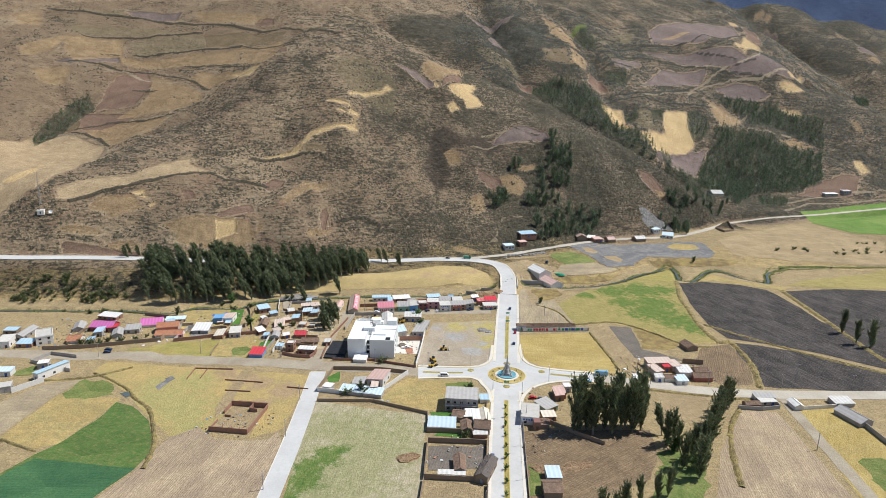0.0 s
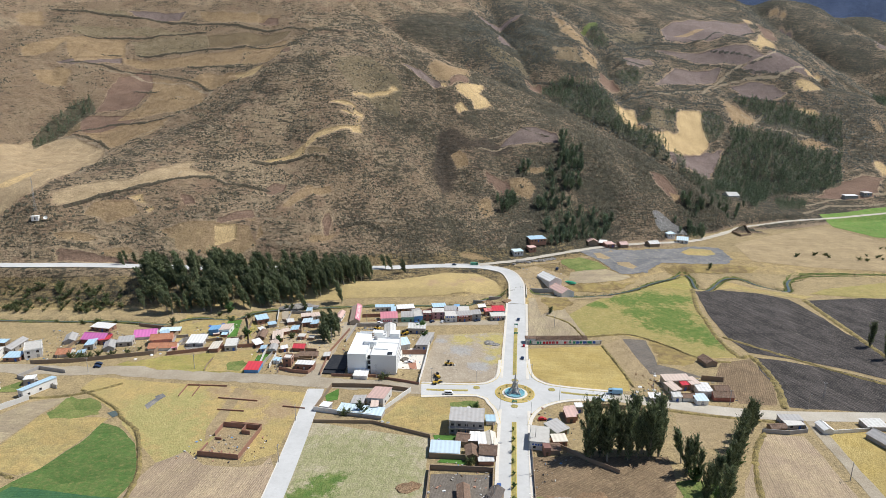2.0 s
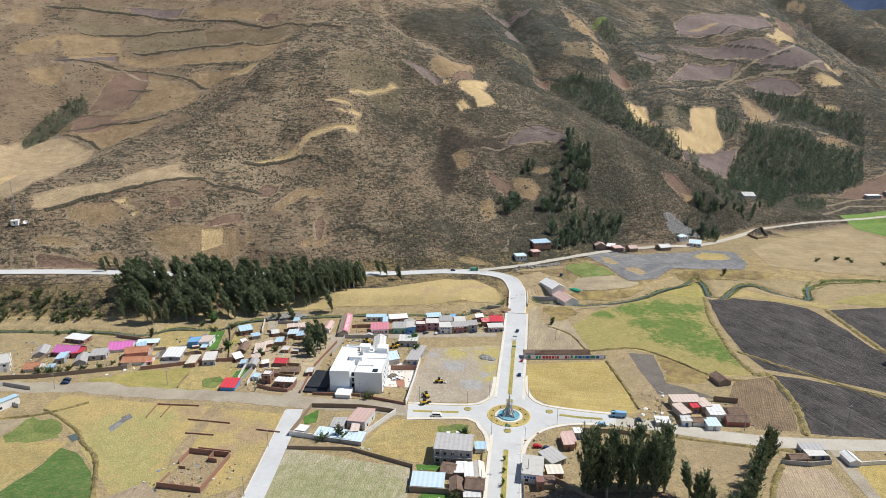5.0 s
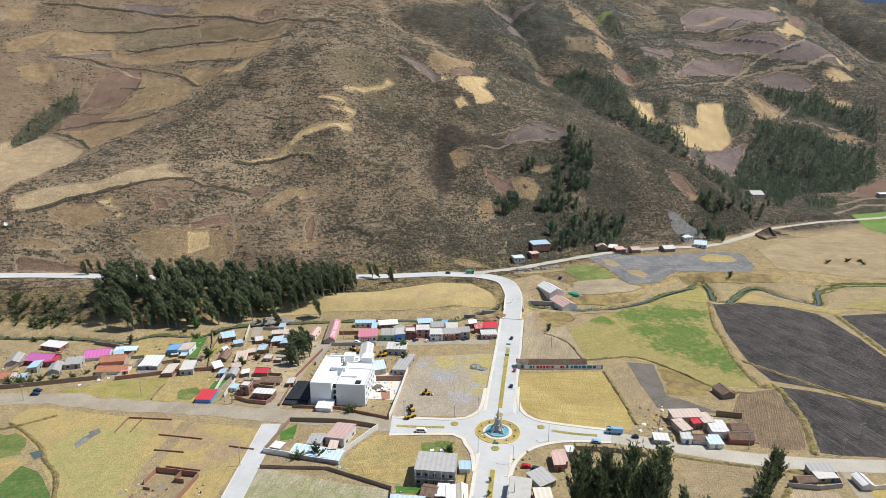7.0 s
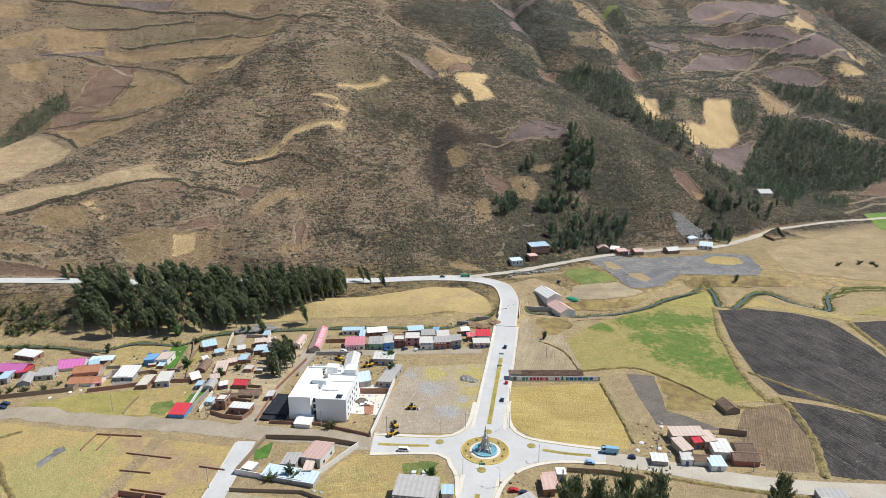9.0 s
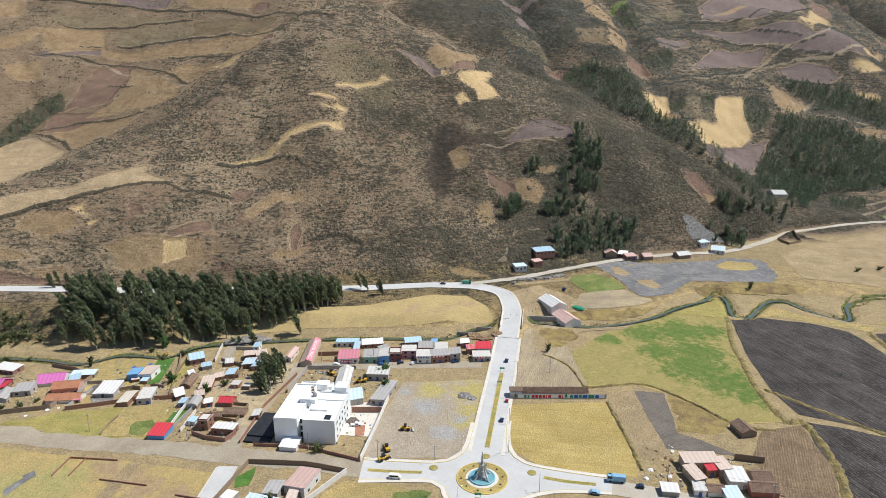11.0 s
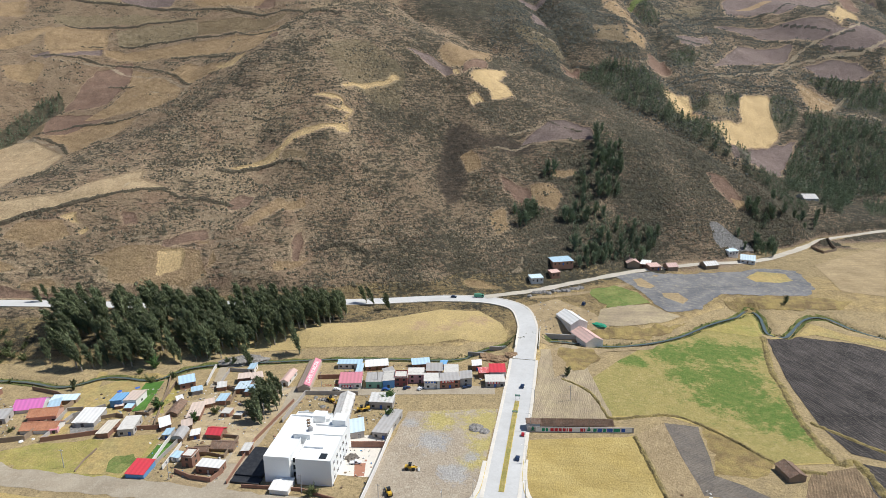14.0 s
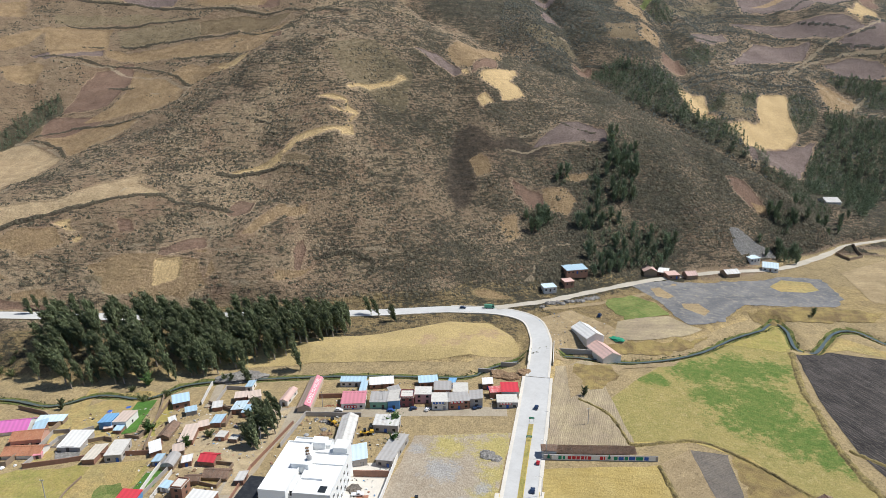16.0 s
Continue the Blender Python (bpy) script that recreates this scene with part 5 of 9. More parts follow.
field("dirt yard among village houses", BEIGE, 0, 1, [(-180.8, 404.4), (-163.0, 406.5), (-144.0, 381.7), (-118.7, 394.9), (-106.3, 371.2), (-102.6, 338.4), (-117.1, 335.2), (-131.7, 368.4), (-153.3, 375.7)])
field("yellow grass lane between walls", STRAW, 0, 2, [(-194.9, 373.7), (-202.2, 402.5), (-211.5, 424.5), (-216.1, 423.8), (-211.5, 398.3), (-196.5, 369.0)])
field("dry grass yard behind the houses", STRAW, 0, 1, [(-208.7, 398.7), (-197.6, 417.5), (-188.6, 428.1), (-183.5, 413.8), (-181.4, 390.1), (-190.9, 381.3)])
field("worn brown earth along the river", BEIGE, 0, 2, [(39, 454), (69, 492), (98, 500), (112, 525), (74, 497), (37, 492)])
field("dark bank of burnt grass", DRYMEADOW, 0, 3, [(160, 583), (191, 599), (218, 599), (249, 596), (238, 581), (195, 578), (163, 575)])
field("yellow meadow inside the stream loop", MEADOWDRY, 0, 2, [(126, 534), (160, 550), (176, 574), (167, 527), (149, 538)])
field("brown stubble strip above the stream", FALLOW, 0, 2, [(71, 551), (90, 562), (105, 566), (118, 550), (123, 548), (108, 536), (85, 526), (67, 523)])
field("golden dry grass behind village houses", STRAW, 0, 2, [(-209, 400), (-200, 414), (-183, 420), (-178, 400), (-172, 384), (-181, 376), (-192, 385)])
field("dry golden pasture with a wire fence", STRAW, 0, 2, [(-167, 363), (-145, 371), (-141, 352), (-141, 340), (-162, 338)])
field("green corner of a dry pasture", MEADOW, 0, 3, [(-154, 351), (-146, 355), (-140, 349), (-144, 341), (-151, 341)])
field("dry yellow yard behind a hut", STRAW, 0, 3, [(-118, 361), (-107, 364), (-106, 357), (-115, 357)])
field("beige trodden ground between the houses", GOLDYARD, 0, 2, [(-127, 396), (-111, 405), (-108, 415), (-100, 422), (-96, 389), (-97, 366), (-96, 355), (-102, 354), (-104, 370), (-110, 375), (-119, 381)])
field("beige trodden ground behind the houses", GOLDYARD, 0, 2, [(-148, 399), (-138, 413), (-127, 396), (-119, 381), (-117, 366), (-126, 367), (-133, 372), (-132, 382), (-135, 392)])
field("bare dark yard inside grey walls", DARKSOIL, 0, 3, [(-199, 371), (-201, 381), (-195, 382), (-192, 373)])
field("grey rubble yard inside brick walls", RUBBLE, 0, 3, [(-191, 370), (-179, 372), (-176, 367), (-185, 363)])
field("dry grass beside a small hut", STRAW, 0, 3, [(-199, 368), (-191, 370), (-188, 363), (-196, 360)])
field("dirt lane between yard walls", DIRT, 0, 3, [(-152, 443), (-148, 445), (-139, 417), (-144, 416)])
field("grass plot beside a vegetable bed", MEADOWDRY, 0, 2, [(-165, 416), (-158, 418), (-154, 389), (-160, 384)])
field("dry grass below the grove", STRAW, 0, 2, [(-202, 424), (-181, 428), (-173, 430), (-183, 420), (-197, 420)])
field("brown reed patch beside the stream", DRYMEADOW, 0, 2, [(40, 495), (62, 495), (66, 481), (50, 463), (43, 477)])
field("pale dry strip beside a pasture", BEIGE, 0, 2, [(50, 459), (54, 459), (66, 418), (59, 417)])
field("tangle of dry grass on the river bank", DRYMEADOW, 0, 2, [(58, 518), (85, 524), (108, 533), (126, 545), (118, 531), (98, 517), (60, 510)])
field("yellow grass between stream loops", MEADOWDRY, 0, 2, [(129, 535), (153, 549), (172, 576), (177, 573), (172, 542), (181, 537), (162, 530), (146, 534)])

def distant_mountain():
    """A far mountainside that closes the valley behind the last ridge, its blue the haze put into the colour."""
    bm, rows = bmesh.new(), []
    for j in range(16):
        f = j / 15
        row = []
        for i in range(44):
            x = -600 + i * 100
            y = 2750 + 900 * f
            z = -150 + 1350 * f * (0.8 + 0.2 * math.sin(x * 0.0021 + 1.0)) + 90 * noise.noise((x * 0.003, f * 3, 5.0)) + 35 * noise.noise((x * 0.011, f * 9, 8.0))
            row.append(bm.verts.new((x, y, z)))
        rows.append(row)
    for a, b in zip(rows, rows[1:]):
        for i in range(43):
            bm.faces.new((a[i], a[i + 1], b[i + 1], b[i]))
    ob = single("distant_mountain", bm, FAR_HAZE, Matrix(), "distant mountainside with wooded gullies, tinted blue-grey as haze", "mountain", kind="structure")
    for f in ob.data.polygons:
        f.use_smooth = True


# haze over the distance, put into the slope's base colours
FAR_HAZE = soil("hazed_slope", (0.07, 0.105, 0.20), (0.09, 0.125, 0.22), (0.05, 0.08, 0.16), 160, 40, 0.7, 0, 3.0)
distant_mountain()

# ---- roads, kerbs, stream ----
def along(line, gap=4.0):
    """A broken line of (x, y, z), rounded and cut into short steps, with the way across at each step."""
    pts = [Vector(p) for p in line]
    out = []
    for i in range(len(pts) - 1):
        a, b, c, d = pts[max(i - 1, 0)], pts[i], pts[i + 1], pts[min(i + 2, len(pts) - 1)]
        n = max(1, int((c - b).length / gap))
        for k in range(n):
            s = k / n
            out.append(0.5 * ((2 * b) + (c - a) * s + (2 * a - 5 * b + 4 * c - d) * s * s + (3 * b - a - 3 * c + d) * s ** 3))
    out.append(pts[-1])
    res = []
    for i, p in enumerate(out):
        t = out[min(i + 1, len(out) - 1)] - out[max(i - 1, 0)]
        res.append((p, Vector((-t.y, t.x, 0)).normalized()))
    return res


def band(line, left, right, lift, thick=0.0, wobble=0.0, drape=False):
    """A strip beside a line, from left to right of it (metres, left is positive); with sides if it is thick."""
    bm, rows = bmesh.new(), []
    for p, side in along(line):
        row = []
        for off in (left, right):
            q = p + side * (off + wobble * noise.noise((p.x * 0.13, p.y * 0.13, off)))
            z = (ground_z(q.x, q.y) if drape else p.z) + lift
            row.append((q.x, q.y, z))
        rows.append([bm.verts.new(v) for v in row] + ([bm.verts.new((v[0], v[1], v[2] - thick)) for v in row] if thick else []))
    for a, b in zip(rows, rows[1:]):
        bm.faces.new((a[0], a[1], b[1], b[0]))
        if thick:
            bm.faces.new((a[2], a[0], b[0], b[2]))
            bm.faces.new((a[1], a[3], b[3], b[1]))
    if thick:
        bm.faces.new((rows[0][0], rows[0][2], rows[0][3], rows[0][1]))
        bm.faces.new((rows[-1][1], rows[-1][3], rows[-1][2], rows[-1][0]))
    return bm


def road(name, line, left, right, material, label, lift=0.12, thick=0.0, wobble=0.0, drape=False, category="road"):
    return single(name, band(line, left, right, lift, thick, wobble, drape), material, Matrix(), label, category, kind="structure")


flat = lambda *pts: [(x, y, 0.0) for x, y in pts]
AVENUE_SOUTH = flat((11.5, 120), (12.6, 180), (13.5, 219), (14.1, 252), (15.4, 300), (15.9, 312))
AVENUE_NORTH = [(16.8, 348, 0), (18.2, 385, 0), (20, 427, 0.1), (21.6, 470, 2.35), (22.6, 500, 4), (21.5, 520, 5), (14, 545, 5.4), (-8, 556, 5.6), (-40, 554, 6.0), (-87, 537, 7.5), (-145, 513, 12), (-230, 482, 18), (-310, 458, 24), (-380, 436, 28), (-520, 405, 36), (-800, 380, 50)]
road("avenue", AVENUE_SOUTH, 6.6, -6.6, CONCRETE, "pale concrete avenue with a planted median", 0.13)
road("avenue", AVENUE_NORTH[:4], 6.6, -6.6, CONCRETE, "pale concrete avenue with a planted median", 0.13)
road("highway", AVENUE_NORTH[3:], 5.4, -5.4, CONCRETE, "pale concrete highway curving along the hill foot", 0.35)
for left, right in ((8.2, 6.6), (-6.6, -8.2)):
    road("pavement", AVENUE_SOUTH, left, right, SIDEWALK, "cream concrete pavement along the avenue", 0.27, 0.25, category="pavement")
    road("pavement", AVENUE_NORTH[:4], left, right, SIDEWALK, "cream concrete pavement along the avenue", 0.27, 0.25, category="pavement")
for left, right in ((6.6, 5.4), (-5.4, -6.6)):
    road("pavement", AVENUE_NORTH[3:9], left, right, SIDEWALK, "cream concrete pavement along the curve", 0.5, 0.5, category="pavement")
road("gutter", AVENUE_NORTH[8:], 5.9, 5.4, SIDEWALK, "concrete gutter along the highway", 0.42, 0.3, category="gutter")
for a in (AVENUE_SOUTH[1:5], [(17.0, 353, 0), (18.2, 385, 0), (19.9, 426, 0.1)]):
    road("median", a, 1.15, -1.15, KERB_YELLOW, "kerb of the narrow avenue median", 0.27, 0.2, category="kerb")
    road("median", a, 0.95, -0.95, MEADOWDRY, "dry grass on the narrow avenue median", 0.31, category="verge")

# the roundabout and its mouths
MOUTH_NW, MOUTH_SW = [(9.1, 372.6), (7.9, 352.6), (3.8, 343.3), (-5.6, 338.4), (-35.7, 336.8)], [(-34.1, 322.0), (-3.6, 325.9), (2.9, 318.1), (6.4, 310.4), (8.2, 297.9)]
MOUTH_SE, MOUTH_NE = [(22.4, 297.5), (24.0, 305.7), (28.9, 315.4), (36.9, 322.3), (49.5, 327.0), (68.7, 328.4)], [(70.4, 338.0), (51.0, 339.7), (34.0, 343.3), (27.2, 352.1), (25.4, 365.5), (25.6, 376.2)]
single("junction", sheet("junction", MOUTH_NW + MOUTH_SW + MOUTH_SE + MOUTH_NE, 0.15), CONCRETE, Matrix(), "pale concrete roundabout and its mouths", "road", kind="structure")
for mouth in (MOUTH_NW, MOUTH_SW, MOUTH_SE, MOUTH_NE):
    road("pavement", flat(*mouth), 0.3, -1.5, SIDEWALK, "curved cream pavement round the junction", 0.3, 0.28, category="pavement")
    road("kerb", flat(*mouth), 0.5, 0.3, KERB_YELLOW, "yellow painted kerb round the junction", 0.3, 0.25, category="kerb")
for a in (flat((-32, 329.6), (-20, 330), (-9, 331)), flat((42, 334.5), (52, 333), (63, 332.8))):
    road("median", a, 0.9, -0.9, KERB_YELLOW, "kerb of a small traffic island", 0.29, 0.2, category="kerb")
    road("median", a, 0.7, -0.7, MEADOWDRY, "dry grass on a small traffic island", 0.33, category="verge")
for x, y in ((-4.5, 334.8), (37, 337.0), (15.9, 316.2), (16.9, 346.0)):
    single("traffic_island", lathe([(0.01, 0.34), (1.7, 0.34), (1.9, 0.3), (1.95, 0.1)], 12), MEADOWDRY, pose(x, y, 0), "small grassy traffic island with a kerb", "traffic island", "traffic islands")

road("road", flat((62, 333), (90, 329), (120, 323.5), (149, 321.5), (190, 324), (229, 328), (300, 336), (420, 352)), 4.8, -4.8, GRAVEL, "pale main road leaving the roundabout", 0.12)
road("road", flat((-34, 329.4), (-60, 332), (-92, 331.5), (-140, 333), (-180, 332), (-212, 334), (-240, 330), (-292, 328), (-420, 318)), 6.0, -5.6, DIRT, "wide dirt road with tyre tracks", 0.1, 0, 2.2)
road("road", flat((-98, 334), (-100, 360), (-99, 385), (-97, 405), (-95, 424)), 4.6, -4.6, DIRT, "dirt lane between the houses", 0.09, 0, 1.4)
road("road", flat((-120, 413), (-95, 420), (-60, 424), (-30, 430), (12, 436)), 4.4, -4.0, DIRT, "dirt street in front of shops", 0.11, 0, 1.0)
road("road", flat((-92.2, 324), (-86, 262), (-82.1, 210), (-78, 140)), 4.3, -4.3, CONCRETE, "new concrete road between fields", 0.14, 0.1)
road("kerb", flat((-92.2, 323), (-86, 262), (-82.1, 210), (-78, 140)), -4.3, -4.7, SIDEWALK, "low concrete kerb beside a road", 0.28, 0.25, category="kerb")
road("track", flat((165.6, 318), (164, 275), (163, 233), (161, 150)), 3.0, -3.0, DIRT, "dirt farm track between fields", 0.1, 0, 0.8)
road("gravel_road", BACK_ROAD, 3.6, -3.6, GRAVEL, "gravel road along the foot of the hill", 0.15, 0, 1.2)
road("gravel_road", [(22, 566, 0), (45, 575, 0), (75, 592, 0), (100, 612, 0), (122, 634, 0)], 2.6, -2.6, BEIGE, "earth track beside the gravel road", 0.2, 0, 1.0, True)

# the stream
for points, half in ((STREAM[:18], 0.8), (STREAM[17:], 0.95)):
    road("stream", [(x, y, -1.15) for x, y, z in points], half, -half, WATER, "narrow stream between grassy banks", 0.0, 0, 0.5, category="water")
    for left, right in ((half + 2.2, half - 0.1), (0.1 - half, -half - 2.2)):
        road("bank", points, left, right, REED, "green grassy bank of the stream", 0.15, 0, 1.2, True, "bank")


def ditch(points, label, half=0.7, height=0.7):
    """An earth bank with dry grass, in a line across the fields."""
    bm, rows = bmesh.new(), []
    for p, side in along(flat(*points), 2.0):
        w = half * (1 + 0.7 * noise.noise((p.x * 0.4, p.y * 0.4, 1.0)))
        h = height * (1 + 0.8 * noise.noise((p.x * 0.5, p.y * 0.5, 7.0)))
        base = ground_z(p.x, p.y)
        rows.append([bm.verts.new((p.x + side.x * o, p.y + side.y * o, base + z)) for o, z in ((w * 1.6, 0.0), (w * 0.5, h), (-w * 0.5, h * 0.9), (-w * 1.6, 0.0))])
    for a, b in zip(rows, rows[1:]):
        for k in range(3):
            bm.faces.new((a[k], a[k + 1], b[k + 1], b[k]))
    return single("field_bank", bm, DRYBANK, Matrix(), label, "bank", "banks between the fields")


DRYBANK = soil("dry_bank", (0.35, 0.27, 0.105), (0.17, 0.135, 0.065), (0.40, 0.31, 0.14), 4, 0.9, 0.6, 0, 0.4)
ditch([(-218, 309), (-204, 302), (-188, 292), (-179, 283), (-166, 273), (-154, 255), (-146, 240), (-142, 224)], "dry grassy bank beside a ditch")
ditch([(64, 418), (68, 416), (95, 423), (114, 410), (134, 388), (150, 385)], "dark earth bank along a pasture")
ditch([(75, 401), (79, 377), (82, 356), (83, 345)], "earth bank between two dry fields")
ditch([(43, 454), (57, 441), (64, 418)], "earth bank along a stubble plot")
ditch([(-240, 297), (-218, 303), (-200, 318)], "dry bank beside a fallow field")
ditch([(169, 528), (159, 481), (158, 461), (155, 426), (158, 394), (166, 395), (166, 361), (158, 329)], "yellow grassy bank beside a ploughed field", 1.2, 0.8)
ditch([(159, 426), (183, 403), (211, 378), (242, 356), (290, 330)], "grassy bank across the ploughed fields", 0.9, 0.7)
ditch([(252, 513), (252, 454), (252, 421), (253, 374), (262, 345)], "grassy bank with trees between ploughed fields", 1.5, 0.8)
ditch([(-219, 240), (-196, 232)], "stony bank beside the green field", 0.6, 0.6)
ditch([(137, 303), (126, 285), (118, 262), (112, 235)], "dry bank beside the eucalyptus trees", 0.9, 0.6)
ditch([(84, 323), (110, 318), (150, 314)], "dry bank beside the main road", 0.8, 0.6)

# ---- houses ----
ROOF_WORDS = {"magenta": "magenta tin", "ltblue": "light blue tin", "paleblue": "pale blue tin", "white": "white tin", "whitetin": "whitish tin", "grey": "grey sheet", "red": "bright red tin", "pink": "pink tin", "pinktin": "faded pink tin", "beige": "beige pink tin",
              "cream": "cream tin", "blue": "blue tin", "rust": "rusty brown tin", "redwhite": "red and white striped tin", "terracotta": "new terracotta tile", "tile": "old brown tile", "darktile": "dark grey tile", "paleconc": "pale concrete slab", "maroon": "maroon slab"}
WALL_WORDS = {"white": "white plastered", "concrete": "grey rendered", "brick": "red brick", "adobe": "mud brick", "salmon": "salmon plastered", "pink": "pink plastered", "blue": "blue painted", "green": "green painted", "maroon": "maroon painted", "redwall": "dull red painted",
              "beigewall": "beige plastered", "paleblue": "pale blue painted", "greenwall": "dull green painted"}
dice = random.Random(5)


def opening(parent, name, x, z0, w, h, y, side, fill, frame_mat):
    """A door or window on the front (side 0) or the east wall (side 1): a frame proud of the wall, a leaf or pane set back in it."""
    turn = Matrix.Rotation(radians(90 * side), 4, "Z")
    b = boxes((x - w / 2 - 0.1, y - 0.07, z0 - 0.1, x + w / 2 + 0.1, y + 0.05, z0), (x - w / 2 - 0.1, y - 0.07, z0 + h, x + w / 2 + 0.1, y + 0.05, z0 + h + 0.1),
              (x - w / 2 - 0.1, y - 0.07, z0, x - w / 2, y + 0.05, z0 + h), (x + w / 2, y - 0.07, z0, x + w / 2 + 0.1, y + 0.05, z0 + h))
    if name == "window":
        box(b, x - 0.03, y - 0.05, z0, x + 0.03, y + 0.03, z0 + h)
    bmesh.ops.transform(b, matrix=turn, verts=b.verts)
    f = part(name, b, frame_mat, parent)
    p = boxes((x - w / 2, y - 0.025, z0, x + w / 2, y + 0.02, z0 + h))
    bmesh.ops.transform(p, matrix=turn, verts=p.verts)
    part("pane" if name == "window" else "door_leaf", p, fill, f)


def house(x, y, w, d, h, turn, roof, roof_colour, wall_colour, hillside=False):
    """A house, shed or shop: walls, roof with overhang, door and windows."""
    base = ground_z(x, y) if hillside else 0.0
    if hillside:
        base += 0.4
    h *= 1.0 if hillside or roof == "hall" else 0.86
    kind = "shed" if w < 4.6 and d < 6 else "house"
    m = pose(x, y, base, 0, 0, turn)
    storeys = 2 if h >= 4.8 else 1
    ob = thing(kind, m, f"{WALL_WORDS[wall_colour]} {'two-storey ' if storeys == 2 else ''}{kind} with a {ROOF_WORDS[roof_colour]} roof", kind, "village houses")
    wall, top = WALLS[wall_colour], ROOFS[roof_colour]
    if roof_colour in ("tile", "darktile", "terracotta", "rust", "whitetin", "grey") or roof != "flat":
        over = 0.35
    long_y = d > w * 1.25
    rise = {"gable": 0.24 * min(w, d), "shed": 0.10 * (d if not long_y else w), "vault": 0.35 * w, "flat": 0.0, "hall": 0.0}[roof]
    eave = h - (rise * 0.5 if roof in ("gable", "vault") else rise * 0.5)
    W, D, foot = w / 2, d / 2, 3.5 if hillside else 0.4
    bm = bmesh.new()
    if roof == "gable":
        if long_y:
            prof = [(-W, eave), (0, eave + rise), (W, eave)]
            ends = [[bm.verts.new((-W, s, -foot)), bm.verts.new((W, s, -foot)), bm.verts.new((W, s, eave)), bm.verts.new((0, s, eave + rise)), bm.verts.new((-W, s, eave))] for s in (-D, D)]
        else:
            ends = [[bm.verts.new((s, -D, -foot)), bm.verts.new((s, D, -foot)), bm.verts.new((s, D, eave)), bm.verts.new((s, 0, eave + rise)), bm.verts.new((s, -D, eave))] for s in (W, -W)]
        bm.faces.new(ends[0]), bm.faces.new(ends[1][::-1])
        for i, j in ((1, 2), (4, 0)):
            bm.faces.new((ends[0][j], ends[0][i], ends[1][i], ends[1][j]))
        bmesh.ops.recalc_face_normals(bm, faces=bm.faces[:])
    else:
        box(bm, -W, -D, -foot, W, D, eave if roof != "vault" else h - rise * 0.6)
    part("wall", bm, wall, ob)
    t = 0.12

    def slab(corners):
        b = bmesh.new()
        up = [b.verts.new(c) for c in corners]
        dn = [b.verts.new((c[0], c[1], c[2] - t)) for c in corners]
        b.faces.new(up), b.faces.new(dn[::-1])
        for k in range(4):
            b.faces.new((up[k], dn[k], dn[(k + 1) % 4], up[(k + 1) % 4]))
        bmesh.ops.recalc_face_normals(b, faces=b.faces[:])
        return b

    if roof == "gable":
        o, k = 0.4, rise / ((W if long_y else D))
        for s in (-1, 1):
            if long_y:
                c = [(s * (W + o), -D - o, eave - o * k + 0.1), (s * (W + o), D + o, eave - o * k + 0.1), (0, D + o, eave + rise + 0.1), (0, -D - o, eave + rise + 0.1)]
                b = slab(c)
            else:
                c = [(-W - o, s * (D + o), eave - o * k + 0.1), (W + o, s * (D + o), eave - o * k + 0.1), (W + o, 0, eave + rise + 0.1), (-W - o, 0, eave + rise + 0.1)]
                b = slab(c)
            part("roof", b, top, ob)
        ridge = bmesh.new()
        tube(ridge, [(0, -D - 0.4, eave + rise + 0.1), (0, D + 0.4, eave + rise + 0.1)] if long_y else [(-W - 0.4, 0, eave + rise + 0.1), (W + 0.4, 0, eave + rise + 0.1)], [0.16, 0.16], 6)
        part("ridge_cap", ridge, top, ob)
    elif roof == "vault":
        b, rows = bmesh.new(), []
        for k in range(9):
            a = math.pi * k / 8
            rows.append([b.verts.new((-W * 1.05 * math.cos(a), s * (D + 0.2), h - rise * 0.6 + rise * math.sin(a))) for s in (-1, 1)])
        for p, q in zip(rows, rows[1:]):
            b.faces.new((p[0], p[1], q[1], q[0]))
        b.faces.new([r[0] for r in rows]), b.faces.new([r[1] for r in rows][::-1])
        bmesh.ops.recalc_face_normals(b, faces=b.faces[:])
        part("roof", b, top, ob)
    elif roof == "shed":
        if long_y:
            c = [(-W - 0.35, -D - 0.3, eave + 0.08), (W + 0.35, -D - 0.3, eave + rise + 0.08), (W + 0.35, D + 0.3, eave + rise + 0.08), (-W - 0.35, D + 0.3, eave + 0.08)]
        else:
            c = [(-W - 0.3, -D - 0.35, eave + 0.08), (W + 0.3, -D - 0.35, eave + 0.08), (W + 0.3, D + 0.35, eave + rise + 0.08), (-W - 0.3, D + 0.35, eave + rise + 0.08)]
        part("roof", slab(c), top, ob)
        b = bmesh.new()
        if long_y:
            v = [[b.verts.new(p) for p in ((-W, s, eave - 0.05), (W, s, eave - 0.05), (W, s, eave + rise))] for s in (-D, D)]
        else:
            v = [[b.verts.new(p) for p in ((s, -D, eave - 0.05), (s, D, eave - 0.05), (s, D, eave + rise))] for s in (-W, W)]
        b.faces.new(v[0]), b.faces.new(v[1][::-1]), b.faces.new((v[0][1], v[0][2], v[1][2], v[1][1]))
        bmesh.ops.recalc_face_normals(b, faces=b.faces[:])
        part("gable_end", b, wall, ob)
    else:
        part("roof", boxes((-W - 0.15, -D - 0.15, eave, W + 0.15, D + 0.15, eave + 0.18)), top, ob)
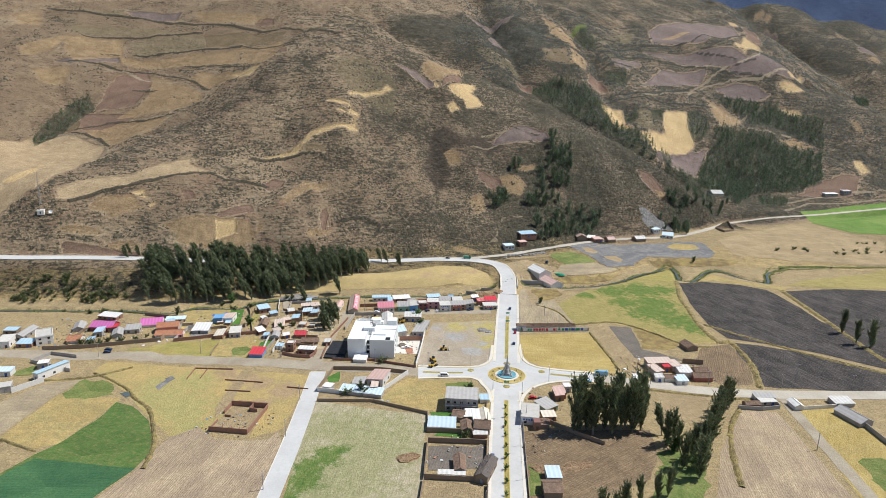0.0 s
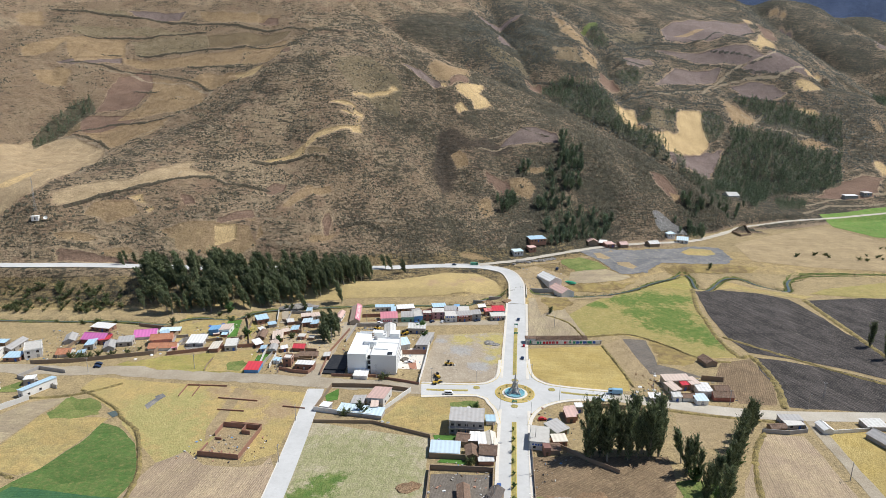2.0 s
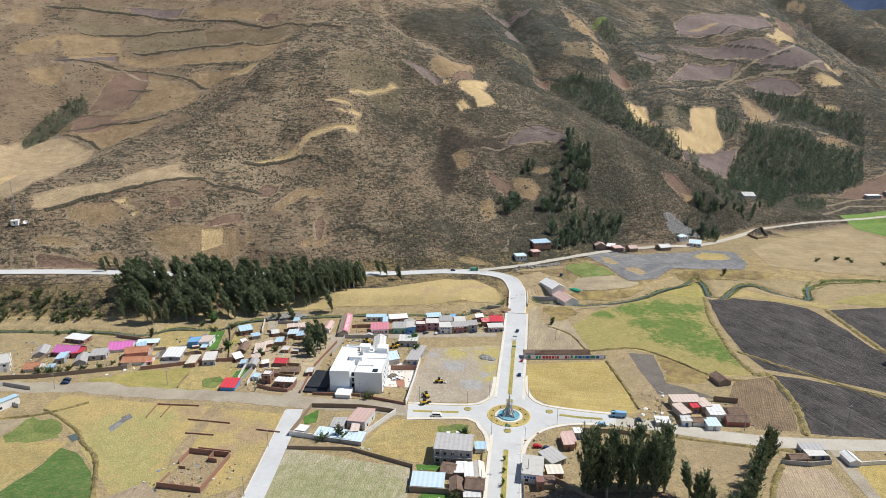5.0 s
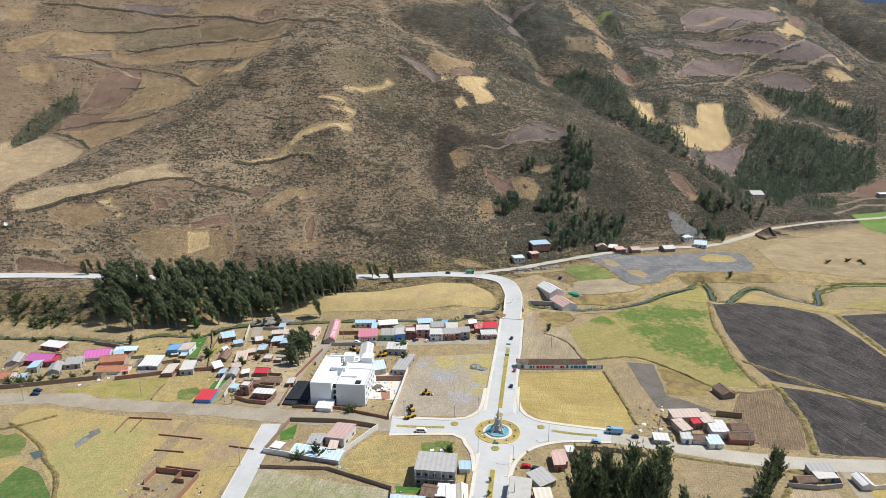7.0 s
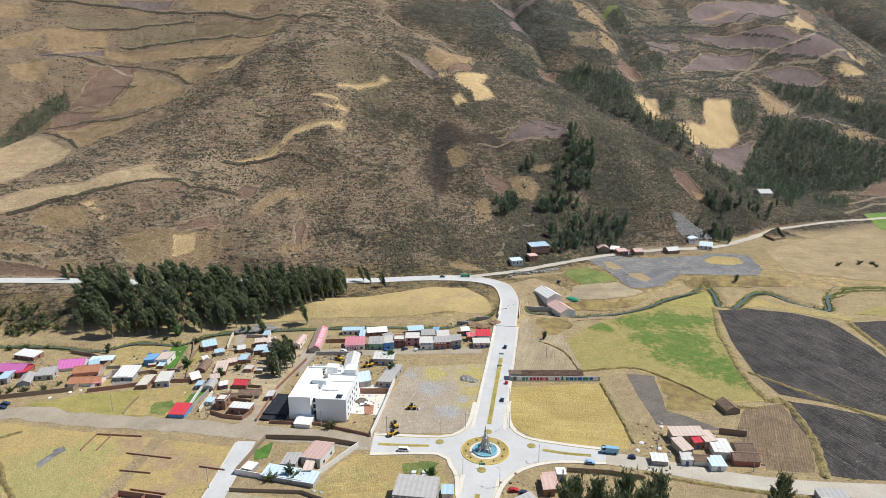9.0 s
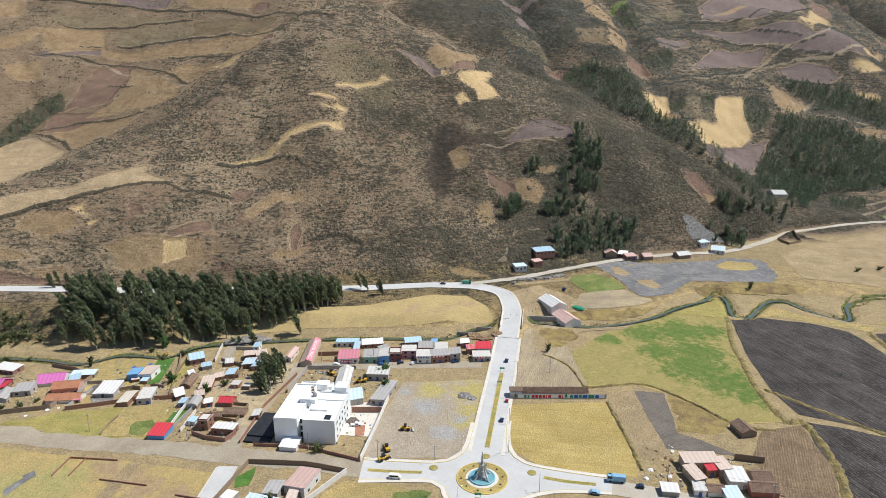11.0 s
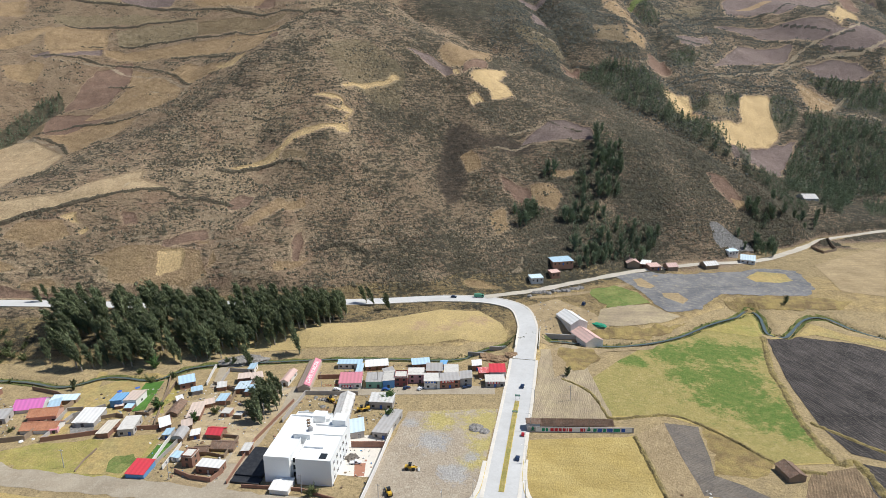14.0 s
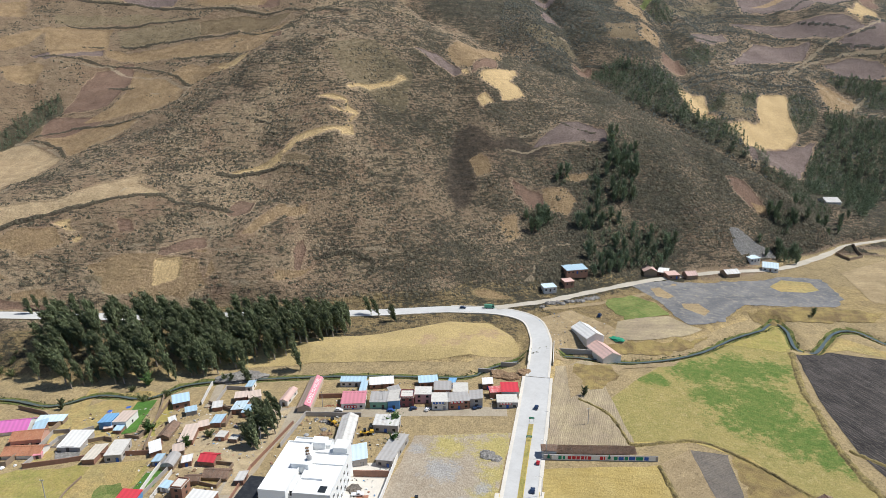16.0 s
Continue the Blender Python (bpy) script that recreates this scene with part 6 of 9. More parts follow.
        if roof == "flat" and storeys == 2:
            part("parapet", boxes((-W, -D, eave + 0.18, W, -D + 0.2, eave + 0.8), (-W, D - 0.2, eave + 0.18, W, D, eave + 0.8), (-W, -D + 0.2, eave + 0.18, -W + 0.2, D - 0.2, eave + 0.8), (W - 0.2, -D + 0.2, eave + 0.18, W, D - 0.2, eave + 0.8)), wall, ob)
    low = h - rise
    door = dice.choice((DOOR_WOOD, DARK_FRAME, INK_BLUE, STEEL))
    n = max(1, int(w / 3.2))
    for level in range(storeys):
        z0 = 0.95 + level * (low / 2)
        if z0 + 1.0 > low - 0.2:
            continue
        for k in range(n):
            px = -W + w * (k + 0.5) / n
            if level == 0 and k == n // 2:
                opening(ob, "door", px, 0.0, min(1.1, w * 0.3), min(2.0, low - 0.4), -D, 0, door, DARK_FRAME)
            else:
                opening(ob, "window", px, z0, min(1.2, w * 0.3), min(1.0, low - z0 - 0.25), -D, 0, GLASS, DARK_FRAME)
        for k in range(int(d / 5.5)):
            opening(ob, "window", -D + d * (k + 0.5) / max(1, int(d / 5.5)), z0, 1.1, min(1.0, low - z0 - 0.25), -W, 1, GLASS, DARK_FRAME)
    return ob


house(-223.5, 383.8, 13.4, 11.4, 4.0, 19, "gable", "magenta", "white")
house(-211.5, 384.9, 5.3, 9.5, 3.0, 30, "shed", "ltblue", "brick")
house(-207.6, 374.7, 13.0, 8.6, 6.0, 19, "gable", "terracotta", "salmon")
house(-202.4, 366.3, 16.6, 7.8, 3.5, 12, "gable", "terracotta", "white")
house(-210.8, 391.2, 12.7, 5.2, 3.0, 14, "shed", "paleblue", "adobe")
house(-185.4, 376.8, 10.3, 11.9, 3.5, 9, "shed", "white", "concrete")
house(-194.5, 364.6, 3.3, 2.6, 2.5, 24, "flat", "pink", "pink")
house(-169.9, 369.5, 5.5, 11.5, 3.0, 9, "shed", "cream", "brick")
house(-161.0, 373.0, 7.1, 12.2, 4.0, 16, "flat", "paleconc", "concrete")
house(-181.0, 393.3, 6.0, 7.7, 5.0, 9, "shed", "blue", "blue")
house(-174.9, 396.6, 7.4, 10.2, 4.5, 5, "shed", "beige", "white")
house(-178.8, 390.1, 3.7, 3.6, 2.5, 24, "shed", "beige", "brick")
house(-172.8, 389.4, 3.5, 3.9, 2.5, 9, "shed", "ltblue", "brick")
house(-157.8, 417.0, 8.0, 8.0, 4.5, 34, "shed", "ltblue", "brick")
house(-148.0, 410.0, 5.2, 4.4, 3.0, 33, "shed", "ltblue", "concrete")
house(-148.4, 391.8, 5.3, 12.1, 3.0, 9, "gable", "tile", "adobe")
house(-146.0, 377.8, 4.6, 9.4, 3.0, 37, "shed", "white", "brick")
house(-139.1, 370.0, 3.4, 5.4, 3.0, 9, "shed", "ltblue", "concrete")
house(-133.0, 369.7, 5.4, 8.2, 3.5, 9, "vault", "grey", "adobe")
house(-134.8, 378.3, 4.6, 6.7, 3.0, 31, "shed", "beige", "adobe")
house(-137.0, 390.4, 6.4, 14.3, 3.0, 17, "shed", "beige", "brick")
house(-117.1, 373.7, 7.0, 6.3, 4.0, 2, "gable", "red", "brick")
house(-108.5, 365.0, 10.5, 6.1, 3.0, 5, "gable", "tile", "adobe")
house(-105.9, 348.9, 10.6, 5.6, 4.0, 0, "flat", "white", "brick")
house(-117.2, 352.0, 4.9, 6.0, 6.0, 1, "flat", "paleconc", "brick")
house(-129.1, 425.9, 5.9, 5.3, 4.0, 20, "shed", "beige", "brick")
house(-122.6, 427.6, 6.2, 5.9, 4.0, 31, "shed", "beige", "white")
house(-119.1, 414.4, 5.0, 7.6, 3.5, 9, "shed", "ltblue", "brick")
house(-130.2, 438.5, 3.6, 7.0, 3.5, 9, "shed", "ltblue", "white")
house(-135.3, 343.4, 8.0, 9.2, 3.0, 4, "shed", "red", "blue")
house(-94.7, 434.7, 6.8, 31.2, 4.0, 9, "gable", "rust", "beigewall")
house(-76.6, 451.0, 13.7, 4.5, 4.0, 9, "shed", "ltblue", "white")
house(-68.9, 444.2, 3.2, 11.1, 4.0, 9, "shed", "ltblue", "white")
house(-70.1, 431.4, 11.9, 10.4, 4.5, 12, "shed", "pink", "white")
house(-57.1, 433.3, 8.8, 9.2, 5.0, 9, "shed", "grey", "green")
house(-49.6, 435.0, 6.0, 11.0, 5.5, 9, "shed", "paleconc", "blue")
house(-43.2, 436.3, 6.8, 7.6, 6.0, 9, "flat", "paleconc", "maroon")
house(-35.8, 440.6, 8.3, 6.5, 6.5, 9, "shed", "paleconc", "pink")
house(-26.2, 436.0, 8.2, 7.4, 6.0, 9, "shed", "paleconc", "white")
house(-17.2, 437.9, 10.5, 7.3, 6.0, 15, "shed", "grey", "brick")
house(-8.6, 441.6, 6.2, 8.7, 6.0, 9, "shed", "grey", "concrete")
house(7.0, 442.8, 10.4, 8.0, 4.0, 9, "flat", "paleconc", "concrete")
house(7.5, 453.5, 8.7, 8.5, 5.0, 9, "shed", "red", "white")
house(0.2, 450.7, 5.6, 5.3, 4.5, 15, "shed", "redwhite", "brick")
house(-36.7, 457.4, 10.0, 6.5, 4.0, 16, "shed", "ltblue", "brick")
house(-27.5, 450.6, 8.8, 8.0, 4.5, 9, "shed", "grey", "brick")
house(-17.8, 449.3, 7.6, 7.9, 5.0, 9, "shed", "paleconc", "brick")
house(-23.5, 457.8, 3.7, 5.1, 4.0, -1, "shed", "blue", "brick")
house(-4.7, 460.1, 5.1, 7.0, 4.0, 9, "shed", "white", "brick")
house(-61.3, 452.6, 12.7, 7.0, 3.5, 17, "shed", "white", "brick")
house(-51.4, 441.9, 5.7, 8.8, 4.5, 27, "shed", "grey", "brick")
house(-105.2, 430.5, 4.2, 13.4, 4.0, 1, "gable", "pinktin", "white")
house(-64.5, 402.6, 7.3, 24.4, 5.0, 9, "gable", "whitetin", "concrete")
house(-47.6, 412.4, 11.8, 7.9, 5.0, 4, "shed", "whitetin", "concrete")
house(-39.8, 392.8, 7.3, 20.8, 4.0, -7, "shed", "grey", "concrete")
house(-54.5, 386.3, 9.1, 11.6, 4.0, 19, "shed", "paleblue", "concrete")
house(-8.0, 293.0, 16.7, 13.0, 7.0, 0, "hall", "grey", "concrete")
house(3.5, 298.6, 4.5, 5.0, 3.0, 6, "shed", "ltblue", "white")
house(-16.8, 270.3, 13.3, 8.4, 3.5, 1, "shed", "paleblue", "paleblue")
house(-9.0, 279.7, 5.9, 7.3, 4.0, -5, "gable", "tile", "adobe")
house(-3.9, 279.8, 4.2, 7.9, 4.0, -2, "shed", "white", "adobe")
house(-0.4, 277.9, 3.3, 9.9, 4.5, 6, "shed", "white", "white")
house(3.8, 277.9, 4.7, 11.1, 5.0, 6, "gable", "cream", "white")
house(-4.7, 268.6, 5.4, 8.3, 4.0, 6, "gable", "tile", "adobe")
house(2.8, 269.7, 7.5, 8.5, 5.0, -2, "gable", "tile", "adobe")
house(1.9, 263.8, 6.7, 3.5, 2.8, 6, "shed", "whitetin", "brick")
house(-6.7, 237.6, 4.8, 11.4, 4.0, 5, "gable", "tile", "adobe")
house(5.0, 234.5, 5.2, 14.7, 5.0, -17, "gable", "darktile", "adobe")
house(-9.8, 230.2, 11.4, 3.2, 3.0, 1, "shed", "whitetin", "adobe")
house(26.7, 283.4, 8.8, 13.9, 5.0, -5, "flat", "paleconc", "white")
house(29.0, 276.9, 3.0, 9.8, 4.8, 6, "flat", "maroon", "brick")
house(32.8, 276.6, 5.0, 5.9, 3.5, 6, "gable", "tile", "adobe")
house(35.6, 293.4, 8.4, 8.8, 4.0, 39, "shed", "grey", "greenwall")
house(43.3, 307.1, 4.5, 9.0, 4.0, 6, "shed", "pinktin", "brick")
house(35.8, 283.4, 6.6, 5.4, 3.5, 10, "shed", "cream", "brick")
house(33.2, 233.7, 5.9, 7.2, 4.0, 5, "shed", "paleblue", "white")
house(31.7, 224.3, 7.3, 8.3, 4.5, 5, "gable", "tile", "adobe")
house(107.5, 351.8, 14.8, 6.5, 5.0, 9, "shed", "beige", "beigewall")
house(103.3, 341.7, 4.6, 9.9, 4.5, 18, "shed", "beige", "beigewall")
house(115.9, 349.5, 5.0, 8.4, 4.5, 13, "shed", "beige", "beigewall")
house(110.7, 347.7, 3.5, 6.9, 4.0, 7, "shed", "red", "brick")
house(119.9, 343.0, 8.0, 10.9, 4.0, 1, "flat", "white", "white")
house(128.3, 337.1, 10.7, 6.9, 4.0, 3, "gable", "tile", "redwall")
house(130.2, 345.2, 7.9, 7.5, 3.5, 7, "gable", "tile", "adobe")
house(103.3, 333.5, 4.4, 5.6, 3.5, -3, "shed", "whitetin", "white")
house(109.3, 333.9, 6.6, 5.1, 3.5, 4, "gable", "tile", "white")
house(115.1, 331.5, 6.2, 6.5, 3.5, 7, "shed", "paleblue", "white")
house(91.6, 331.7, 6.5, 5.1, 3.0, 0, "shed", "white", "concrete")
house(134.8, 381.9, 7.3, 9.4, 4.0, 16, "gable", "tile", "adobe")
house(44.2, 309.2, 5.0, 8.8, 4.0, 7, "shed", "pinktin", "brick")
house(48.8, 315.0, 3.9, 4.6, 4.0, 7, "flat", "white", "concrete")
house(144.4, 307.2, 7.9, 4.1, 3.0, 10, "gable", "tile", "adobe")
house(153.6, 310.6, 8.6, 4.3, 3.0, 10, "shed", "paleconc", "concrete")
house(153.9, 314.9, 10.8, 4.6, 3.5, 2, "shed", "grey", "concrete")
house(167.6, 308.7, 4.8, 7.3, 3.5, 6, "gable", "white", "white")
house(191.3, 298.4, 8.4, 15.0, 4.0, 21, "gable", "grey", "concrete")
house(193.9, 314.5, 10.4, 6.8, 3.0, 6, "shed", "whitetin", "concrete")
house(44.7, 621.5, 16.9, 10.6, 3.6, 22, "shed", "ltblue", "brick", True)
house(25.7, 598.9, 9.7, 6.9, 3.6, 23, "shed", "paleblue", "white", True)
house(39.6, 609.0, 7.6, 6.1, 3.6, 28, "shed", "pinktin", "brick", True)
house(103.7, 653.5, 10.1, 13.3, 3.6, 8, "gable", "pinktin", "adobe", True)
house(120.5, 647.3, 9.3, 8.2, 3.6, 17, "shed", "pinktin", "brick", True)
house(115.6, 655.4, 7.7, 9.5, 3.6, -14, "shed", "white", "brick", True)
house(135.0, 651.8, 8.5, 9.0, 3.6, 18, "gable", "pinktin", "adobe", True)
house(167.9, 663.8, 11.7, 9.2, 3.6, 22, "gable", "whitetin", "adobe", True)
house(204.3, 684.8, 11.4, 12.9, 3.6, -16, "shed", "paleblue", "white", True)
house(194.0, 698.1, 9.9, 6.8, 3.6, 27, "shed", "paleblue", "white", True)
house(321.8, 883.1, 15.2, 18.9, 3.6, 7, "gable", "whitetin", "white", True)
house(500, 927, 20, 7, 3.2, 12, "shed", "white", "concrete", True)
house(526, 936, 12, 8, 3.6, 12, "shed", "whitetin", "concrete", True)
house(-137.1, 416.2, 4.6, 5.4, 3.0, 23, "shed", "whitetin", "brick")
house(-134.4, 398.6, 4.5, 4.5, 3.0, 35, "shed", "beige", "brick")
house(-121.3, 391.9, 4.4, 5.0, 2.6, 3, "flat", "paleconc", "brick")
house(-114.4, 390.7, 3.6, 3.6, 2.4, 2, "flat", "paleconc", "adobe")
house(-151.5, 399.6, 3.0, 5.6, 3.0, 39, "shed", "white", "brick")
house(-116.4, 359.6, 5.7, 4.2, 3.5, 13, "gable", "tile", "adobe")
house(-124.6, 353.9, 3.9, 3.8, 3.0, -6, "shed", "ltblue", "white")
house(-126.3, 371.4, 3.9, 5.1, 3.0, 24, "shed", "white", "brick")
house(-129.7, 403.6, 4.8, 7.6, 3.0, 8, "shed", "ltblue", "brick")
house(-125.0, 416.5, 6.2, 8.2, 3.5, 8, "shed", "paleblue", "brick")
house(-185.5, 372.8, 5.7, 4.6, 2.8, 19, "flat", "grey", "concrete")
house(-97.0, 363.9, 3.5, 6.0, 3.0, 7, "shed", "whitetin", "brick")
house(-304.6, 358.3, 8.2, 4.9, 4.0, 6, "shed", "ltblue", "adobe")
house(-293.1, 355.6, 6.3, 16.5, 4.5, 6, "gable", "grey", "concrete")
house(-276.0, 349.5, 9.3, 14.3, 6.0, 36, "flat", "paleconc", "white")
house(-282.0, 341.3, 9.0, 7.3, 3.5, 12, "shed", "ltblue", "brick")
house(-295.2, 341.2, 7.5, 12.8, 5.0, 20, "flat", "paleconc", "white")
house(-267.2, 371.1, 6.2, 12.2, 3.5, 25, "gable", "grey", "concrete")
house(-250.6, 372.9, 14.8, 10.1, 5.0, 2, "gable", "magenta", "maroon")
house(-243.3, 370.9, 5.5, 7.5, 4.0, 17, "shed", "red", "brick")
house(-248.2, 363.3, 5.0, 9.3, 4.0, 17, "shed", "ltblue", "concrete")
house(-235.9, 363.4, 6.2, 11.3, 3.5, 24, "gable", "grey", "concrete")
house(-229.5, 370.3, 8.8, 8.3, 4.0, 19, "shed", "grey", "concrete")
house(-256.7, 351.1, 7.9, 8.7, 3.5, 13, "gable", "terracotta", "white")
house(-246.3, 350.9, 4.2, 5.5, 3.0, 19, "shed", "ltblue", "concrete")
house(-258.1, 391.4, 14.2, 7.0, 3.5, -7, "shed", "white", "brick")
house(-240.3, 305.8, 4.5, 18.2, 5.0, -22, "shed", "ltblue", "white")
house(-250.5, 313.5, 5.4, 5.4, 4.0, 22, "flat", "white", "concrete")
house(-265.7, 301.9, 9.4, 5.2, 4.0, 10, "shed", "paleblue", "white")
house(-252.7, 283.7, 9.4, 6.7, 4.0, 30, "flat", "paleconc", "concrete")
house(-55.6, 315.7, 9.3, 12.7, 5.0, -11, "shed", "pinktin", "white")
house(-56.3, 307.2, 3.6, 10.1, 4.0, 6, "shed", "beige", "concrete")
house(-65.5, 309.9, 6.3, 8.2, 3.5, 0, "shed", "grey", "concrete")
house(-62.2, 300.3, 23.2, 6.7, 3.0, -7, "shed", "paleblue", "concrete")
house(-81.2, 303.3, 4.9, 5.0, 3.0, -10, "flat", "white", "concrete")
house(-71.0, 341.6, 7.8, 7.2, 3.0, 0, "shed", "white", "white")
house(50.5, 526.5, 12.0, 19.0, 3.8, 28, "gable", "white", "white", True)
house(59.4, 509.7, 12.0, 18.0, 3.6, 28, "gable", "pinktin", "white", True)


# ---- the large white building ----
def white_building():
    ob = thing("municipal_building", pose(-66.5, 364, 0, 0, 0, 2.5), "large white three-storey building with stepped flat roofs", "building")
    mass = [("wing", (-14, -18.5, -0.5, -3.2, 14, 11.6)), ("wing", (-3.2, -15.5, -0.5, -0.6, 14, 9.2)), ("wing", (-0.6, -18.5, -0.5, 14.3, 8, 11.2)), ("wing", (-12.5, 14, -0.5, 4, 19, 10.4)), ("stair_tower", (7.2, 8, -0.5, 13.2, 14.5, 14.2)), ("stair_tower", (-4, 13.2, -0.5, 2.2, 18, 12.6)), ("roof_room", (-6.5, -3.5, 9.4, 0.8, 2.4, 13.6)), ("wing", (-0.6, 8, -0.5, 7.2, 14, 9.6))]
    for name, b in mass:
        part(name, boxes(b), BRIGHT_WHITE, ob)
    for x0, y0, x1, y1, z in ((-14, -18.5, -3.2, 14, 11.6), (-0.6, -18.5, 14.3, 8, 11.2), (-12.5, 14, 4, 19, 10.4)):
        part("parapet", boxes((x0, y0, z, x1, y0 + 0.25, z + 0.7), (x0, y1 - 0.25, z, x1, y1, z + 0.7), (x0, y0 + 0.25, z, x0 + 0.25, y1 - 0.25, z + 0.7), (x1 - 0.25, y0 + 0.25, z, x1, y1 - 0.25, z + 0.7)), BRIGHT_WHITE, ob)
    part("roof_screed", boxes((-13.7, -18.2, 11.6, -3.5, 13.7, 11.64)), BRIGHT_WHITE, ob)
    part("roof_screed", boxes((-0.3, -18.2, 11.2, 14.0, 7.7, 11.24)), BRIGHT_WHITE, ob)
    part("skylight", boxes((8.8, -16.4, 11.3, 11.6, -13.2, 11.7)), GLASS, ob, "dark roof light")
    part("roof_beam", boxes((0.2, -9.5, 11.24, 8.4, -8.6, 12.0)), BRIGHT_WHITE, ob)
    part("roof_beam", boxes((1.0, 0.4, 11.24, 13.8, 0.9, 11.7)), BRIGHT_WHITE, ob)
    part("water_tank", lathe([(0.01, 13.6), (1.0, 13.6), (1.05, 15.0), (0.7, 15.5), (0.01, 15.6)], 16), STEEL, ob)
    tower = bmesh.new()
    for sx in (-1, 1):
        for sy in (-1, 1):
            tube(tower, [(-2.4 + sx * 0.7, 4.4 + sy * 0.7, 9.2), (-2.4 + sx * 0.35, 4.4 + sy * 0.35, 15.8)], [0.12, 0.09], 5)
    for z in (11, 12.6, 14.2, 15.7):
        box(tower, -3.1, 3.7, z, -1.7, 5.1, z + 0.15)
    part("tank_stand", tower, DOOR_WOOD, ob)
    for k in range(3):
        z = 1.6 + k * 3.3
        opening(ob, "window", -1.9, z, 1.5, 2.0, -15.5, 0, GLASS, DARK_FRAME)
    for k in range(3):
        for j in range(5):
            opening(ob, "window", -14.5 + j * 4.6, 1.2 + k * 3.4, 1.8, 1.6, -14.3, 1, GLASS, BRIGHT_WHITE)
    part("door_leaf", boxes((-2.6, -15.56, 0, -1.2, -15.5, 2.3)), DARK_FRAME, ob)
    return ob


white_building()


def simple(name, bm, material, label, category, group="", m=None):
    return single(name, bm, material, m or Matrix(), label, category, group)


# ---- walls round plots ----
def plot_wall(points, height, material, label, thick=0.3, closed=False, category="wall"):
    """A standing wall along a broken line, uneven on top, with a coping."""
    line = points + points[:1] if closed else points
    ob = thing("boundary_wall", pose(line[0][0], line[0][1], 0), label, category, "plot walls")
    inv = Vector((line[0][0], line[0][1], 0))
    for (ax, ay), (bx, by) in zip(line, line[1:]):
        L = math.hypot(bx - ax, by - ay)
        n = max(1, int(L / 5))
        u = Vector((bx - ax, by - ay, 0)) / L
        s = Vector((-u.y, u.x, 0)) * thick / 2
        bm = bmesh.new()
        lo, hi = [], []
        for k in range(n + 1):
            p = Vector((ax, ay, 0)) + u * (L * k / n) - inv
            z = max(ground_z(p.x + inv.x, p.y + inv.y), -0.5)
            h = height * (1 + 0.10 * noise.noise((ax + k * 1.7, ay, 2.0)))
            lo.append([bm.verts.new((p.x + q.x, p.y + q.y, z - 0.4)) for q in (s, -s)])
            hi.append([bm.verts.new((p.x + q.x, p.y + q.y, z + h)) for q in (s, -s)])
        for k in range(n):
            bm.faces.new((lo[k][0], lo[k + 1][0], hi[k + 1][0], hi[k][0]))
            bm.faces.new((lo[k + 1][1], lo[k][1], hi[k][1], hi[k + 1][1]))
            bm.faces.new((hi[k][0], hi[k + 1][0], hi[k + 1][1], hi[k][1]))
        bm.faces.new((lo[0][0], hi[0][0], hi[0][1], lo[0][1])), bm.faces.new((lo[-1][1], hi[-1][1], hi[-1][0], lo[-1][0]))
        bmesh.ops.recalc_face_normals(bm, faces=bm.faces[:])
        part("wall_run", bm, material, ob)
    return ob


ADOBE, BRICK, RENDER, WHITE = WALLS["adobe"], WALLS["brick"], WALLS["concrete"], WALLS["white"]
plot_wall([(-267.8, 335.6), (-244.1, 340.8), (-203.6, 356.8), (-204.7, 389.5)], 2.6, ADOBE, "long mud-brick wall beside the dirt road")
plot_wall([(-195.2, 356.6), (-183.5, 361.7), (-174.0, 366.1), (-164.9, 370.5), (-147.6, 374.6), (-146, 383)], 2.4, BRICK, "brick and render wall in front of yards")
plot_wall([(-195.2, 356.6), (-196, 378), (-186, 389)], 2.2, RENDER, "grey wall along a side lane")
plot_wall([(-86.7, 300.2), (-55.5, 296.4), (-40.4, 326.4)], 2.6, WHITE, "white plastered wall round a yard")
plot_wall([(-40.4, 326.4), (-58.7, 329.0), (-84.3, 327.1), (-86.7, 300.2)], 2.4, ADOBE, "mud-brick wall beside the dirt road")
plot_wall([(-83.8, 289.2), (-54.6, 291.6), (-24.8, 281.7), (-23.6, 269.3)], 1.8, ADOBE, "low mud-brick wall between two fields")
plot_wall([(-23.8, 265.2), (-6, 265.5), (5.2, 265.5)], 2.6, ADOBE, "mud-brick wall behind garden beds")
plot_wall([(-22.4, 256.4), (-21.4, 228.3), (4.8, 228.8), (5.2, 257.2)], 2.6, ADOBE, "mud-brick wall round a farmyard", closed=True)
plot_wall([(-21.4, 227), (-21.6, 190), (-20, 150)], 2.2, ADOBE, "mud-brick wall beside a stubble field")
plot_wall([(5.2, 300), (4.6, 281)], 1.6, ADOBE, "short wall beside the avenue")
plot_wall([(5.6, 226), (5.0, 180)], 2.6, ADOBE, "mud-brick wall along the avenue")
plot_wall([(22.8, 276), (22.6, 250), (22.4, 218), (21, 170)], 1.6, ADOBE, "low mud-brick wall along the avenue")
plot_wall([(136.0, 303.5), (148.7, 303.0), (158.5, 305.8), (159.4, 313.1)], 2.2, RENDER, "grey wall round a roadside yard")
plot_wall([(170, 306), (173.3, 306.6), (189.5, 310.1)], 2.0, WHITE, "whitish wall beside the main road")
plot_wall([(190.1, 314.4), (192.7, 297.2), (194.9, 269.5), (196, 240)], 2.4, RENDER, "grey wall beside a golden field")
plot_wall([(-95, 341), (-97.3, 372.4), (-93.5, 408.9)], 1.8, BRICK, "low brick wall along a lane")
plot_wall([(-88, 340), (-63.5, 341.5), (-36.8, 335.0)], 1.6, BRICK, "low brick wall in front of the white building")
